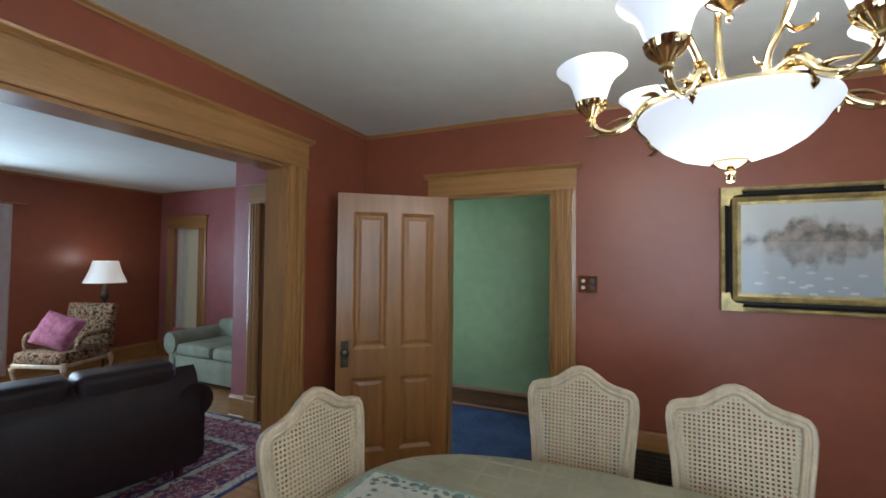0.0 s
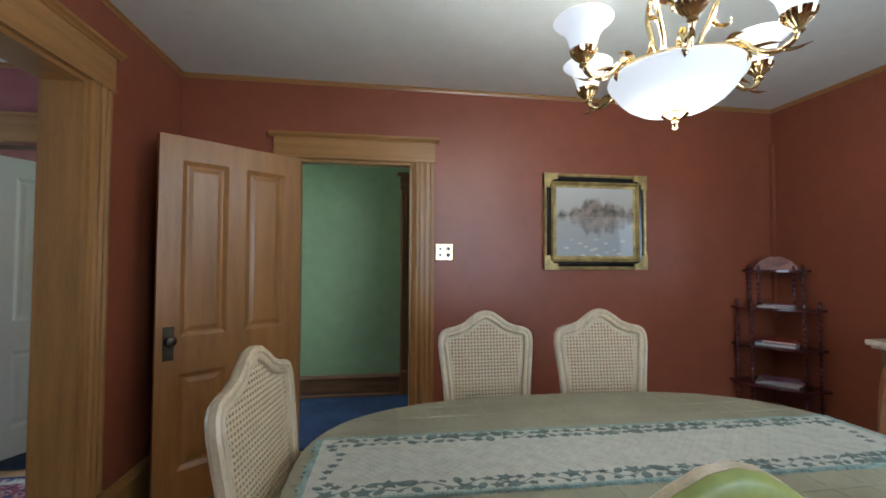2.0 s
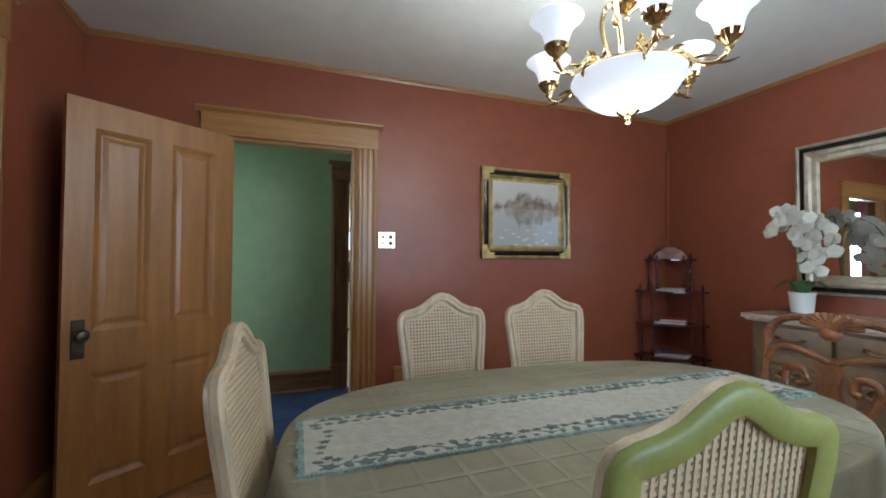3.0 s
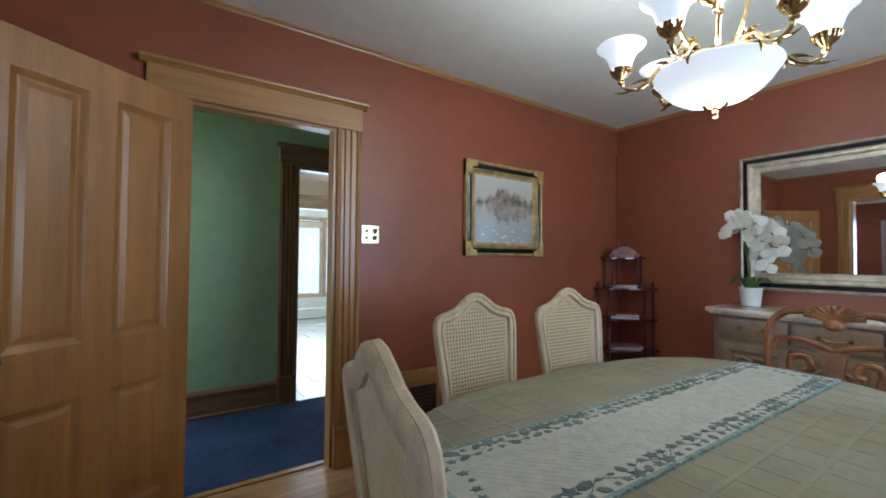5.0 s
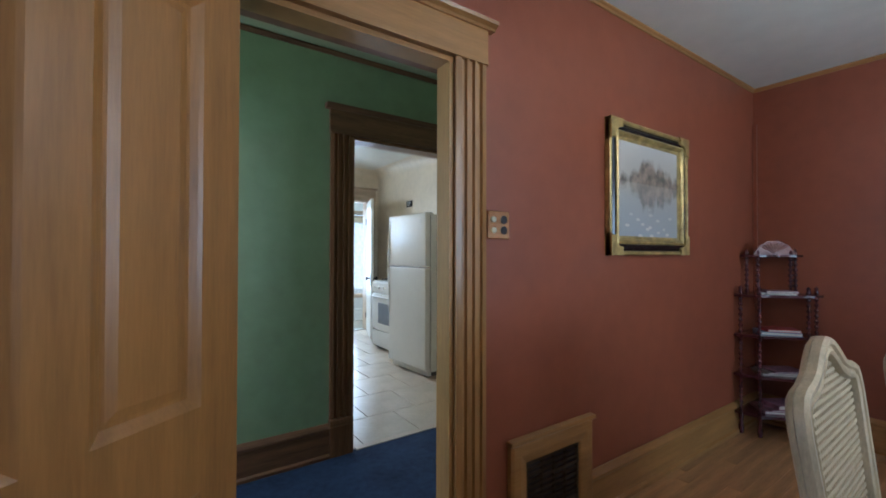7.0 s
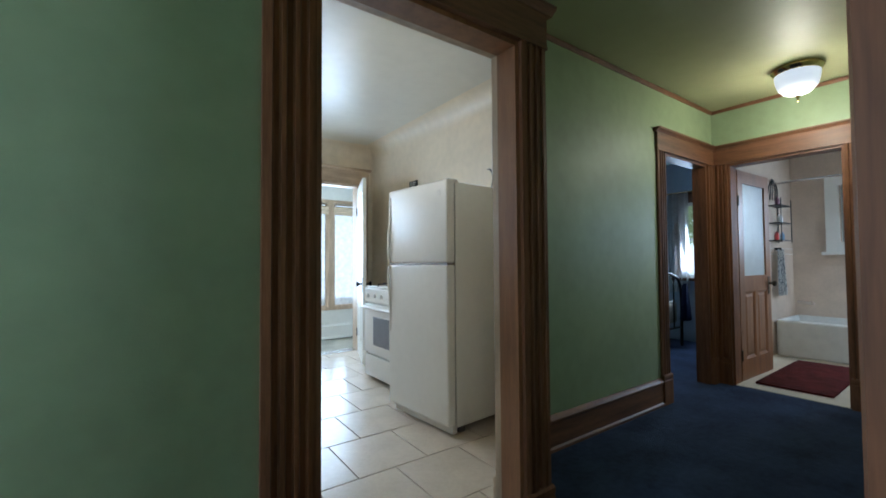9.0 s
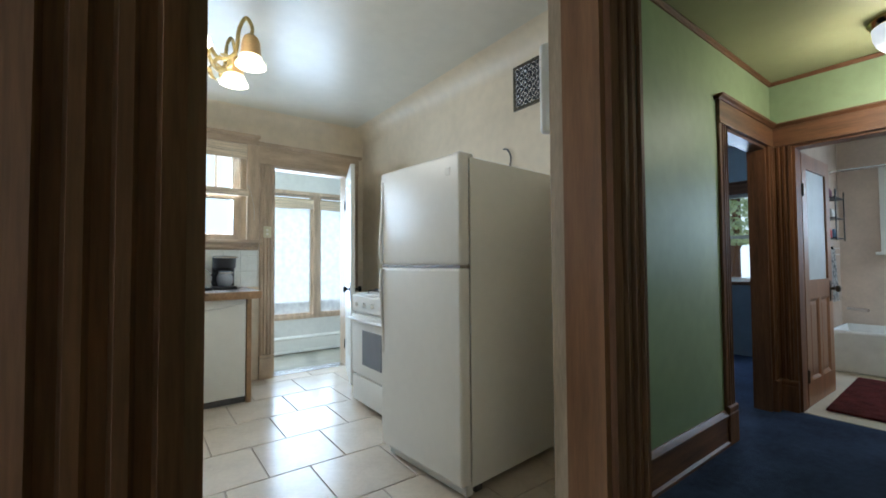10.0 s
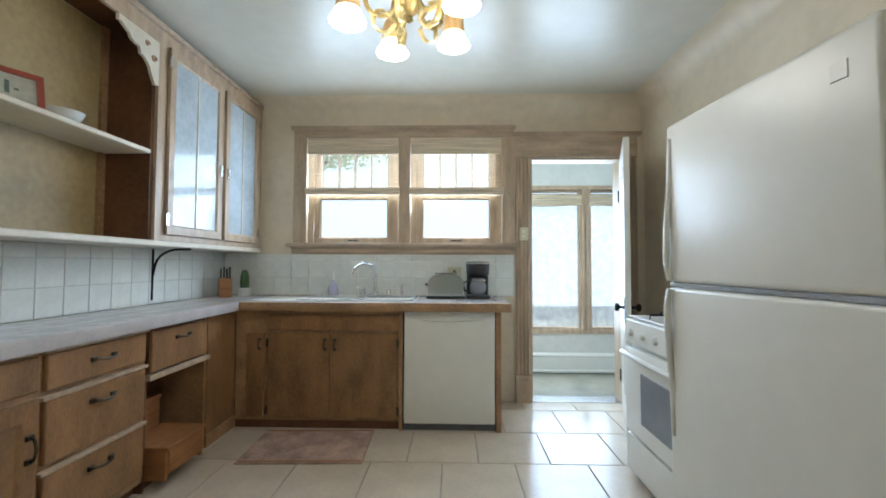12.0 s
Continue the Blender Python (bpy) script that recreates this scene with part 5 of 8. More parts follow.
for i, (z, items) in enumerate(((zs[0], [(0.26, 0.2, 0.02, BKPINK), (0.24, 0.19, 0.012, BKPINK), (0.2, 0.16, 0.03, BKPINK)]), (zs[1], [(0.25, 0.19, 0.01, BKGREY), (0.24, 0.18, 0.012, BKGREY), (0.22, 0.17, 0.01, BKPINK)]), (zs[2], [(0.24, 0.18, 0.022, BKBLUE), (0.2, 0.15, 0.018, BKRED)]), (zs[3], [(0.2, 0.15, 0.012, BKGREY), (0.19, 0.14, 0.012, BKPINK)]))):
    z += 0.016
    for k, (w, d2, h, c) in enumerate(items):
        book((2.47 - 0.19 + 0.008 * k, 3.02 - 0.19 - 0.012 * k, z), w, d2, h, -45 + 7 * k - 6 * i, c, ("blue" if c is BKBLUE else "red" if c is BKRED else "mauve" if c is BKPINK else "pale") + " book lying flat on the corner shelf")
        z += h + 0.0005

# dining chandelier
CX, CY = 0.217, 1.228
chd = thing("chandelier", pose(CX, CY, 0), "polished brass chandelier with white opal glass shades and bowl", "chandelier")
bm = bmesh.new()
lathe(bm, [(0.0, 1.734), (0.009, 1.738), (0.011, 1.747), (0.006, 1.752), (0.012, 1.758), (0.008, 1.764), (0.028, 1.771), (0.038, 1.777), (0.034, 1.784), (0.0, 1.786)], seg=20)
part("bowl_finial", bm, BRASS, chd, smooth=True)
bm = bmesh.new()
lathe(bm, [(0.02, 1.782), (0.06, 1.786), (0.10, 1.799), (0.135, 1.821), (0.158, 1.845), (0.172, 1.868), (0.183, 1.880), (0.188, 1.890), (0.185, 1.897), (0.176, 1.896), (0.164, 1.874), (0.150, 1.85), (0.128, 1.828), (0.095, 1.808), (0.02, 1.79)], seg=48)
part("glass_bowl", bm, LAMPW, chd, "lit white opal glass bowl", True)
bm = bmesh.new()
lathe(bm, [(0.172, 1.897), (0.182, 1.899), (0.180, 1.906), (0.15, 1.913), (0.09, 1.92), (0.04, 1.93), (0.018, 1.94)], seg=48)
part("bowl_rim", bm, BRASS, chd, smooth=True)
bm = bmesh.new()
lathe(bm, [(0.0, 2.095), (0.006, 2.10), (0.009, 2.11), (0.006, 2.118), (0.012, 2.126), (0.03, 2.136), (0.046, 2.15), (0.052, 2.165), (0.046, 2.178), (0.026, 2.19), (0.012, 2.205), (0.012, 2.50), (0.05, 2.53), (0.075, 2.56), (0.075, 2.58)], seg=24, ripple=0.02, lobes=12)
part("stem_and_canopy", bm, BRASS, chd, smooth=True)


def acanthus(bm, pts, w):
    """A curled leaf that peels off an arm: a tapering flat bar."""
    P = bez(pts, 5)
    n = len(P)
    tube(bm, P, [max(0.0015, w * math.sin(math.pi * (0.25 + 0.75 * i / (n - 1)))) for i in range(n)], 8, 0.45)


for k in range(3):
    a = radians(90 + 120 * k)
    u = Vector((math.cos(a), math.sin(a), 0))
    Z = lambda r, z: u * r + Vector((0, 0, z))
    bm = bmesh.new()
    tube(bm, bez([Z(0.03, 2.155), Z(0.065, 2.20), Z(0.105, 2.195), Z(0.122, 2.14), Z(0.10, 2.06), Z(0.072, 2.0), Z(0.07, 1.95), Z(0.09, 1.918)], 7), [0.006] * 8 + [0.0085] * 20 + [0.0075] * 22, 10)
    acanthus(bm, [Z(0.098, 2.055), Z(0.115, 2.03), Z(0.142, 2.03), Z(0.15, 2.045)], 0.009)
    acanthus(bm, [Z(0.07, 1.97), Z(0.055, 1.98), Z(0.045, 2.0)], 0.008)
    part("scroll_stay", bm, BRASS, chd, smooth=True)
BULBS = []
RA = 0.292
for k in range(6):
    a = radians(60 * k)
    u = Vector((math.cos(a), math.sin(a), 0))
    Z = lambda r, z: u * r + Vector((0, 0, z))
    bm = bmesh.new()
    tube(bm, bez([Z(0.105, 1.918), Z(0.14, 1.938), Z(0.172, 1.928), Z(0.205, 1.892), Z(0.245, 1.875), Z(0.28, 1.888), Z(RA, 1.912)], 7), [0.013] * 14 + [0.010] * 14 + [0.007] * 15, 10)
    acanthus(bm, [Z(0.19, 1.905), Z(0.225, 1.905), Z(0.262, 1.893)], 0.009)
    acanthus(bm, [Z(0.25, 1.876), Z(0.285, 1.868), Z(0.318, 1.872)], 0.007)
    acanthus(bm, [Z(0.135, 1.94), Z(0.155, 1.958), Z(0.182, 1.955)], 0.011)
    acanthus(bm, [Z(0.172, 1.905), Z(0.188, 1.886), Z(0.186, 1.868)], 0.010)
    arm = part("arm", bm, BRASS, chd, smooth=True)
    bm = bmesh.new()
    lathe(bm, [(0.008, 1.903), (0.013, 1.908), (0.010, 1.916), (0.017, 1.924), (0.028, 1.934), (0.035, 1.945), (0.038, 1.956), (0.033, 1.959), (0.0, 1.959)], tuple(Z(RA, 0)), 36, 1, 0.045, 18)
    part("fluted_cup", bm, BRASS, arm, smooth=True)
    bm = bmesh.new()
    lathe(bm, [(0.033, 1.956), (0.039, 1.974), (0.045, 1.995), (0.054, 2.013), (0.068, 2.028), (0.081, 2.037), (0.0845, 2.042), (0.081, 2.045), (0.066, 2.034), (0.050, 2.015), (0.041, 1.995), (0.035, 1.974), (0.029, 1.96)], tuple(Z(RA, 0)), 32)
    part("glass_shade", bm, LAMPW, arm, "lit white opal bell shade", True)
    BULBS.append(Vector((CX, CY, 2.09)) + u * RA)
for at in BULBS:
    bulb("chandelier_bulb", at, 6, 0.05)
bulb("chandelier_bowl_bulb", (CX, CY, 1.69), 6, 0.12)

# ---- living room ----
sofa = thing("leather_sofa", pose(-3.02, 1.25, 0, 0, 0, 75), "dark brown leather sofa with rolled arms, seen from behind", "sofa")
# local: x along the back, y to the rear (towards the dining room is -y)
bm = bmesh.new()
prof = [(0.0, 0.10), (-0.02, 0.4), (0.03, 0.62), (0.07, 0.72), (0.13, 0.77), (0.2, 0.75), (0.24, 0.66), (0.26, 0.42), (0.26, 0.1)]
extrude_profile(bm, prof, -0.95, 0.95, lambda s, o, u: (s, o, u))
part("back", bm, LEATHER, sofa, smooth=True)
bm = boxes((-0.8, 0.8, 0.2, 0.9, 0.1, 0.32), bev=0.03, seg=2)
part("seat_base", bm, LEATHER, sofa, smooth=True)
for k in range(3):
    part("seat_cushion", boxes((-0.79 + k * 0.53, -0.27 + k * 0.53, 0.28, 0.92, 0.32, 0.47), bev=0.045, seg=3), LEATHER, sofa, smooth=True)
    part("back_cushion", boxes((-0.83 + k * 0.555, -0.285 + k * 0.555, 0.06, 0.32, 0.50, 0.82), bev=0.06, seg=3), LEATHER, sofa, smooth=True)
for s in (-1, 1):
    bm = boxes((s * 0.9 - 0.11, s * 0.9 + 0.11, 0.03, 0.93, 0.1, 0.5), bev=0.04, seg=2)
    tube(bm, [(s * 0.93, 0.02, 0.53), (s * 0.93, 0.95, 0.53)], 0.12, 16)
    part("arm", bm, LEATHER, sofa, smooth=True)
    for y in (0.08, 0.85):
        bm = bmesh.new()
        lathe(bm, [(0.02, 0), (0.03, 0.04), (0.03, 0.1)], (s * 0.85, y, 0), 10)
        part("foot", bm, MAHOG, sofa, smooth=True)

rug = thing("oriental_rug", pose(-4.2, 1.5, 0.0), "red, navy and cream patterned oriental rug on the oak floor", "rug")
for k, (nm, inset, material) in enumerate((("navy_edge", 0.0, RUGNAVY), ("cream_guard", 0.03, RUGPALE), ("red_border", 0.10, RUGRED), ("cream_stripe", 0.40, RUGPALE), ("dark_stripe", 0.46, RUGNAVY), ("inner_border", 0.48, RUGRED), ("inner_guard", 0.60, RUGPALE), ("field", 0.66, RUGPALE))):
    part(nm, boxes((-1.85 + inset, 1.8 - inset, -1.6 + inset, 1.53 - inset, (0.004 + 0.002 * k) * (k > 0), 0.006 + 0.002 * k)), material, rug)
for k in range(3):
    bm = bmesh.new()
    lathe(bm, [(0.0, 0.0202), (0.34, 0.0202), (0.34, 0.0215), (0.0, 0.022)], (-0.75 + 0.75 * k, -0.03, 0), 40, 0.8, 0.12, 8)
    part("medallion", bm, RUGRED, rug)
arm = thing("floral_armchair", pose(-6.12, 2.9, 0, 0, 0, 20), "floral tapestry armchair with carved pale wood frame", "armchair")
bm = boxes((-0.3, 0.3, -0.36, 0.28, 0.33, 0.46), bev=0.04, seg=3)
part("seat", bm, FLORAL, arm, smooth=True)
bm = boxes((-0.31, 0.31, 0.2, 0.3, 0.42, 0.97), bev=0.035, seg=3)
bmesh.ops.transform(bm, verts=bm.verts, matrix=Matrix.Translation((0, 0.2, 0.4)) @ Matrix.Rotation(radians(-8), 4, "X") @ Matrix.Translation((0, -0.2, -0.4)))
part("backrest", bm, FLORAL, arm, smooth=True)
for s in (-1, 1):
    bm = bmesh.new()
    tube(bm, bez([(s * 0.3, 0.28, 0.62), (s * 0.34, 0.05, 0.64), (s * 0.34, -0.16, 0.62), (s * 0.32, -0.2, 0.5), (s * 0.31, -0.14, 0.4)], 6), 0.03, 8)
    part("arm", bm, FLORAL, arm, smooth=True)
    for y in (-0.33, 0.25):
        bm = bmesh.new()
        tube(bm, bez([(s * 0.29, y, 0.35), (s * 0.31, y * 1.06, 0.24), (s * 0.28, y, 0.1), (s * 0.3, y * 1.05, 0)], 5), [0.03] * 5 + [0.018] * 11, 8)
        part("leg", bm, CHAIRW, arm, smooth=True)
part("seat_rail", boxes((-0.3, 0.3, -0.37, 0.28, 0.29, 0.335), bev=0.01), CHAIRW, arm, "carved pale wood rail", True)


def cushion(name, m, w, h, t, material, label, seed=1):
    root = thing(name, m, label, "cushion")
    bm = bmesh.new()
    n = 12
    r2 = random.Random(seed)
    for side in (-1, 1):
        g = []
        for i in range(n + 1):
            row = []
            for j in range(n + 1):
                u, v = 2 * i / n - 1, 2 * j / n - 1
                puff = ((1 - u ** 4) * (1 - v ** 4)) ** 0.5
                row.append(bm.verts.new((u * w / 2 * (1 - 0.06 * (1 - abs(v))), side * (t / 2 * puff + (r2.uniform(-0.006, 0.006) if puff > 0.2 else 0)), v * h / 2 * (1 - 0.06 * (1 - abs(u))))))
            g.append(row)
        for i in range(n):
            for j in range(n):
                bm.faces.new((g[i][j], g[i + 1][j], g[i + 1][j + 1], g[i][j + 1]))
    bmesh.ops.remove_doubles(bm, verts=bm.verts, dist=1e-4)
    part("cover", bm, material, root, smooth=True)
    return root


cushion("throw_pillow", pose(-6.09, 2.78, 0.67, -24, 14, 20), 0.5, 0.40, 0.16, PINKFAB, "crumpled mauve pink throw pillow on the floral armchair")
love = thing("loveseat", pose(-4.38, 3.98, 0) @ Matrix.Diagonal((0.83, 1, 1, 1)), "sage green upholstered loveseat under the window", "sofa")
part("base", boxes((-0.85, 0.85, -0.5, 0.36, 0.08, 0.36), bev=0.03, seg=2), GRNFAB, love, smooth=True)
bm = boxes((-0.85, 0.85, 0.1, 0.36, 0.3, 0.72), bev=0.08, seg=3)
part("backrest", bm, GRNFAB, love, smooth=True)
for s in (-1, 1):
    bm = boxes((s * 0.85 - 0.1, s * 0.85 + 0.1, -0.5, 0.3, 0.08, 0.48), bev=0.03, seg=2)
    tube(bm, [(s * 0.87, -0.53, 0.5), (s * 0.87, 0.3, 0.52)], 0.13, 16)
    part("arm", bm, GRNFAB, love, smooth=True)
    part("seat_cushion", boxes((s * 0.38 - 0.36, s * 0.38 + 0.36, -0.52, 0.12, 0.36, 0.5), bev=0.05, seg=3), GRNFAB, love, smooth=True)
    for y in (-0.42, 0.28):
        part("foot", boxes((s * 0.78 - 0.03, s * 0.78 + 0.03, y - 0.03, y + 0.03, 0, 0.09)), MAHOG, love)
cushion("throw_pillow", pose(-4.02, 3.90, 0.70, -18, 6, -8), 0.40, 0.36, 0.15, CREAMFAB, "cream throw pillow on the green loveseat", 3)

fl = thing("floor_lamp", pose(-6.42, 3.42, 0), "dark metal floor lamp with a lit pleated cream shade", "lamp")
bm = bmesh.new()
lathe(bm, [(0.14, 0), (0.14, 0.02), (0.05, 0.04), (0.015, 0.07), (0.015, 0.85), (0.03, 0.9), (0.02, 0.94), (0.045, 1.0), (0.05, 1.05), (0.025, 1.1), (0.03, 1.14), (0.012, 1.18), (0.012, 1.4)], seg=16)
part("stand", bm, BRONZE, fl, smooth=True)
bm = bmesh.new()
lathe(bm, [(0.235, 1.2), (0.215, 1.25), (0.175, 1.35), (0.145, 1.46), (0.14, 1.49), (0.135, 1.49), (0.17, 1.35), (0.21, 1.25), (0.23, 1.2)], seg=48, ripple=0.012, lobes=24)
part("shade", bm, LAMPS, fl, "lit pleated cream shade", True)
bulb("floor_lamp_bulb", (-6.42, 3.42, 1.53), 2.5, 0.04)


def curtain(name, m, w, z0, z1, material, label, folds=9, depth=0.03):
    root = thing(name, m, label, "curtain")
    bm = bmesh.new()
    n = folds * 8
    cols = []
    for i in range(n + 1):
        x = w * i / n
        y = depth * math.sin(i * 2 * math.pi / 8) + depth * 0.4 * math.sin(i * 0.37)
        cols.append([bm.verts.new((x + 0.01 * math.sin(i * 0.9) * (1 - k / 5), y * (1 - 0.35 * k / 5), z0 + (z1 - z0) * k / 5)) for k in range(6)])
    for a, b in zip(cols, cols[1:]):
        for k in range(5):
            bm.faces.new((a[k], b[k], b[k + 1], a[k + 1]))
    part("panel", bm, material, root, smooth=True)
    bm = bmesh.new()
    tube(bm, [(-0.1, 0, z1 + 0.01), (w + 0.12, 0, z1 + 0.01)], 0.011, 8)
    part("rod", bm, BRASS, root, smooth=True)
    return root


curtain("curtain", pose(-6.76, 1.15, 0, 0, 0, 90), 1.45, 0.12, 2.17, SHEER, "white sheer curtain hanging over the living room window", 11)
curtain("curtain", pose(-6.46, 4.42, 0), 0.22, 0.4, 2.0, SHEER, "white sheer curtain at the edge of the alcove window", 3, 0.015)
part_win = thing("window_alcove", Matrix(), "curtained alcove window with a plain roller shade", "window", kind="structure")
part("roller_shade", boxes((-6.5, -5.93, 4.47, 4.475, 0.45, 2.0)), BLIND, part_win, "cream roller shade")
part("pane", boxes((-6.5, -5.93, 4.49, 4.495, 0.45, 2.0)), GLASS, part_win)

# ---- hall ----
hl = thing("ceiling_light", pose(3.18, 4.07, 0), "flush ceiling light with a lit white ribbed glass dome", "ceiling light")
bm = bmesh.new()
lathe(bm, [(0.0, H), (0.15, H), (0.155, H - 0.02), (0.13, H - 0.05), (0.12, H - 0.055), (0.0, H - 0.055)], seg=32)
part("base", bm, BRASS, hl, "aged brass pan", True)
bm = bmesh.new()
lathe(bm, [(0.135, H - 0.05), (0.13, H - 0.1), (0.115, H - 0.15), (0.08, H - 0.19), (0.03, H - 0.21), (0.0, H - 0.212)], seg=40, ripple=0.012, lobes=20)
part("glass_dome", bm, LAMPW, hl, "lit ribbed glass dome", True)
bm = bmesh.new()
lathe(bm, [(0.0, H - 0.262), (0.008, H - 0.25), (0.006, H - 0.235), (0.014, H - 0.22), (0.016, H - 0.208)], seg=12)
part("finial", bm, BRASS, hl, smooth=True)
bulb("hall_light_bulb", (3.18, 4.07, H - 0.36), 19, 0.1, (1.0, 0.86, 0.58))
th = thing("wall_plate", pose(0.633, 4.319, 1.62), "small dark wall plate beside the kitchen doorway", "wall plate")
part("plate", boxes((-0.022, 0.022, -0.014, 0, -0.09, 0.09), bev=0.004), BRONZE, th)
part("screw", boxes((-0.004, 0.004, -0.017, -0.014, 0.06, 0.068)), BRASS, th)
panel_door("hall_door", pose(-3.18, 3.20, 0, 0, 0, 62), 0.74, 2.03, WHITE, "white painted panelled door standing ajar in the hall", 0.68)
slab("threshold_strip", -1.215, -0.465, 3.10, 3.142, -0.01, 0.008, OAKH, "worn oak door threshold", "threshold")
slab("threshold_strip", -0.295, 0.435, 4.30, 4.345, -0.01, 0.009, BEIGET, "pale tile edge strip at the kitchen doorway", "threshold")

# ---- bedroom beyond the hall ----
wall("wall_bedroom_south", 1.9, 5.74, 4.91, 4.97, 0, H, BLUEW, [BDOOR], label="pale blue painted wall")
wall("wall_bedroom_west", 1.90, 2.0, 4.97, 8.1, 0, H, BLUEW, axis="y", label="pale blue painted wall")
BWIN = (5.40, 6.0, 0.9, 1.98)
wall("wall_bedroom_east", 5.60, 5.74, 4.97, 8.1, 0, H, BLUEW, [BWIN], axis="y", label="pale blue painted wall with a window")
wall("wall_bedroom_north", 1.9, 5.74, 8.1, 8.24, 0, H, BLUEW, label="pale blue painted wall")
slab("ceiling_bedroom", 1.9, 5.74, 4.91, 8.24, H, H + 0.1, CEIL, "off-white painted ceiling", "ceiling")
slab("floor_bedroom", 1.9, 5.74, 4.85, 8.24, -0.1, 0.0, CARPET, "dark blue cut-pile carpet", "carpet")
casing("y", 5.60, -1, BWIN[0], BWIN[1], BWIN[3], DARK, DARKH, w=0.1, head=0.12, label="dark-stained window casing", sill=1, bottom=0.86)
slab("window_sill", 5.52, 5.6, 5.28, 6.12, 0.86, 0.9, DARKH, "dark-stained window sill", "sill")
bw = thing("window_bedroom", Matrix(), "white sash window looking out on trees", "window", kind="structure")
for r in ((5.64, 5.68, 5.40, 5.44, 0.9, 1.98), (5.64, 5.68, 5.96, 6.0, 0.9, 1.98), (5.64, 5.68, 5.44, 5.96, 1.94, 1.98), (5.64, 5.68, 5.44, 5.96, 0.9, 0.95), (5.64, 5.68, 5.44, 5.96, 1.43, 1.47)):
    part("sash_rail", boxes(r), WHITE, bw)
part("pane", boxes((5.655, 5.66, 5.44, 5.96, 0.95, 1.94)), GLASS, bw).visible_shadow = False
curtain("curtain", pose(5.53, 5.87, 0, 0, 0, 90), 0.34, 0.7, 2.12, SHEER, "white sheer curtain beside the bedroom window", 4, 0.02)
bed = thing("iron_bed", pose(4.8, 6.35, 0, 0, 0, 90), "black iron bed with a curved foot rail and pale bedding", "bed")
bm = bmesh.new()
tube(bm, bez([(-0.5, -0.4, 0), (-0.5, -0.4, 0.75), (-0.5, -0.2, 0.95), (-0.5, 0.3, 1.0), (-0.5, 0.8, 0.95), (-0.5, 1.0, 0.75), (-0.5, 1.0, 0)], 8), 0.02, 8)
part("foot_rail", bm, IRON, bed, smooth=True)
for k in range(6):
    bm = bmesh.new()
    tube(bm, [(-0.5, -0.2 + k * 0.2, 0.25), (-0.5, -0.2 + k * 0.2, 0.94)], 0.009, 6)
    part("bar", bm, IRON, bed, smooth=True)
bm = bmesh.new()
tube(bm, [(-0.5, -0.38, 0.25), (-0.5, 0.98, 0.25)], 0.014, 8)
part("lower_rail", bm, IRON, bed, smooth=True)
part("mattress", boxes((-0.47, 0.95, -0.37, 0.97, 0.3, 0.6), bev=0.06, seg=3), CREAMFAB, bed, "pale quilted bedding", True)
for y in (-0.35, 0.95):
    part("leg", boxes((0.85, 0.9, y - 0.025, y + 0.025, 0, 0.32)), IRON, bed)

robe = thing("dressing_gown", pose(5.215, 5.80, 0), "dark navy dressing gown hanging from the iron bedpost", "clothing")
bm = bmesh.new()
lathe(bm, [(0.03, 0.84), (0.05, 0.80), (0.06, 0.7), (0.085, 0.5), (0.10, 0.36), (0.09, 0.34), (0.0, 0.36)], seg=28, squash=0.55, ripple=0.14, lobes=6)
part("cloth", bm, mat("navy_towelling", (0.025, 0.032, 0.07), 0.95, vary=0.25, scale=8, bump=0.4, bump_scale=120, spec=0.1), robe, smooth=True)

# ---- bathroom ----
wall("wall_bath_west", 3.77, 3.84, 3.0, 4.97, 0, H, BEIGET, [TDOOR], axis="y", label="beige bathroom wall")
wall("wall_bath_north", 3.84, 6.4, 4.90, 4.97, 0, H, BEIGET, label="beige tiled bathroom wall")
BATHWIN = (3.95, 4.42, 1.35, 2.1)
wall("wall_bath_east", 6.26, 6.4, 2.9, 4.90, 0, H, BEIGET, [BATHWIN], axis="y", label="beige tiled bathroom wall with a small window")
wall("wall_bath_south", 3.77, 6.4, 2.9, 3.0, 0, H, BEIGET, label="beige bathroom wall")
slab("ceiling_bath", 3.77, 6.4, 2.9, 4.97, H, H + 0.1, CEIL, "white painted ceiling", "ceiling")
slab("floor_bath", 3.70, 6.4, 2.9, 4.97, -0.1, 0.008, mat("cream_bath_floor", (0.62, 0.55, 0.42), 0.3, vary=0.06, scale=4), "cream tiled bathroom floor", "floor")
for k in range(2):
    slab("tile_border", 4.4, 6.255, 4.893, 4.902, 1.22 + k * 0.07, 1.225 + k * 0.07, TGROUT, "thin decorative tile line", "tile trim")
bt = thing("window_bath", Matrix(), "small white framed bathroom window", "window", kind="structure")
bm = bmesh.new()
mitred(bm, 3.81, 4.56, 1.24, 2.2, [(0, 0), (0, -0.03), (0.13, -0.03), (0.13, 0.05), (0.17, 0.05), (0.17, 0.06)])
bmesh.ops.transform(bm, verts=bm.verts, matrix=Matrix.Translation((6.26, 0, 0)) @ Matrix(((0, 1, 0, 0), (1, 0, 0, 0), (0, 0, 1, 0), (0, 0, 0, 1))))
part("frame", bm, WHITE, bt)
part("pane", boxes((6.31, 6.315, 3.95, 4.42, 1.35, 2.1)), FROST, bt, "frosted pane")
part("sill", boxes((6.19, 6.27, 3.77, 4.60, 1.21, 1.245), bev=0.005), WHITE, bt)
panel_door("bathroom_door", pose(3.86, 4.70, 0, 0, 0, -1.5), 0.76, 2.02, MIDW, "stained wood bathroom door with a frosted glass pane, open", 0.70, True)
tub = thing("bathtub", pose(5.86, 3.95, 0.008), "white bathtub along the tiled wall", "bathtub")
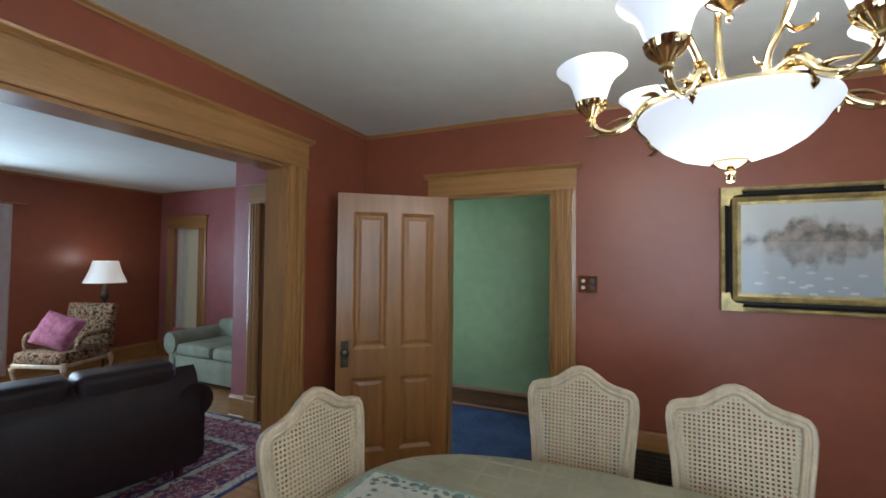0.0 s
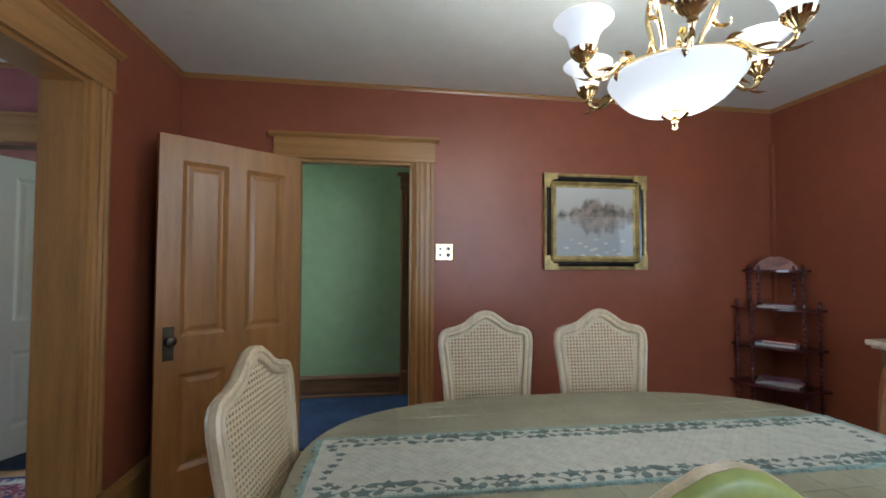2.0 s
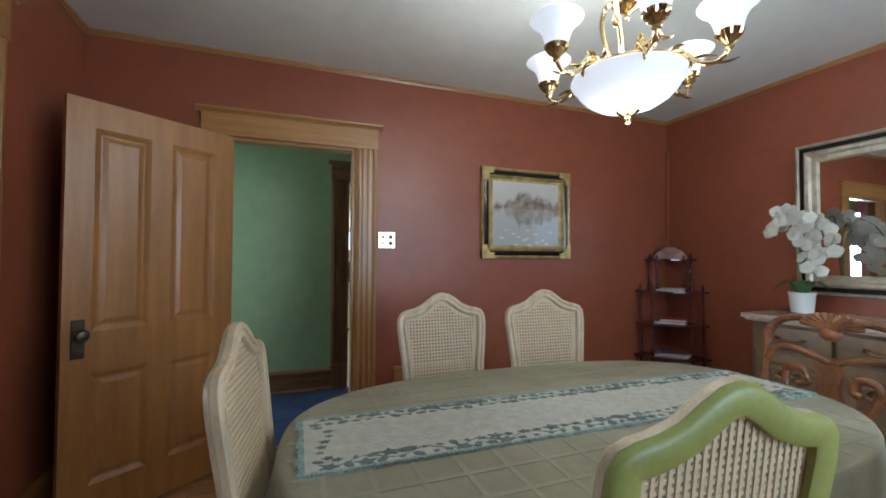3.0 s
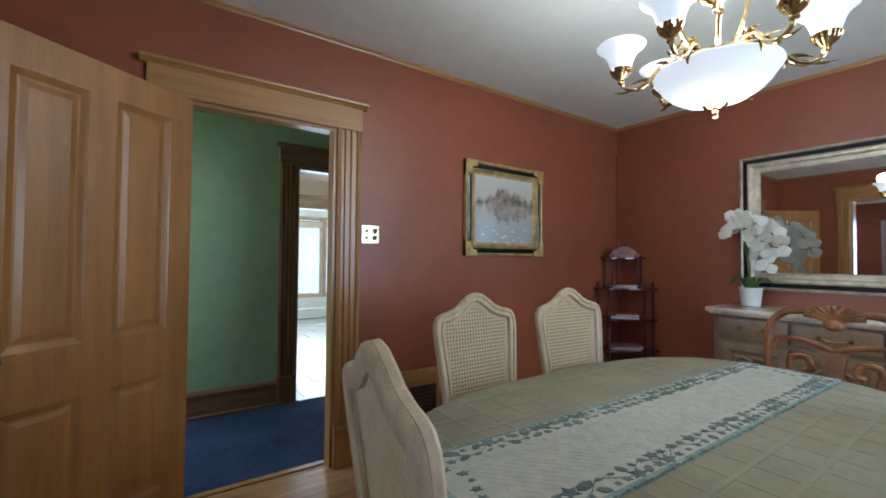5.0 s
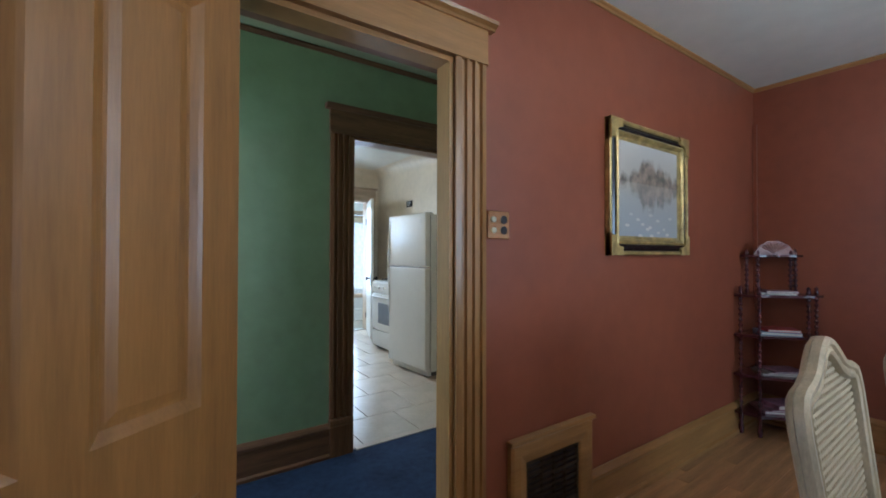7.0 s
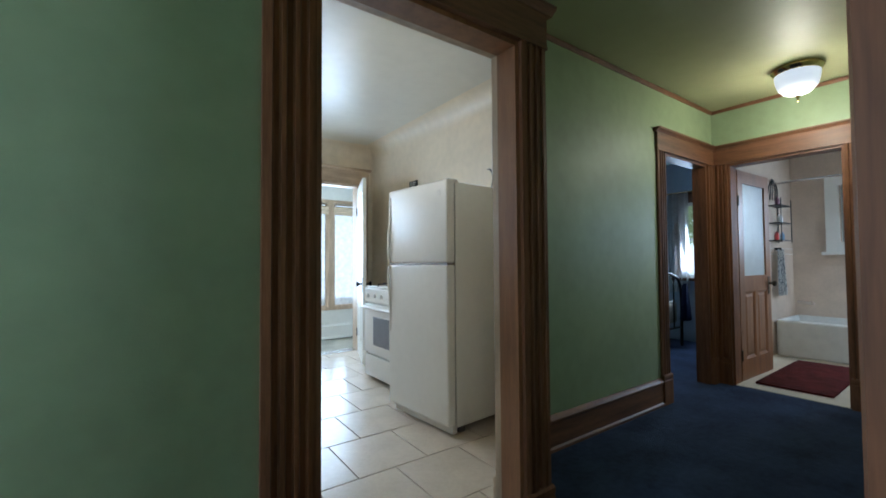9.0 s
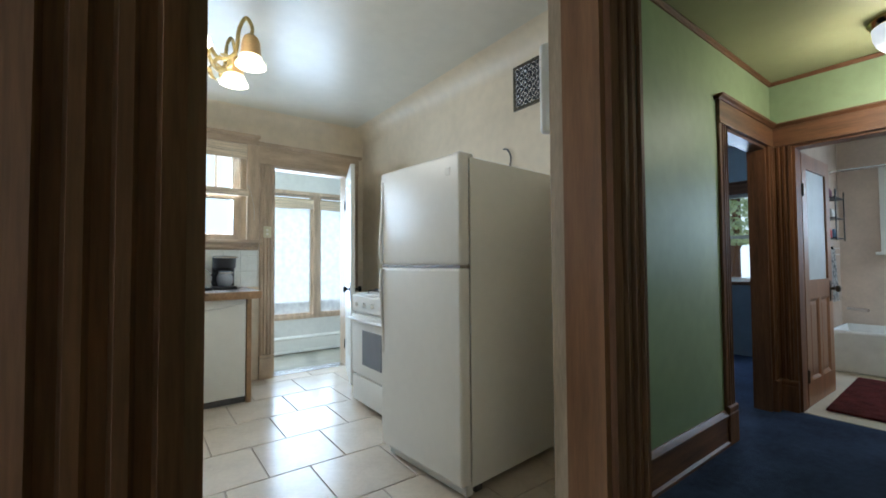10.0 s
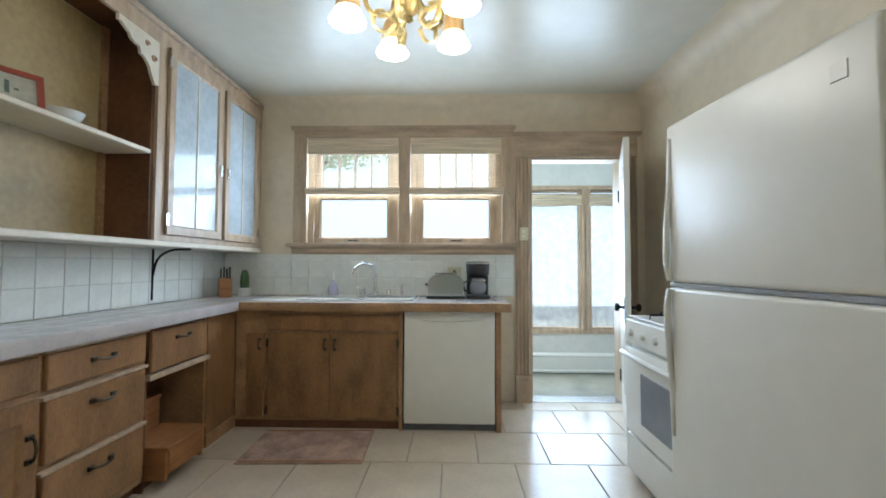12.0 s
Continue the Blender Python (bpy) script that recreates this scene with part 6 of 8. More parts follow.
bm = bmesh.new()
box(bm, -0.4, 0.39, -0.9, 0.93, 0, 0.425, bev=0.03, seg=3)
fs = [f for f in bm.faces if f.normal.z > 0.95 and f.calc_area() > 0.5]
r = bmesh.ops.inset_region(bm, faces=fs, thickness=0.07)
bmesh.ops.translate(bm, verts=list({v for f in fs for v in f.verts}), vec=(0, 0, -0.34))
part("shell", bm, CERAM, tub, smooth=True)
bm = bmesh.new()
tube(bm, [(0.3, 0.88, 0.6), (0.15, 0.7, 0.6)], 0.02, 8)
part("spout", bm, CHROME, tub, smooth=True)
rodt = thing("shower_rod", pose(0, 0, 0), "chrome shower curtain rod", "rod")
bm = bmesh.new()
tube(bm, [(5.46, 3.0, 2.08), (5.46, 4.90, 2.08)], 0.012, 10)
part("bar", bm, CHROME, rodt, smooth=True)
bmat = thing("bath_mat", pose(4.56, 4.35, 0.008, 0, 0, 1), "maroon tufted bath mat on the white floor", "bath mat")
part("pile", boxes((-0.68, 0.68, -0.27, 0.27, 0, 0.022), bev=0.009, seg=2), MATR, bmat, smooth=True)
ws = thing("wire_shelf", pose(5.50, 4.89, 1.36) @ Matrix.Diagonal((1.15, 1, 0.95, 1)), "black wire wall shelf with small bottles and boxes", "shelf")
for x in (-0.16, 0.16):
    bm = bmesh.new()
    tube(bm, [(x, 0, 0), (x, 0, 0.72)], 0.007, 6)
    part("upright", bm, IRON, ws, smooth=True)
    bm = bmesh.new()
    tube(bm, [(x, -0.13, 0.0), (x, -0.13, 0.55)], 0.006, 6)
    part("upright", bm, IRON, ws, smooth=True)
for k in range(3):
    bm = boxes((-0.165, 0.165, -0.135, 0, 0.02 + k * 0.22, 0.03 + k * 0.22))
    part("tray", bm, IRON, ws)
bm = bmesh.new()
for k in range(5):
    tube(bm, bez([(-0.16 + k * 0.08, 0, 0.55), (-0.12 + k * 0.06, -0.01, 0.72), (-0.02, -0.01, 0.82)], 5), 0.006, 6)
part("scroll_top", bm, IRON, ws, smooth=True)
for k, (x, c, nm) in enumerate(((-0.09, BKRED, "red"), (0.05, CERAM, "white"), (-0.04, BKPINK, "mauve"), (0.09, BKBLUE, "blue"), (0.0, CERAM, "white"))):
    jt = thing("bottle", pose(5.50 + x * 1.1, 4.83, 1.3895 + 0.209 * (k % 3)), nm + " toiletry bottle on the wire shelf", "bottle")
    bm = bmesh.new()
    lathe(bm, [(0.022, 0), (0.024, 0.01), (0.024, 0.07), (0.012, 0.085), (0.012, 0.1), (0.0, 0.1)], seg=12)
    part("body", bm, c, jt, smooth=True)
tw = thing("towel", pose(5.46, 4.87, 0), "grey patterned towel hanging on the bathroom wall", "towel")
bm = bmesh.new()
cols = []
for i in range(15):
    x = -0.02 + 0.022 * i
    cols.append([bm.verts.new((x * (0.75 + 0.25 * (1 - k / 6)), -0.02 - 0.014 * math.sin(i * 1.1) * (1 - k / 8) - 0.01, 0.72 + 0.56 * k / 6)) for k in range(7)])
for p, q in zip(cols, cols[1:]):
    for k in range(6):
        bm.faces.new((p[k], q[k], q[k + 1], p[k + 1]))
bmesh.ops.solidify(bm, geom=bm.faces[:], thickness=0.006)
part("cloth", bm, TOWEL, tw, smooth=True)
part("hook", boxes((0.08, 0.1, -0.04, 0.025, 1.27, 1.3), bev=0.003), IRON, tw)

# ---- kitchen windows ----
kt = thing("trim", Matrix(), "pale worn wood casing round the kitchen windows", "window casing", kind="structure")
Y = KN
for a, b in ((-1.39, -1.27), (-0.436, -0.328), (0.494, 0.61)):
    part("side_casing", boxes((a, b, Y - 0.024, Y, 1.40, 2.36), bev=0.003), PALEW, kt)
bm = bmesh.new()
extrude_profile(bm, [(0, 2.36), (0.026, 2.36), (0.026, 2.372), (0.022, 2.376), (0.022, 2.43), (0, 2.43)], -1.39, 0.60, face_map("x", Y, -1))
part("head_casing", bm, PALEH, kt)
bm = bmesh.new()
extrude_profile(bm, [(0, 2.43), (0.03, 2.43), (0.05, 2.443), (0.056, 2.458), (0, 2.458)], -1.412, 0.612, face_map("x", Y, -1))
part("cap", bm, PALEH, kt)
part("stool", boxes((-1.44, 0.63, Y - 0.075, Y + 0.02, 1.368, 1.40), bev=0.007, seg=2), PALEH, kt, smooth=True)
bm = bmesh.new()
extrude_profile(bm, [(0, 1.30), (0.02, 1.30), (0.026, 1.32), (0.02, 1.345), (0.034, 1.368), (0, 1.368)], -1.40, 0.60, face_map("x", Y, -1))
part("apron", bm, PALEH, kt)
for w0, w1 in (KWIN1[:2], KWIN2[:2]):
    wd = thing("window_kitchen", Matrix(), "double-hung pale wood sash window with a four-light upper sash", "window", kind="structure")
    for a, b in ((w0, w0 + 0.055), (w1 - 0.055, w1)):
        part("frame_side", boxes((a, b, Y + 0.02, Y + 0.12, 1.40, 2.36)), PALEW, wd)
    part("frame_head", boxes((w0 + 0.055, w1 - 0.055, Y + 0.02, Y + 0.12, 2.31, 2.36)), PALEW, wd)
    a, b = w0 + 0.055, w1 - 0.055
    bm = bmesh.new()
    mitred(bm, a, b, 1.40, 1.86, [(0, Y + 0.03), (0.05, Y + 0.03), (0.06, Y + 0.045), (0.06, Y + 0.065), (0, Y + 0.065)])
    sa = part("lower_sash", bm, PALEW, wd)
    part("sash_lift", boxes(((a + b) / 2 - 0.05, (a + b) / 2 + 0.05, Y + 0.012, Y + 0.03, 1.42, 1.435), bev=0.003), BRONZE, sa)
    part("pane", boxes((a + 0.05, b - 0.05, Y + 0.046, Y + 0.05, 1.45, 1.81)), GLASS, sa).visible_shadow = False
    bm = bmesh.new()
    mitred(bm, a, b, 1.83, 2.31, [(0, Y + 0.07), (0.05, Y + 0.07), (0.06, Y + 0.085), (0.06, Y + 0.105), (0, Y + 0.105)])
    ua = part("upper_sash", bm, PALEW, wd)
    for k in range(1, 4):
        x = a + 0.06 + (b - a - 0.12) * k / 4
        part("muntin", boxes((x - 0.009, x + 0.009, Y + 0.075, Y + 0.1, 1.89, 2.25)), PALEW, ua)
    part("pane", boxes((a + 0.05, b - 0.05, Y + 0.086, Y + 0.09, 1.88, 2.26)), GLASS, ua).visible_shadow = False
    sh = thing("roman_shade", Matrix(), "half-raised bamboo roman shade in the kitchen window", "window shade", "kitchen window shades")
    part("valance", boxes((w0 + 0.004, w1 - 0.004, Y - 0.022, Y - 0.012, 2.205, 2.355)), BAMBOO, sh)
    bm = bmesh.new()
    z = 1.90
    while z < 2.205:
        box(bm, w0 + 0.008, w1 - 0.008, Y - 0.015, Y - 0.0125, z, z + 0.0022)
        z += 0.0095
    tagged(part("reed_weave", bm, BAMBOO, sh, "thin spaced bamboo reeds"), kind="stuff")
    bm = bmesh.new()
    for k in range(5):
        tube(bm, [(w0 - 0.012, Y - 0.03 - 0.006 * (k % 2), 1.846 + k * 0.011), (w1 + 0.012, Y - 0.03 - 0.006 * (k % 2), 1.846 + k * 0.011)], 0.013, 6)
    part("stacked_folds", bm, BAMBOO, sh, "gathered lower folds", True)
    for x in (w0 + 0.14, w1 - 0.14):
        bm = bmesh.new()
        tube(bm, [(x, Y - 0.024, 1.88), (x, Y - 0.024, 2.34)], 0.0015, 4)
        part("lift_cord", bm, SHEER, sh)
    if w0 > -1:
        bm = bmesh.new()
        tube(bm, bez([(w1 + 0.01, Y - 0.03, 1.95), (w1 + 0.06, Y - 0.03, 1.75), (w1 + 0.065, Y - 0.03, 1.6)], 6), 0.002, 4)
        part("pull_cord", bm, SHEER, sh)

# porch beyond the kitchen door
PORCHW = mat("pale_porch_paint", (0.74, 0.73, 0.68), 0.5, vary=0.05, scale=2)
slab("floor_porch", 0.56, 3.0, 8.40, 9.5, -0.12, -0.008, PORCHF, "worn grey-green porch floor", "floor")
PW1, PW2 = (0.66, 1.52, 0.48, 2.06), (1.61, 2.6, 0.48, 2.06)
wall("wall_porch_north", 0.56, 3.0, 9.3, 9.42, -0.1, 2.5, PORCHW, [PW1, PW2], label="pale painted porch wall with tall windows")
wall("wall_porch_west", 0.56, 0.63, 8.40, 9.3, -0.1, 2.5, PORCHW, axis="y", label="pale painted porch wall")
wall("wall_porch_east", 2.9, 3.0, 8.40, 9.3, -0.1, 2.5, PORCHW, axis="y", label="pale painted porch wall")
slab("ceiling_porch", 0.56, 3.0, 8.40, 9.42, 2.5, 2.6, CEIL, "white painted porch ceiling", "ceiling")
baseboard("x", 9.3, -1, [(0.1, 2.9)], WHITE, "white painted baseboard")
slab("threshold_strip", 0.765, 1.54, 8.25, 8.42, -0.02, 0.006, STEEL, "metal door threshold", "threshold")
PORCHWIN = []
for a, b, z0, z1 in (PW1, PW2):
    wd = thing("window_porch", Matrix(), "tall white porch window with a raised bamboo shade", "window", kind="structure")
    bm = bmesh.new()
    mitred(bm, a - 0.05, b + 0.05, z0 - 0.05, z1 + 0.06, [(0, 9.3), (0, 9.285), (0.05, 9.285), (0.055, 9.36), (0.075, 9.36), (0.075, 9.3)])
    part("frame", bm, PALEW, wd)
    part("pane", boxes((a, b, 9.35, 9.354, z0, z1)), GLASS, wd).visible_shadow = False
    PORCHWIN.append((a, b, z0, z1))
    sh = thing("roman_shade", Matrix(), "raised bamboo roman shade in the porch window", "window shade", "porch window shades")
    bm = bmesh.new()
    for k in range(6):
        tube(bm, bez([(a, 9.27 - 0.006 * (k % 2), 1.90 + k * 0.02), ((a + b) / 2, 9.265, 1.885 + k * 0.022), (b, 9.27, 1.90 + k * 0.02)], 5), 0.011, 6)
    part("stacked_folds", bm, BAMBOO, sh, smooth=True)
for a, b, z0, z1 in PORCHWIN:
    curtain("curtain", pose(a + 0.01, 9.325, 0), b - a - 0.02, z0 + 0.01, z1 - 0.05, NET, "white sheer curtain across the porch window", 7, 0.004)
d2 = Vector((1.235 - 1.535, 7.40 - 8.235))
panel_door("kitchen_door", pose(1.535, 8.235, 0, 0, 0, math.degrees(math.atan2(d2.y, d2.x))), 0.80, 2.12, WHITE, "white painted kitchen door standing open", 0.74, plate_mat=IRON)

# ---- kitchen cabinets ----
CZ = 0.93
nb = thing("sink_cabinet", Matrix(), "worn brown plywood sink cabinet with two doors", "cabinet")
part("carcass", boxes((-1.56, -0.31, 7.610, 8.245, 0.06, 0.87)), CABF, nb)
# recess shade under the doors is in the kick's dark colour
part("toe_kick", boxes((-1.56, -0.31, 7.620, 8.2, 0.0, 0.06)), CABDARK, nb)
part("false_front", boxes((-1.32, -0.335, 7.592, 7.610, 0.72, 0.835), bev=0.003), CABW, nb)
for a, b, hx in ((-1.315, -0.85, -0.885), (-0.842, -0.345, -0.81), (-1.47, -1.34, -1.37)):
    dr = part("door", boxes((a, b, 7.590, 7.610, 0.085, 0.70), bev=0.004), CABW, nb)
    pull(dr, (hx, 7.588, 0.62), 0.07, BRONZE, "z", (0, -1, 0), 0, 0.005)
    if b - a > 0.3:
        for z in (0.14, 0.63):
            part("hinge", boxes(((a if hx > (a + b) / 2 else b) - 0.008, (a if hx > (a + b) / 2 else b) + 0.008, 7.582, 7.592, z - 0.03, z + 0.03)), BRONZE, dr)
part("post", boxes((-0.335, -0.31, 7.585, 7.620, 0.0, 0.87)), CABF, nb)
dw = thing("dishwasher", Matrix(), "white built-in dishwasher with a bowed handle line", "dishwasher")
part("tub", boxes((-0.30, 0.368, 7.610, 8.24, 0.0, 0.87)), GREY, dw)
part("door_panel", boxes((-0.298, 0.366, 7.580, 7.610, 0.055, 0.868), bev=0.006, seg=2), WHITE, dw, smooth=True)
bm = bmesh.new()
tube(bm, bez([(-0.27, 7.577, 0.83), (-0.1, 7.575, 0.80), (0.15, 7.575, 0.80), (0.33, 7.577, 0.83)], 8), 0.006, 6)
part("handle_groove", bm, HANDLEW, dw, smooth=True)
part("kick_plate", boxes((-0.298, 0.366, 7.600, 7.610, 0.008, 0.048)), GREY, dw)
ep = thing("cabinet_end_panel", Matrix(), "brown wooden end panel beside the dishwasher", "cabinet panel")
part("panel", boxes((0.372, 0.410, 7.575, 8.245, 0.0, 0.87), bev=0.003), CABF, ep)

wb = thing("drawer_cabinet", Matrix(), "worn brown drawer cabinet with dark pulls", "cabinet")
part("carcass", boxes((-2.015, -1.575, 4.75, 6.715, 0.06, 0.87)), CABF, wb)
part("toe_kick", boxes((-2.0, -1.62, 4.75, 6.715, 0, 0.06)), CABDARK, wb)
for z0, z1 in ((0.70, 0.845), (0.405, 0.66), (0.10, 0.365)):
    dr = part("drawer", boxes((-1.575, -1.553, 6.165, 6.695, z0, z1), bev=0.004), CABW, wb)
    pull(dr, (-1.552, 6.43, z1 - 0.065), 0.11, BRONZE, "y", (1, 0, 0), 0.005, 0.006)
    part("drawer_rail", boxes((-1.575, -1.548, 6.15, 6.71, z1 + 0.004, z1 + 0.018)), PALEW, wb)
for y0 in (5.68, 5.2, 4.78):
    bm = bmesh.new()
    panelled(bm, y0, y0 + 0.455, 0.09, 0.68, 0, 0.022, [(y0 + 0.06, y0 + 0.395, 0.16, 0.61)], cut=0.008, mould=0.015, raised=False)
    bmesh.ops.transform(bm, verts=bm.verts, matrix=Matrix.Translation((-1.575, 0, 0)) @ Matrix(((0, 1, 0, 0), (1, 0, 0, 0), (0, 0, 1, 0), (0, 0, 0, 1))))
    dr = part("door", bm, CABW, wb)
    pull(dr, (-1.55, y0 + 0.42, 0.5), 0.09, BRONZE, "z", (1, 0, 0), 0, 0.006)
    part("drawer", boxes((-1.575, -1.553, y0, y0 + 0.455, 0.71, 0.845), bev=0.004), CABW, wb)
nc = thing("niche_cabinet", Matrix(), "worn cabinet with one drawer over an open niche", "cabinet")
part("drawer_box", boxes((-2.0, -1.575, 6.735, 7.24, 0.60, 0.86)), CABDARK, nc)
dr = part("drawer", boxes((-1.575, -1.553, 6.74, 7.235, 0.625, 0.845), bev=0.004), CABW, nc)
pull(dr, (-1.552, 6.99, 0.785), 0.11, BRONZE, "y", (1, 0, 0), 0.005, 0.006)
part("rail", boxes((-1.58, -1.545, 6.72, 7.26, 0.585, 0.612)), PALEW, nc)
# niche boards coloured dark for the shade inside
part("niche_back", boxes((-2.015, -2.0, 6.72, 7.66, 0, 0.87)), CABDARK, nc)
part("niche_side", boxes((-2.0, -1.575, 6.717, 6.733, 0, 0.6)), CABDARK, nc)
part("niche_floor", boxes((-2.0, -1.60, 6.733, 7.24, 0, 0.045)), CABDARK, nc)
part("side_panel", boxes((-2.0, -1.575, 7.24, 7.262, 0.0, 0.87)), CABF, nc)
part("corner_panel", boxes((-1.597, -1.565, 7.262, 7.60, 0.09, 0.87)), CABW, nc)
part("corner_kick", boxes((-1.597, -1.56, 7.262, 7.61, 0, 0.085)), CABF, nc)
st = thing("step_stool", pose(-1.72, 6.90, 0.045), "reddish pine step stool standing in the cabinet niche", "stool")
part("lower_step", boxes((-0.02, 0.26, -0.15, 0.2, 0.16, 0.18), bev=0.003), BOXW, st)
part("upper_step", boxes((-0.26, -0.03, -0.15, 0.2, 0.34, 0.36), bev=0.003), BOXW, st)
for y in (-0.14, 0.17):
    part("side", boxes((-0.255, -0.035, y, y + 0.018, 0, 0.34)), BOXW, st)
    part("side", boxes((-0.03, 0.24, y, y + 0.018, 0, 0.16)), BOXW, st)
part("riser", boxes((-0.045, -0.03, -0.122, 0.17, 0.16, 0.34)), BOXW, st)
part("front_board", boxes((0.235, 0.25, -0.122, 0.17, 0.03, 0.16)), BOXW, st)

ct = thing("countertop", Matrix(), "L-shaped grey tiled countertop with wood edging", "countertop")
part("west_bed", boxes((-2.018, -1.53, 4.70, 8.246, 0.872, CZ - 0.006)), TGROUT, ct)
part("north_bed", boxes((-1.53, 0.47, 7.56, 8.246, 0.872, CZ - 0.006)), TGROUT, ct)
part("west_edge", boxes((-1.53, -1.508, 4.70, 7.56, 0.868, CZ + 0.001), bev=0.006, seg=2), CTILE, ct, "grey tile edge", True)
part("north_edge", boxes((-1.508, 0.482, 7.538, 7.56, 0.868, CZ + 0.001), bev=0.005, seg=2), CABF, ct, "worn wood edge", True)
part("east_edge", boxes((0.47, 0.482, 7.56, 8.246, 0.868, CZ + 0.001)), STEEL, ct, "metal edge strip")

sk = thing("kitchen_sink", pose(-0.70, 7.93, CZ), "white drop-in double kitchen sink", "sink")
bm = bmesh.new()
box(bm, -0.45, 0.45, -0.235, 0.215, -0.02, 0.014, bev=0.006, seg=2)
bm.faces.ensure_lookup_table()
fs = [f for f in bm.faces if f.normal.z > 0.95 and f.calc_area() > 0.2]
bmesh.ops.inset_region(bm, faces=fs, thickness=0.035)
bmesh.ops.translate(bm, verts=list({v for f in fs for v in f.verts}), vec=(0, 0, -0.03))
part("basin", bm, CERAM, sk, "white enamelled basin", True)
part("divider", boxes((-0.02, 0.02, -0.19, 0.17, -0.02, 0.008), bev=0.004), CERAM, sk)
fc = thing("kitchen_faucet", pose(-0.61, 8.12, CZ + 0.014), "chrome gooseneck kitchen faucet with two lever handles", "faucet")
bm = bmesh.new()
lathe(bm, [(0.028, 0), (0.028, 0.012), (0.016, 0.03), (0.013, 0.08), (0.0, 0.08)], seg=16)
tube(bm, bez([(0, 0, 0.06), (0, 0, 0.19), (-0.03, -0.03, 0.255), (-0.1, -0.09, 0.27), (-0.16, -0.14, 0.225), (-0.175, -0.155, 0.18)], 8), 0.011, 10)
part("spout", bm, CHROME, fc, smooth=True)
part("deck_plate", boxes((-0.14, 0.14, -0.025, 0.025, 0, 0.008), bev=0.003), CHROME, fc)
for x in (-0.11, 0.11):
    bm = bmesh.new()
    lathe(bm, [(0.02, 0.006), (0.018, 0.03), (0.014, 0.05), (0.016, 0.06), (0.0, 0.065)], (x, 0, 0), 14)
    tube(bm, [(x, 0, 0.058), (x + math.copysign(0.06, x), -0.01, 0.068)], 0.006, 6)
    part("lever", bm, CHROME, fc, smooth=True)
bm = bmesh.new()
lathe(bm, [(0.014, 0), (0.014, 0.03), (0.011, 0.035), (0.012, 0.1), (0.0, 0.11)], (0.22, 0, 0), 12)
part("sprayer", bm, CHROME, fc, smooth=True)
sp = thing("soap_bottle", pose(-0.98, 8.10, CZ + 0.014), "pale lilac glass soap bottle with a white stopper", "bottle")
bm = bmesh.new()
lathe(bm, [(0.04, 0), (0.045, 0.02), (0.043, 0.06), (0.03, 0.09), (0.014, 0.11), (0.013, 0.13), (0.0, 0.13)], seg=20)
part("body", bm, mat("lilac_glass", (0.55, 0.52, 0.66), 0.12, vary=0.03), sp, smooth=True)
bm = bmesh.new()
lathe(bm, [(0.015, 0.13), (0.012, 0.15), (0.007, 0.16), (0.006, 0.2), (0.0, 0.2)], seg=12)
part("pump", bm, HANDLEW, sp, smooth=True)
to = thing("toaster", pose(0.0, 8.0, CZ) @ Matrix.Diagonal((1.17, 1.1, 1.17, 1)), "chrome two-slice toaster with black base", "toaster")
bm = bmesh.new()
plate(bm, [(-0.125, 0.02)] + [(0.125 * math.cos(math.pi * (1 - k / 14)) * (1.0), 0.09 + 0.085 * math.sin(math.pi * k / 14) ** 0.6) for k in range(15)] + [(0.125, 0.02)], -0.085, 0.085)
part("shell", bm, STEEL, to, "brushed chrome shell", True)
part("base", boxes((-0.135, 0.135, -0.09, 0.09, 0, 0.022), bev=0.005), BLACK, to)
for y in (-0.035, 0.035):
    part("slot", boxes((-0.08, 0.08, y - 0.012, y + 0.012, 0.1755, 0.179)), BLACK, to)
part("lever", boxes((-0.15, -0.12, -0.015, 0.015, 0.09, 0.105), bev=0.003), BLACK, to)
cm = thing("coffee_maker", pose(0.265, 8.02, CZ), "black drip coffee maker with a glass carafe", "coffee maker")
part("base", boxes((-0.095, 0.095, -0.1, 0.1, 0, 0.03), bev=0.008, seg=2), BLACK, cm, smooth=True)
part("column", boxes((-0.09, 0.09, 0.03, 0.1, 0.03, 0.27), bev=0.008, seg=2), BLACK, cm, smooth=True)
bm = bmesh.new()
lathe(bm, [(0.075, 0.18), (0.095, 0.2), (0.1, 0.29), (0.092, 0.305), (0.0, 0.31)], seg=24)
part("filter_head", bm, BLACK, cm, smooth=True)
part("chrome_band", boxes((-0.098, 0.098, -0.103, -0.09, 0.285, 0.3), bev=0.003), CHROME, cm)
bm = bmesh.new()
lathe(bm, [(0.05, 0.032), (0.068, 0.06), (0.07, 0.11), (0.055, 0.145), (0.05, 0.165), (0.054, 0.17), (0.05, 0.17), (0.045, 0.14), (0.064, 0.1), (0.062, 0.06), (0.04, 0.04)], (0, -0.03, 0), 24)
ca = part("carafe", bm, SMOKE, cm, "dark glass carafe", True)
part("carafe_band", boxes((-0.06, 0.06, -0.09, 0.03, 0.148, 0.158), bev=0.01), CHROME, ca)
bm = bmesh.new()
tube(bm, bez([(-0.06, -0.05, 0.15), (-0.12, -0.07, 0.13), (-0.11, -0.07, 0.07), (-0.068, -0.05, 0.06)], 5), 0.008, 6)
part("handle", bm, BLACK, ca, smooth=True)


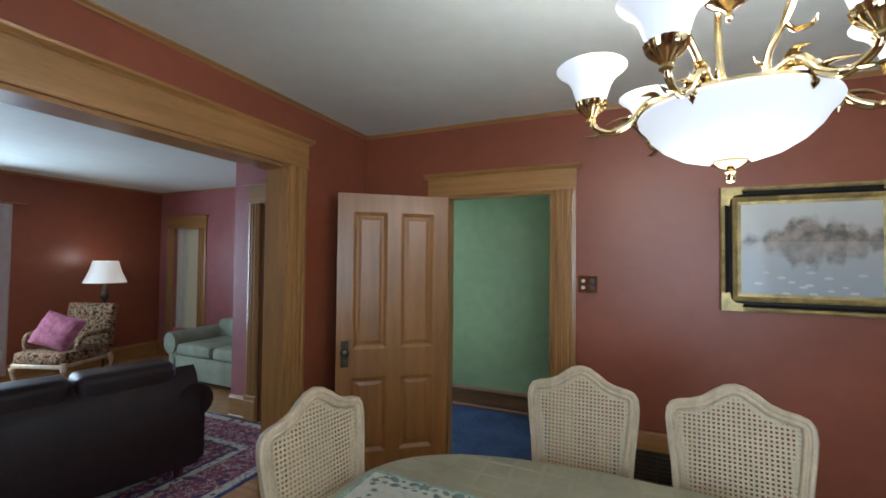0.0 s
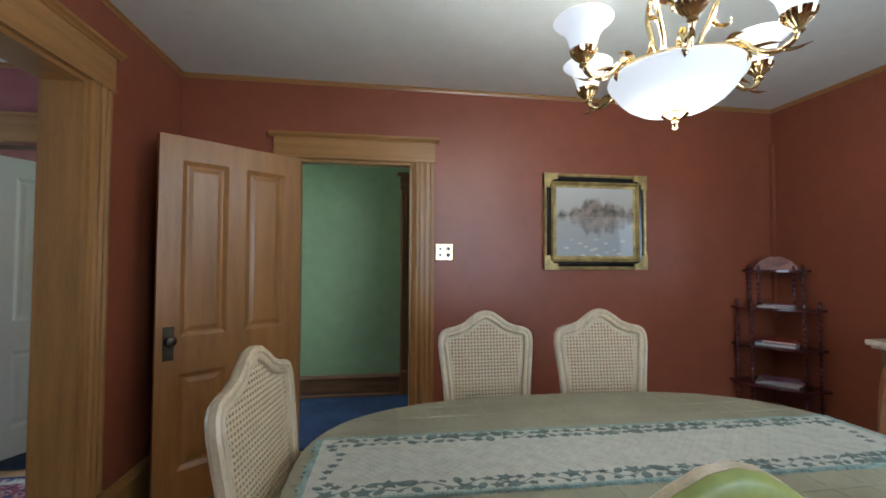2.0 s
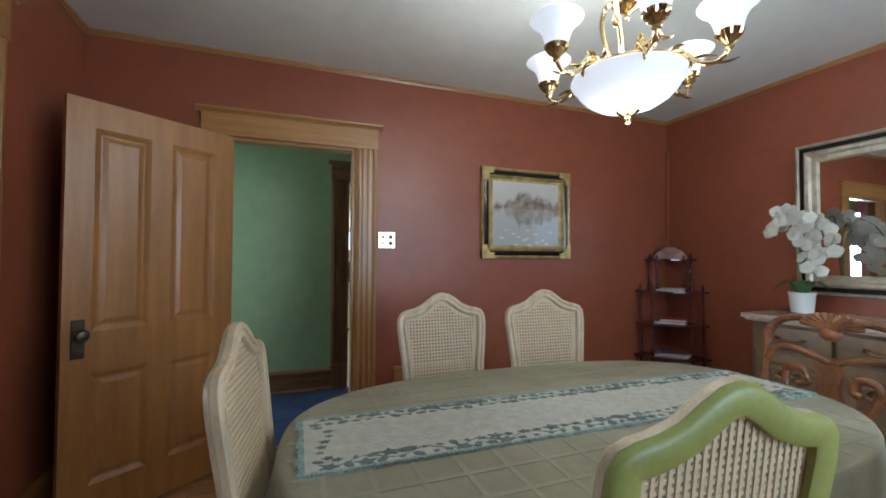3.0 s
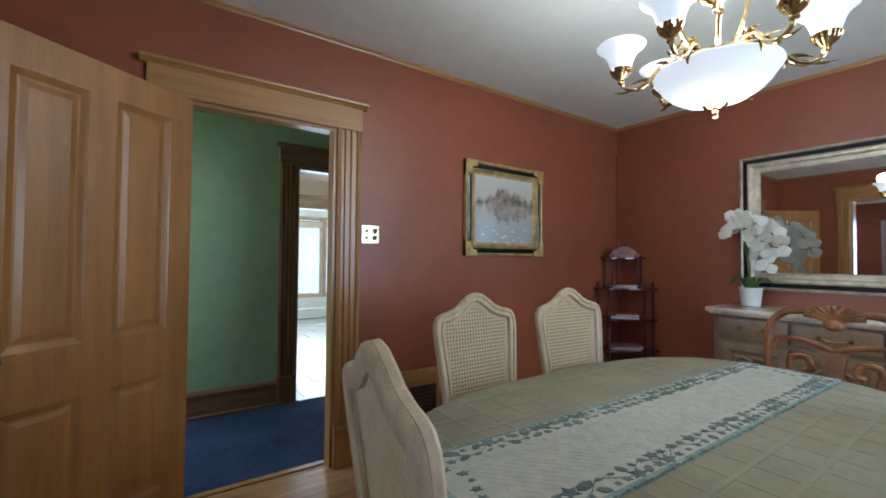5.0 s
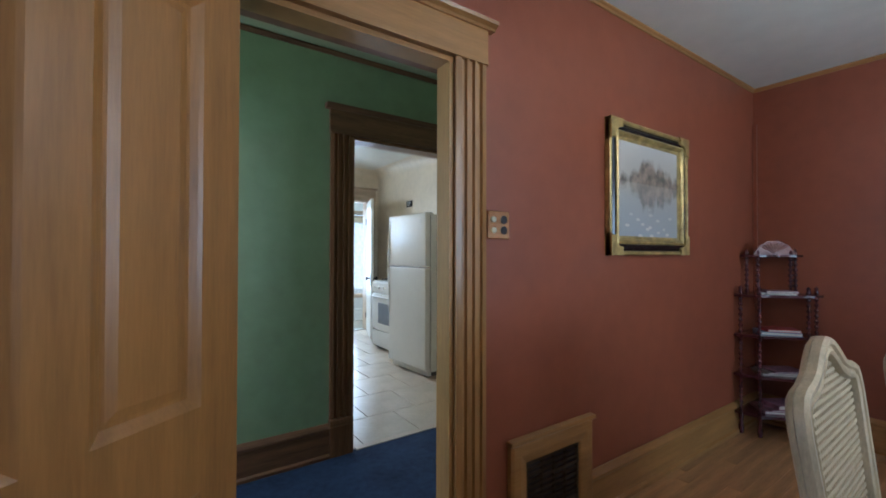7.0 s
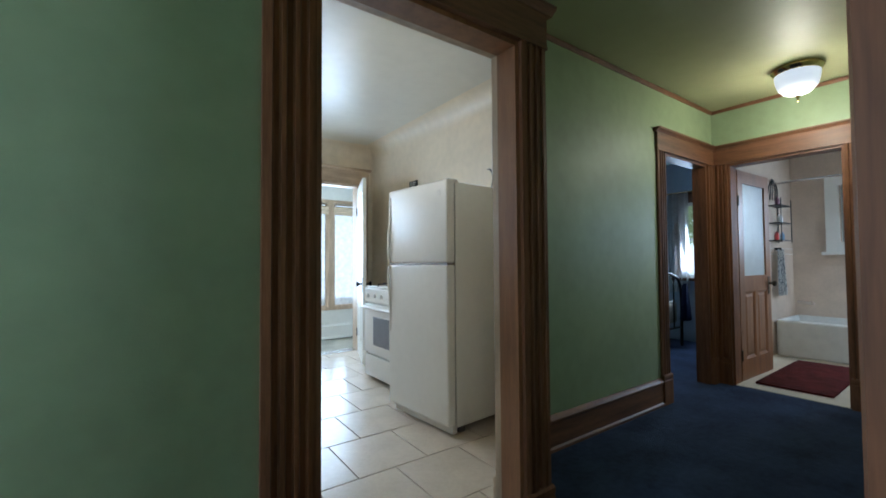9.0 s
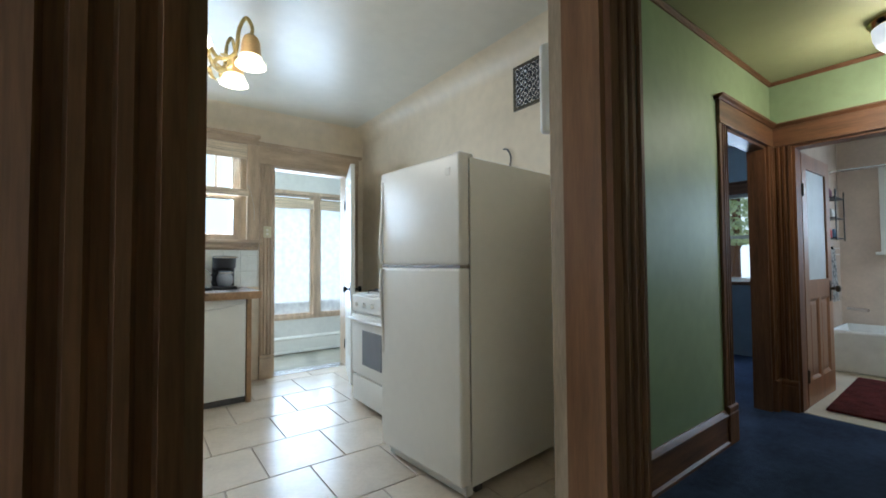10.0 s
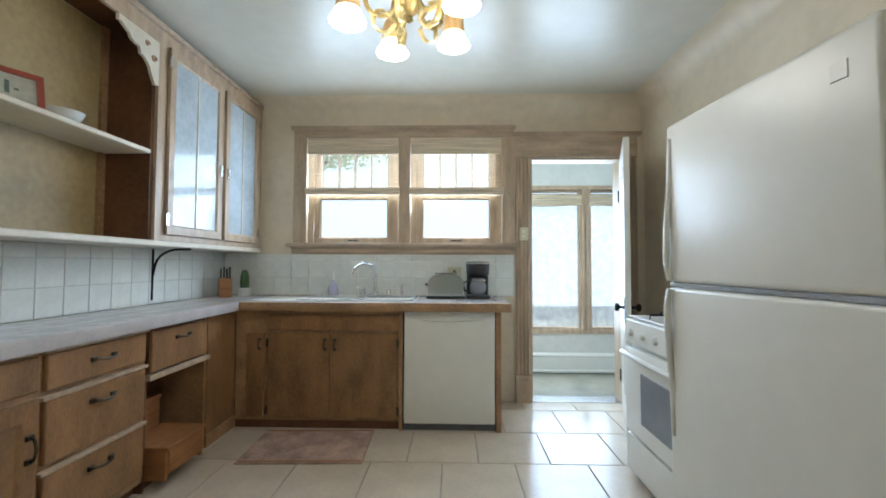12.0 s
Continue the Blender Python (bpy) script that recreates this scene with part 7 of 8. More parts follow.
def wall_plate(name, m, label, wide=0.075):
    root = thing(name, m, label, "wall plate")
    part("plate", boxes((-wide / 2, wide / 2, -0.006, 0, -0.058, 0.058), bev=0.003), IVORY, root)
    for z in (-0.02, 0.02):
        part("socket", boxes((-0.012, 0.012, -0.008, -0.005, z - 0.011, z + 0.011), bev=0.002), HANDLEW if "switch" in name else GREY, root)


wall_plate("light_switch", pose(0.685, KN - 0.022, 1.485), "ivory light switch plate on the door casing")
wall_plate("power_outlet", pose(0.07, KN - 0.016, 1.13), "ivory double power outlet on the tiled backsplash", 0.12)
cmat = thing("kitchen_mat", pose(-0.885, 7.31, 0, 0, 0, 2.5), "pink-beige cotton kitchen mat on the tiles", "mat")
part("rug_body", boxes((-0.385, 0.385, -0.25, 0.25, 0, 0.012), bev=0.005, seg=2), MATP, cmat, smooth=True)
part("border", boxes((-0.375, 0.375, 0.225, 0.24, 0.012, 0.0145)), BOXW, cmat)
part("border", boxes((-0.375, 0.375, -0.24, -0.225, 0.012, 0.0145)), BOXW, cmat)

# upper cabinets on the west wall
uc = thing("glazed_wall_cabinet", Matrix(), "pale wood wall cabinet with glazed doors", "wall cabinet")
part("back", boxes((-2.018, -2.0, 6.94, 8.24, 1.35, 2.62)), SHELFP, uc)
part("top", boxes((-2.0, -1.72, 6.94, 8.24, 2.60, 2.62)), PALEW, uc)
part("side", boxes((-2.0, -1.72, 8.22, 8.24, 1.35, 2.60)), PALEW, uc)
part("shelf", boxes((-2.0, -1.75, 6.945, 8.22, 1.76, 1.78)), SHELFP, uc)
part("shelf", boxes((-2.0, -1.75, 6.945, 8.22, 2.17, 2.19)), SHELFP, uc)
bm = boxes((-1.72, -1.70, 6.925, 7.0, 1.35, 2.62), (-1.72, -1.70, 8.17, 8.245, 1.35, 2.62), (-1.72, -1.70, 7.0, 8.17, 2.55, 2.62), (-1.72, -1.70, 7.0, 8.17, 1.35, 1.385), (-1.72, -1.70, 7.59, 7.63, 1.385, 2.55))
part("face_frame", bm, PALEW, uc)
part("crown", boxes((-1.72, -1.67, 5.0, 8.245, 2.62, 2.65), bev=0.006), PALEW, uc)
for a, b, hy in ((7.005, 7.585, 7.56), (7.635, 8.165, 7.66)):
    bm = bmesh.new()
    mitred(bm, a, b, 1.39, 2.545, [(0, 0), (0, -0.02), (0.05, -0.02), (0.06, -0.012), (0.06, 0)])
    mtx = Matrix.Translation((-1.70, 0, 0)) @ Matrix(((0, -1, 0, 0), (1, 0, 0, 0), (0, 0, 1, 0), (0, 0, 0, 1)))
    bmesh.ops.transform(bm, verts=bm.verts, matrix=mtx)
    dr = part("door", bm, PALEW, uc)
    part("pane", boxes((-1.695, -1.691, a + 0.05, b - 0.05, 1.44, 2.495)), GLASS_SHEEN, dr, "wavy old glass with a pale reflection painted in")
    part("muntin", boxes((-1.697, -1.686, (a + b) / 2 - 0.006, (a + b) / 2 + 0.006, 1.445, 2.49)), SHELFP, dr)
    part("latch", boxes((-1.68, -1.665, hy - 0.012, hy + 0.012, 1.86, 1.94), bev=0.003), STEEL, dr)
    for z in (1.48, 2.45):
        part("hinge", boxes((-1.682, -1.676, (a if hy > (a + b) / 2 else b) - 0.01, (a if hy > (a + b) / 2 else b) + 0.01, z - 0.035, z + 0.035)), STEEL, dr)
us = thing("open_wall_shelf", Matrix(), "open wall shelf unit with ochre back and cream shelves", "shelf")
part("back", boxes((-2.018, -2.005, 5.0, 6.94, 1.35, 2.62)), OCHRE, us, "ochre painted back")
part("side", boxes((-2.005, -1.72, 6.90, 6.925, 1.35, 2.60)), CABDARK, us, "dark brown side board")
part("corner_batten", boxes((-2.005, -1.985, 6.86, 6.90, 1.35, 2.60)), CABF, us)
part("top", boxes((-2.005, -1.72, 5.0, 6.94, 2.60, 2.62)), CABDARK, us)
part("shelf", boxes((-2.005, -1.715, 5.0, 6.90, 1.855, 1.88), bev=0.004), SHELFP, us)
part("bottom_board", boxes((-2.018, -1.685, 5.0, 8.245, 1.315, 1.348), bev=0.005), SHELFP, us)
part("face_rail", boxes((-1.72, -1.70, 5.0, 6.925, 2.53, 2.62)), PALEW, us)
bm = bmesh.new()
o = [(0, 0), (0, -0.26)]
for k in range(29):
    q = k / 28
    o.append((-0.03 - 0.27 * q - 0.012 * math.sin(q * 7 * math.pi), -0.25 + 0.235 * q ** 0.62 - 0.014 * abs(math.cos(q * 5 * math.pi))))
o.append((-0.30, 0))
plate(bm, o, 0, 0.018)
put_bracket = Matrix.Translation((-1.70, 6.925, 2.53)) @ Matrix(((0, -1, 0, 0), (1, 0, 0, 0), (0, 0, 1, 0), (0, 0, 0, 1)))
bmesh.ops.transform(bm, verts=bm.verts, matrix=put_bracket)
fb = part("fretwork_bracket", bm, SHELFP, us, "scalloped fretwork corner bracket")
for x, z, rad in ((-0.045, -0.12, 0.022), (-0.10, -0.055, 0.018)):
    bm = bmesh.new()
    tube(bm, [(x + rad * math.cos(k * 0.7) * (1 - k / 14), -0.003, z + rad * math.sin(k * 0.7) * (1 - k / 14)) for k in range(12)], 0.005, 6)
    bmesh.ops.transform(bm, verts=bm.verts, matrix=put_bracket)
    part("scroll", bm, CABF, fb, smooth=True)
pf = thing("small_framed_picture", pose(-1.86, 6.24, 1.881, -14, 0, 62), "small picture in a red frame on the shelf", "picture")
bm = bmesh.new()
mitred(bm, -0.13, 0.13, 0, 0.19, [(0, 0.008), (0, -0.008), (0.026, -0.008), (0.026, 0.008)])
part("frame", bm, mat("red_painted_frame", (0.33, 0.06, 0.03), 0.4), pf)
part("print", boxes((-0.105, 0.105, -0.002, 0.004, 0.025, 0.165)), RUNNER, pf, "white print")
for k in range(4):
    part("mark", boxes((-0.06 + k * 0.03, -0.045 + k * 0.03, -0.004, -0.002, 0.07 + 0.02 * (k % 2), 0.1 + 0.015 * (k % 3))), TEAL, pf)
bo = thing("bowl", pose(-1.86, 6.50, 1.881), "small white ceramic bowl on the open shelf", "bowl")
bm = bmesh.new()
lathe(bm, [(0.03, 0), (0.045, 0.01), (0.075, 0.05), (0.085, 0.075), (0.08, 0.075), (0.07, 0.05), (0.03, 0.015), (0.0, 0.012)], seg=28)
part("body", bm, CERAM, bo, smooth=True)
di = thing("saucer", pose(-1.83, 6.68, 1.881), "tiny brass dish on the open shelf", "dish")
bm = bmesh.new()
lathe(bm, [(0.015, 0), (0.035, 0.012), (0.03, 0.012), (0.0, 0.005)], seg=16)
part("body", bm, BRASS, di, smooth=True)
br = thing("shelf_bracket", Matrix(), "curved black iron bracket under the wall shelf", "bracket")
bm = bmesh.new()
tube(bm, [(-2.005, 7.33, 0.96), (-2.005, 7.33, 1.31)], 0.008, 6)
tube(bm, bez([(-2.005, 7.33, 1.12), (-1.97, 7.33, 1.24), (-1.88, 7.33, 1.30), (-1.74, 7.33, 1.308)], 6), 0.008, 6)
part("iron_bar", bm, IRON, br, smooth=True)
kb = thing("knife_block", pose(-1.86, 7.98, CZ, 0, 0, 30), "small wooden block with dark handles in the counter corner", "knife block")
part("block", boxes((-0.05, 0.05, -0.06, 0.06, 0, 0.16), bev=0.006), BOXW, kb)
for k in range(4):
    part("knife_handle", boxes((-0.04 + 0.022 * k, -0.026 + 0.022 * k, -0.03, 0.03, 0.16, 0.24 + 0.015 * (k % 2)), bev=0.004), BLACK, kb)
pp = thing("small_pot", pose(-1.74, 8.07, CZ), "small white pot with a dark green cactus", "plant")
part("pot", boxes((-0.04, 0.04, -0.04, 0.04, 0, 0.075), bev=0.006), CERAM, pp)
bm = bmesh.new()
lathe(bm, [(0.03, 0.07), (0.035, 0.11), (0.03, 0.19), (0.015, 0.225), (0.0, 0.23)], seg=24, ripple=0.12, lobes=8)
part("cactus", bm, LEAF, pp, smooth=True)

# fridge, stove and things on the east wall
fr = thing("refrigerator", pose(0.888, 5.345, 0, 0, 0, 4.6) @ Matrix.Diagonal((1, 0.955, 1, 1)) @ Matrix.Translation((-0.868, -5.34, 0)), "tall white top-freezer refrigerator against the kitchen wall", "refrigerator")
part("cabinet", boxes((0.95, 1.70, 5.35, 6.07, 0.05, 1.70), bev=0.008, seg=2), WHITE, fr, smooth=True)
part("gasket", boxes((0.935, 0.952, 5.36, 6.06, 0.08, 1.69)), GREY, fr)
for nm, z0, z1 in (("freezer_door", 1.15, 1.712), ("fridge_door", 0.075, 1.135)):
    dr = part(nm, boxes((0.868, 0.937, 5.34, 6.08, z0, z1), bev=0.016, seg=3), WHITE, fr, smooth=True)
    bm = bmesh.new()
    za, zb = (1.158, 1.66) if z0 > 1 else (1.128, 0.62)
    tube(bm, bez([(0.862, 6.06, za), (0.853, 6.062, za + (zb - za) * 0.15), (0.858, 6.062, za + (zb - za) * 0.45), (0.868, 6.06, za + (zb - za) * 0.7), (0.872, 6.058, zb)], 6), 0.011, 8)
    part("handle", bm, HANDLEW, dr, "white moulded handle", True)
part("seam_strip", boxes((0.872, 0.94, 5.345, 6.075, 1.135, 1.15)), STEEL, fr, "grey metal seam strip")
part("badge", boxes((0.8655, 0.869, 5.41, 5.45, 1.605, 1.645), bev=0.001), HANDLEW, fr, "small grey badge")
part("base_grille", boxes((0.92, 0.96, 5.36, 6.06, 0.012, 0.07)), HANDLEW, fr)
for y in (5.4, 6.02):
    part("foot", boxes((1.0, 1.05, y - 0.02, y + 0.02, 0, 0.05)), GREY, fr)
    part("hinge_cap", boxes((0.89, 0.99, y - 0.035, y + 0.02, 1.70, 1.722), bev=0.005), HANDLEW, fr) if y < 5.5 else None
so = thing("stove", Matrix.Translation((0.085, 0, 0)) @ Matrix.Diagonal((0.96, 1, 1, 1)), "white gas stove with oven window and black grates", "stove")
part("body", boxes((1.06, 1.74, 6.28, 7.02, 0.03, 0.905), bev=0.006), WHITE, so)
part("oven_door", boxes((1.025, 1.062, 6.29, 7.01, 0.27, 0.745), bev=0.008, seg=2), WHITE, so, smooth=True)
part("oven_window", boxes((1.02, 1.03, 6.49, 6.81, 0.36, 0.63), bev=0.002), SMOKE, so, "dark oven window")
bm = bmesh.new()
tube(bm, bez([(1.03, 6.32, 0.71), (0.985, 6.34, 0.715), (0.975, 6.65, 0.715), (0.985, 6.96, 0.715), (1.03, 6.98, 0.71)], 6), 0.014, 8)
part("handle", bm, HANDLEW, so, smooth=True)
part("drawer", boxes((1.03, 1.062, 6.29, 7.01, 0.05, 0.25), bev=0.008, seg=2), WHITE, so, smooth=True)
part("control_panel", boxes((1.03, 1.062, 6.285, 7.015, 0.765, 0.9), bev=0.006), WHITE, so)
for k in range(5):
    bm = bmesh.new()
    lathe(bm, [(0.02, 0), (0.018, 0.02), (0.0, 0.022)], seg=14)
    bmesh.ops.transform(bm, verts=bm.verts, matrix=Matrix.Translation((1.03, 6.37 + k * 0.14, 0.83)) @ Matrix.Rotation(radians(-90), 4, "Y"))
    part("knob", bm, HANDLEW, so, smooth=True)
part("cooktop", boxes((1.05, 1.74, 6.285, 7.015, 0.905, 0.918), bev=0.004), HANDLEW, so)
for x in (1.22, 1.56):
    for y in (6.47, 6.83):
        bm = bmesh.new()
        for k in range(4):
            a = k * math.pi / 2
            tube(bm, [(x + 0.03 * math.cos(a), y + 0.03 * math.sin(a), 0.94), (x + 0.13 * math.cos(a), y + 0.13 * math.sin(a), 0.94), (x + 0.13 * math.cos(a), y + 0.13 * math.sin(a), 0.918)], 0.006, 5)
        lathe(bm, [(0.04, 0.918), (0.04, 0.93), (0.0, 0.932)], (x, y, 0), 12)
        part("grate", bm, IRON, so)
part("backguard", boxes((1.70, 1.745, 6.285, 7.015, 0.918, 1.0), bev=0.005), WHITE, so)
for y in (6.33, 6.97):
    part("foot", boxes((1.1, 1.14, y - 0.02, y + 0.02, 0, 0.035)), GREY, so)
vg = thing("wall_vent", pose(1.758, 5.61, 2.38, 0, 0, -90), "ornate dark metal vent grille high on the kitchen wall", "vent")
part("backing", boxes((-0.17, 0.17, -0.003, 0, -0.145, 0.145)), BLACK, vg)
bm = bmesh.new()
mitred(bm, -0.185, 0.185, -0.155, 0.155, [(0, 0), (0, -0.012), (0.02, -0.012), (0.02, 0)])
part("frame", bm, BRONZE, vg)
bm = bmesh.new()
for i in range(9):
    for j in range(7):
        cx, cz = -0.145 + i * 0.0365, -0.115 + j * 0.0385
        k = (i + j) % 2
        tube(bm, [(cx + 0.017 * math.cos(q * math.pi / 3 + k), -0.008, cz + 0.017 * math.sin(q * math.pi / 3 + k)) for q in range(6)], 0.0035, 4)
tagged(part("fretwork", bm, STEEL, vg, "grey cast fretwork"), kind="stuff")
W0, W1, WN = Vector((0.66, 4.527)), Vector((1.14, 4.93)), Vector((-0.643, 0.766))
q0, q1 = W0 + WN * 0.006, W1 + WN * 0.006
prism("trim", [tuple(W0), tuple(W1), (1.75, 4.93), (1.75, 4.936), tuple(q1), tuple(q0)], 1.172, 1.232, mat("tan_painted_rail", (0.40, 0.28, 0.16), 0.5, vary=0.15, scale=5), "tan painted rail along the angled kitchen wall", "wall rail")
CORDM = mat("grey_brown_cord", (0.20, 0.17, 0.13), 0.5, vary=0.1)
ph = thing("wall_phone", pose(0.680, 4.547, 1.545, 0, 0, 220), "white wall telephone with a hanging grey cord", "telephone")
part("base", boxes((-0.075, 0.075, -0.05, 0.002, 0.0, 0.25), bev=0.012, seg=2), HANDLEW, ph, smooth=True)
part("handset", boxes((-0.035, 0.03, -0.088, -0.05, 0.02, 0.29), bev=0.018, seg=3), HANDLEW, ph, smooth=True)
for s2 in (-1, 1):
    bm = bmesh.new()
    tube(bm, bez([(-0.015 + s2 * 0.02, -0.03, 0.002), (-0.018 + s2 * 0.026, -0.028, -0.05), (-0.02 + s2 * 0.02, -0.026, -0.1), (-0.022 + s2 * 0.004, -0.024, -0.135), (-0.026, -0.024, -0.16)], 8), 0.0035, 6)
    part("cord", bm, CORDM, ph, smooth=True)
bm = bmesh.new()
tube(bm, [(-0.028, -0.024, -0.155), (-0.03, -0.024, -0.18)], 0.006, 8)
part("plug", bm, GREY, ph, "small grey plug", True)
bm = bmesh.new()
tube(bm, bez([(0.0, -0.03, -0.035), (0.03, -0.028, -0.06), (0.075, -0.02, -0.065), (0.105, -0.015, -0.06), (0.108, -0.012, -0.03), (0.108, -0.012, -0.02)], 7), 0.0028, 6)
part("stiff_wire", bm, BLACK, ph, "thin black bent wire", True)
cr = thing("hanging_telephone_wire", Matrix(), "loose twisted cord hanging on the kitchen wall", "cord")
bm = bmesh.new()
tube(bm, bez([(1.75, 5.88, 1.72), (1.735, 5.84, 1.8), (1.74, 5.82, 1.9), (1.745, 5.86, 1.97), (1.75, 5.9, 1.98)], 6), 0.006, 6)
part("wire", bm, GREY, cr, smooth=True)
pq = thing("small_wall_plaque", pose(1.758, 7.17, 2.04, 0, 0, -90), "small dark lettered plaque on the kitchen wall", "sign")
part("board", boxes((-0.085, 0.085, -0.012, 0, -0.045, 0.045), bev=0.003), IRON, pq)
for k in range(3):
    part("text_bar", boxes((-0.065, 0.06 - 0.015 * k, -0.014, -0.012, 0.02 - k * 0.022, 0.028 - k * 0.022)), CERAM, pq)

# kitchen chandelier
kc = thing("chandelier", pose(-0.126, 6.22, 0.07), "bronze scrolled kitchen chandelier with lit amber glass shades", "chandelier")
bm = bmesh.new()
lathe(bm, [(0.0, 2.14), (0.02, 2.155), (0.012, 2.17), (0.045, 2.2), (0.055, 2.24), (0.03, 2.28), (0.02, 2.32), (0.035, 2.36), (0.012, 2.4), (0.012, 2.56), (0.06, 2.59), (0.065, HK - 0.07)], seg=20)
part("stem_and_canopy", bm, GOLD, kc, smooth=True)
for k in range(5):
    a = radians(42 + 72 * k)
    u = Vector((math.cos(a), math.sin(a), 0))
    Z = lambda r, z: u * r + Vector((0, 0, z))
    bm = bmesh.new()
    tube(bm, bez([Z(0.03, 2.26), Z(0.09, 2.17), Z(0.17, 2.2), Z(0.19, 2.33), Z(0.225, 2.39), Z(0.255, 2.34), Z(0.25, 2.29)], 7), 0.010, 8)
    tube(bm, bez([Z(0.10, 2.18), Z(0.06, 2.14), Z(0.09, 2.10), Z(0.14, 2.12), Z(0.14, 2.18), Z(0.10, 2.19)], 6), 0.012, 8, 0.3)
    am = part("arm", bm, GOLD, kc, smooth=True)
    bm = bmesh.new()
    lathe(bm, [(0.02, 2.30), (0.03, 2.29), (0.032, 2.27), (0.03, 2.265)], tuple(Z(0.25, 0)), 14)
    part("socket_cup", bm, GOLD, am, smooth=True)
    bm = bmesh.new()
    lathe(bm, [(0.036, 2.285), (0.045, 2.26), (0.05, 2.20), (0.052, 2.185), (0.048, 2.185), (0.033, 2.28)], tuple(Z(0.25, 0)), 24)
    part("shade", bm, AMBER, am, "amber scavo glass shade", True)
    bm = bmesh.new()
    lathe(bm, [(0.052, 2.185), (0.058, 2.165), (0.073, 2.14), (0.075, 2.133), (0.058, 2.128), (0.0, 2.12)], tuple(Z(0.25, 0)), 24, 1, 0.03, 12)
    part("lit_rim", bm, LAMPA, am, "glowing frosted shade rim", True)
    bulb("kitchen_bulb", Vector((-0.126, 6.22, 2.12)) + u * 0.25, 3.6, 0.04, WARM)

# ---- outside ----
slab("ground", -80, 80, -80, 120, -0.9, -0.7, mat("lawn", (0.30, 0.31, 0.20), 0.9, vary=0.3, scale=0.6), "pale dry lawn round the house", "ground")


def foliage(name, color):
    """Thin leaves that let light through."""
    m = bpy.data.materials.new(name)
    m.use_nodes = True
    n, l = m.node_tree.nodes, m.node_tree.links
    a, b, x = n.new("ShaderNodeBsdfDiffuse"), n.new("ShaderNodeBsdfTranslucent"), n.new("ShaderNodeMixShader")
    a.inputs[0].default_value, b.inputs[0].default_value = (*color, 1), (color[0] * 2.2, color[1] * 2.0, color[2] * 1.6, 1)
    x.inputs[0].default_value = 0.55
    l.new(a.outputs[0], x.inputs[1]), l.new(b.outputs[0], x.inputs[2])
    l.new(x.outputs[0], n["Material Output"].inputs[0])
    return m


LEAVES = [foliage("foliage_a", (0.30, 0.38, 0.24)), foliage("foliage_b", (0.34, 0.40, 0.28))]
# added sheets that glow, so the window panes look blown out
BRIGHT = glow("glowing_overexposed_distance", (0.88, 0.97, 1.0), 1.05)
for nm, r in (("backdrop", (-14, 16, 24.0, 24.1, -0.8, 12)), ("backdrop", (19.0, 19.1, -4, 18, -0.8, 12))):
    tagged(made(nm, boxes(r), BRIGHT, kind="structure"), "glowing sheet standing for overexposed daylight beyond the garden", "backdrop")
# frame for the invented hall opening, never in view
hwn = thing("window_hall", Matrix(), "unseen white window frame added round the hall fill lamp", "window", kind="structure")
bm = bmesh.new()
mitred(bm, -3.15, -2.45, 0.95, 2.05, [(0, 4.33), (0.05, 4.33), (0.05, 4.38), (0, 4.38)])
part("frame", bm, WHITE, hwn)


def tree(x, y, h, crown, seed):
    rng = random.Random(seed)
    root = thing("garden_tree", pose(x, y, -0.7), "leafy green garden tree outside the windows", "tree", "garden trees")
    bm = bmesh.new()
    tube(bm, bez([(0, 0, 0), (0.1, 0.05, h * 0.3), (0.05, -0.05, h * 0.6), (0.1, 0, h * 0.9)], 5), [0.2 - 0.01 * i for i in range(16)], 8)
    for k in range(6):
        a = k * 1.1
        tube(bm, [(0.05, 0, h * (0.35 + 0.08 * k)), (crown * 0.6 * math.cos(a), crown * 0.6 * math.sin(a), h * (0.5 + 0.08 * k))], [0.07, 0.02], 6)
    part("trunk", bm, DARK, root)
    vs, fs = [], []
    for k in range(14000):
        a, b2 = rng.uniform(0, 6.28), rng.uniform(-1, 1)
        r = crown * rng.uniform(0.35, 1.0) * (1 + 0.25 * math.sin(3 * a + seed) + 0.2 * math.sin(5 * b2))
        c = Vector((r * math.cos(a) * math.sqrt(1 - b2 ** 4), r * math.sin(a) * math.sqrt(1 - b2 ** 4), h * 0.72 + b2 * h * 0.33))
        u = Vector((rng.uniform(-1, 1), rng.uniform(-1, 1), rng.uniform(-1, 1))).normalized()
        w = u.orthogonal().normalized()
        s = rng.uniform(0.05, 0.12)
        i = len(vs)
        vs += [c - u * s, c + w * s * 0.5, c + u * s, c - w * s * 0.5]
        fs.append((i, i + 1, i + 2, i + 3))
    me = bpy.data.meshes.new("crown")
    me.from_pydata(vs, [], fs)
    me.materials.append(LEAVES[seed % 2])
    o = new("crown", me)
    o.parent = root
    tagged(o, kind="stuff")


tree(-5.2, 14.5, 11.0, 4.2, 1)
tree(-5.0, 18.5, 14.0, 4.4, 2)
tree(14.0, 8.5, 6.0, 2.6, 3)

# ---- pieces of floors and walls ----


def shared(name, mesh, at, parent, rot=0.0):
    o = new(name, mesh)
    o.parent = parent
    o.location = at
    if rot:
        o.rotation_euler = (0, 0, rot)
    return o


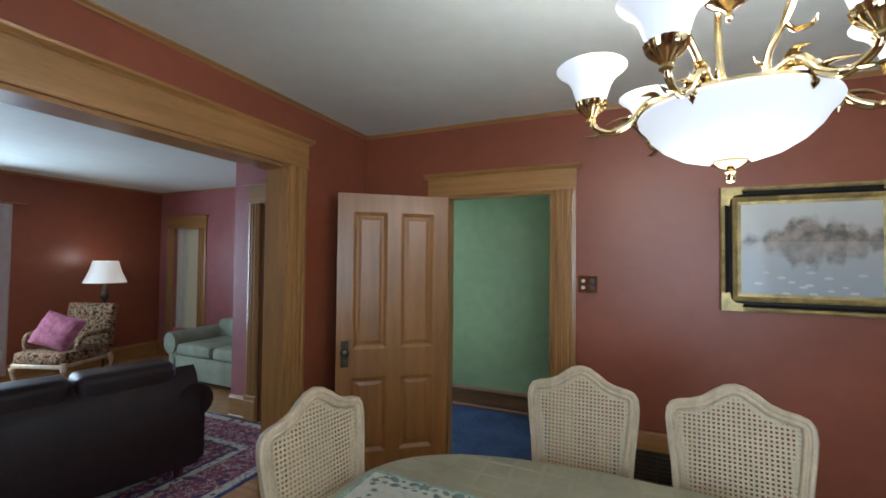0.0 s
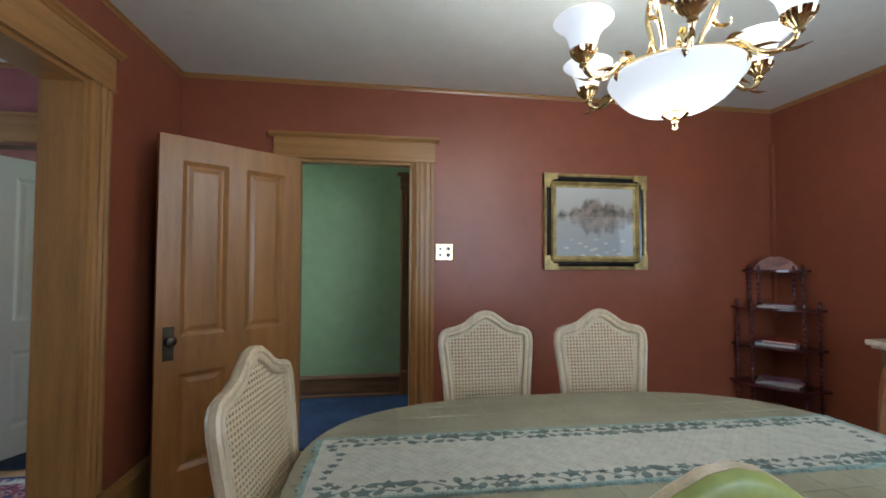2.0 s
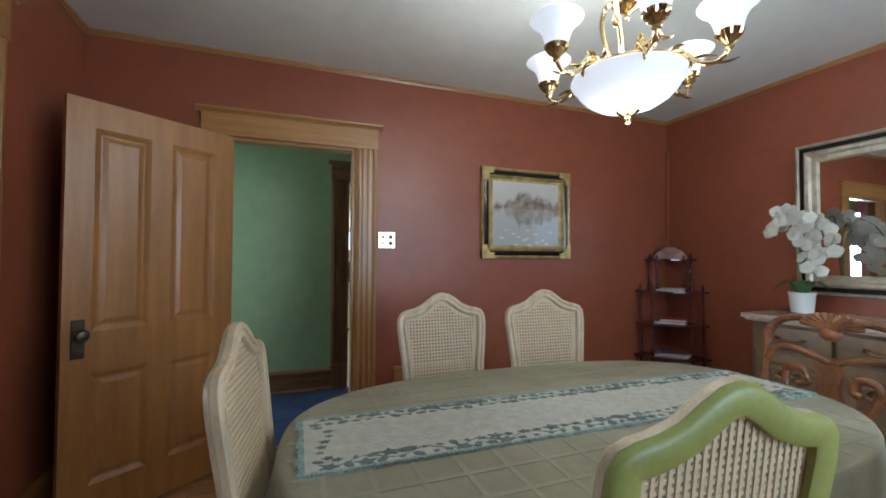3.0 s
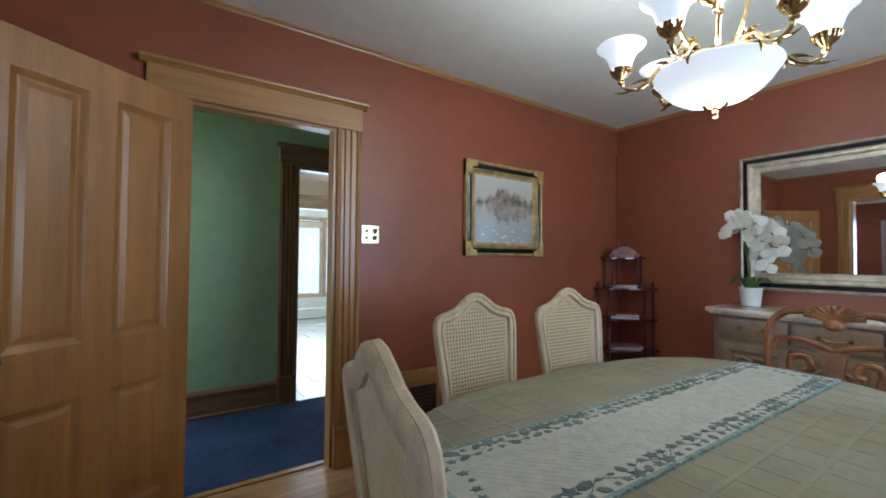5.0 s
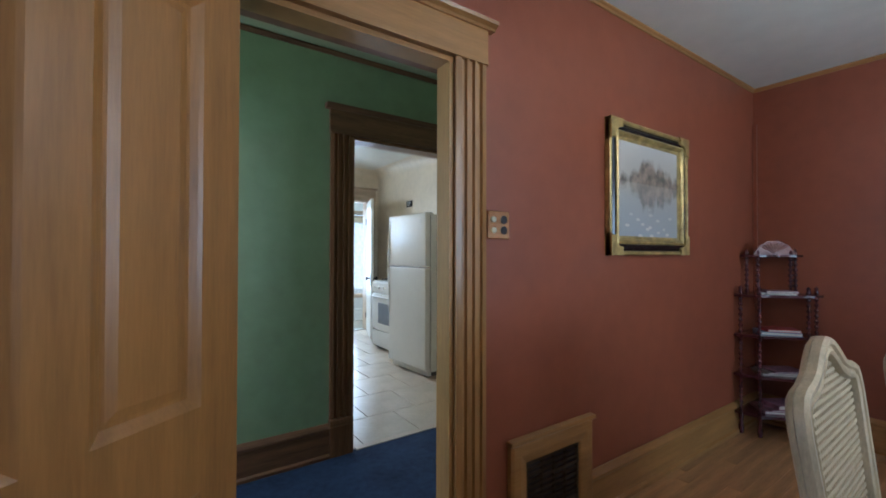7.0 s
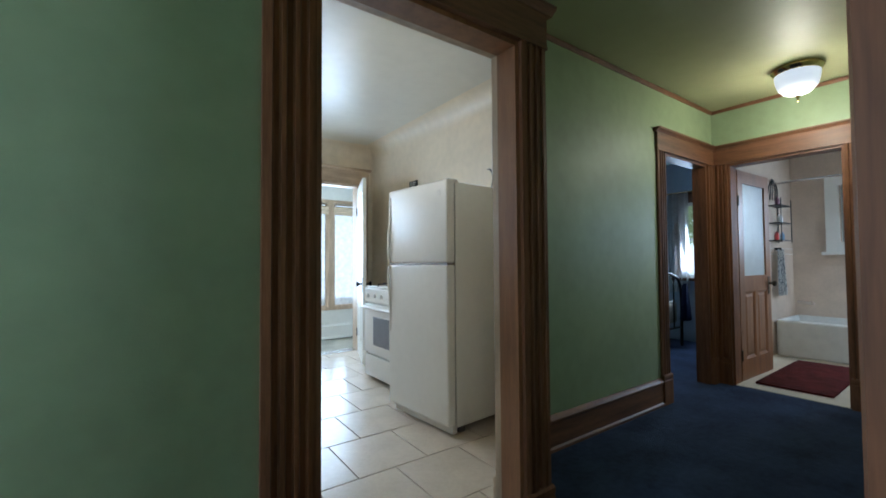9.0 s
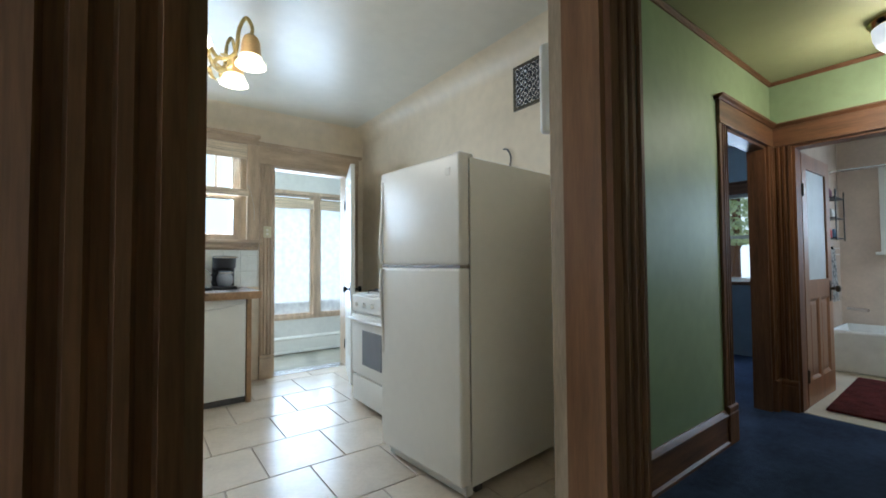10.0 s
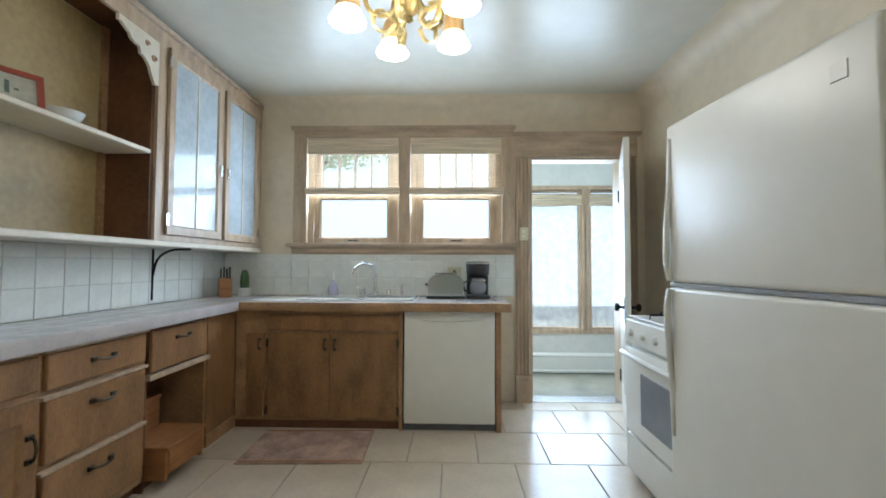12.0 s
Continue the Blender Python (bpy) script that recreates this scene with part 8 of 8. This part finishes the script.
def piece(name, w, d, h, material, bev=0.002):
    bm = bmesh.new()
    x, y = w / 2, d / 2
    lo = [bm.verts.new(p) for p in ((-x, -y, 0), (x, -y, 0), (x, y, 0), (-x, y, 0))]
    mi = [bm.verts.new(p) for p in ((-x, -y, h - bev), (x, -y, h - bev), (x, y, h - bev), (-x, y, h - bev))]
    to_ = [bm.verts.new(p) for p in ((-x + bev, -y + bev, h), (x - bev, -y + bev, h), (x - bev, y - bev, h), (-x + bev, y - bev, h))]
    for a, b in ((lo, mi), (mi, to_)):
        for i in range(4):
            bm.faces.new((a[i], a[(i + 1) % 4], b[(i + 1) % 4], b[i]))
    bm.faces.new(to_)
    me = bpy.data.meshes.new(name)
    bm.to_mesh(me)
    bm.free()
    me.materials.append(material)
    return me


def tile_grid(parent, name, mesh, x0, x1, y0, y1, z, w, d, gap, shift=0.0, phase=0.0):
    """Tiles in rows, cut at the edges of the field; shift: the offset of every other row."""
    row, y = 0, y0
    while y < y1 - 0.03:
        x = x0 + phase - (w + gap) * (2 - shift * (row % 2))
        e = min(y + d, y1)
        while x < x1:
            a, b = max(x, x0), min(x + w, x1)
            if b - a > 0.03:
                shared(name, mesh, ((a + b) / 2, (y + e) / 2, z), parent).scale = ((b - a) / w, (e - y) / d, 1)
            x += w + gap
        y += d + gap
        row += 1


kf = thing("floor_kitchen", Matrix(), "beige ceramic floor tiles laid in a running bond", "floor", kind="structure")
tile_grid(kf, "tile", piece("floor_tile", 0.432, 0.46, 0.006, TILE, 0.0015), -2.02, 1.76, 4.312, 8.25, -0.006, 0.432, 0.46, 0.008, 0.5, 0.041)
pm = piece("floor_board", 1.3, 0.068, 0.012, FLOORW, 0.0012)


def boards(root, x0, x1, y0, y1):
    y = y0
    r3 = random.Random(7)
    while y < y1:
        x = x0 - r3.uniform(0, 1.2)
        while x < x1:
            a, b = max(x, x0), min(x + 1.298, x1)
            if b - a > 0.05:
                shared("board", pm, ((a + b) / 2, y + 0.034, -0.012), root).scale = ((b - a) / 1.3 * 0.999, 1, 1)
            x += 1.3
        y += 0.0685


df = thing("floor_dining", Matrix(), "varnished oak strip floor boards", "floor", kind="structure")
boards(df, -1.98, 2.48, -1.36, 3.10)
lf = thing("floor_living", Matrix(), "varnished oak strip floor boards", "floor", kind="structure")
boards(lf, -6.85, -1.98, 1.2, 4.4)
slab("floor_living_south", -6.85, -1.98, -2.0, 1.2, -0.012, 0.0, FLOORW, "varnished oak strip floor", "floor")
bs = thing("backsplash_north", Matrix(), "white square tile backsplash below the windows", "backsplash", kind="structure")
part("grout_bed", boxes((-2.015, 0.61, KN - 0.008, KN, CZ + 0.002, 1.298)), TGROUT, bs)
tm = piece("wall_tile", 0.15, 0.15, 0.007, WTILE, 0.002)
for r in range(3):
    for c in range(18):
        o = new("tile", tm)
        o.parent = bs
        z0, z1 = CZ + 0.004 + r * 0.153, min(CZ + 0.004 + r * 0.153 + 0.15, 1.297)
        if z1 - z0 < 0.03 or -2.01 + c * 0.153 + 0.15 > 0.61:
            bpy.data.objects.remove(o)
            continue
        o.matrix_basis = Matrix.Translation((-2.01 + c * 0.153 + 0.075, KN - 0.007, (z0 + z1) / 2)) @ Matrix.Rotation(radians(90), 4, "X") @ Matrix.Diagonal((1, (z1 - z0) / 0.15, 1, 1))
bs2 = thing("backsplash_west", Matrix(), "white square tile backsplash under the wall cabinets", "backsplash", kind="structure")
part("grout_bed", boxes((-2.02, -2.012, 5.0, KN - 0.009, CZ + 0.002, 1.314)), TGROUT, bs2)
for r in range(3):
    for c in range(21):
        z0, z1 = CZ + 0.004 + r * 0.153, min(CZ + 0.004 + r * 0.153 + 0.15, 1.313)
        y = 5.01 + c * 0.153 + 0.075
        if z1 - z0 < 0.03 or y > KN - 0.09:
            continue
        o = new("tile", tm)
        o.parent = bs2
        o.matrix_basis = Matrix.Translation((-2.013, y, (z0 + z1) / 2)) @ Matrix.Rotation(radians(90), 4, "Z") @ Matrix.Rotation(radians(90), 4, "X") @ Matrix.Diagonal((1, (z1 - z0) / 0.15, 1, 1))
cpm = piece("counter_tile", 0.15, 0.15, 0.008, CTILE, 0.002)
tile_grid(ct, "tile", cpm, -2.0, -1.53, 4.72, 8.24, CZ - 0.007, 0.15, 0.15, 0.006)
tile_grid(ct, "tile", cpm, -1.53, 0.47, 7.562, 7.69, CZ - 0.007, 0.15, 0.15, 0.006)
tile_grid(ct, "tile", cpm, -0.235, 0.47, 7.72, 8.24, CZ - 0.007, 0.15, 0.15, 0.006)
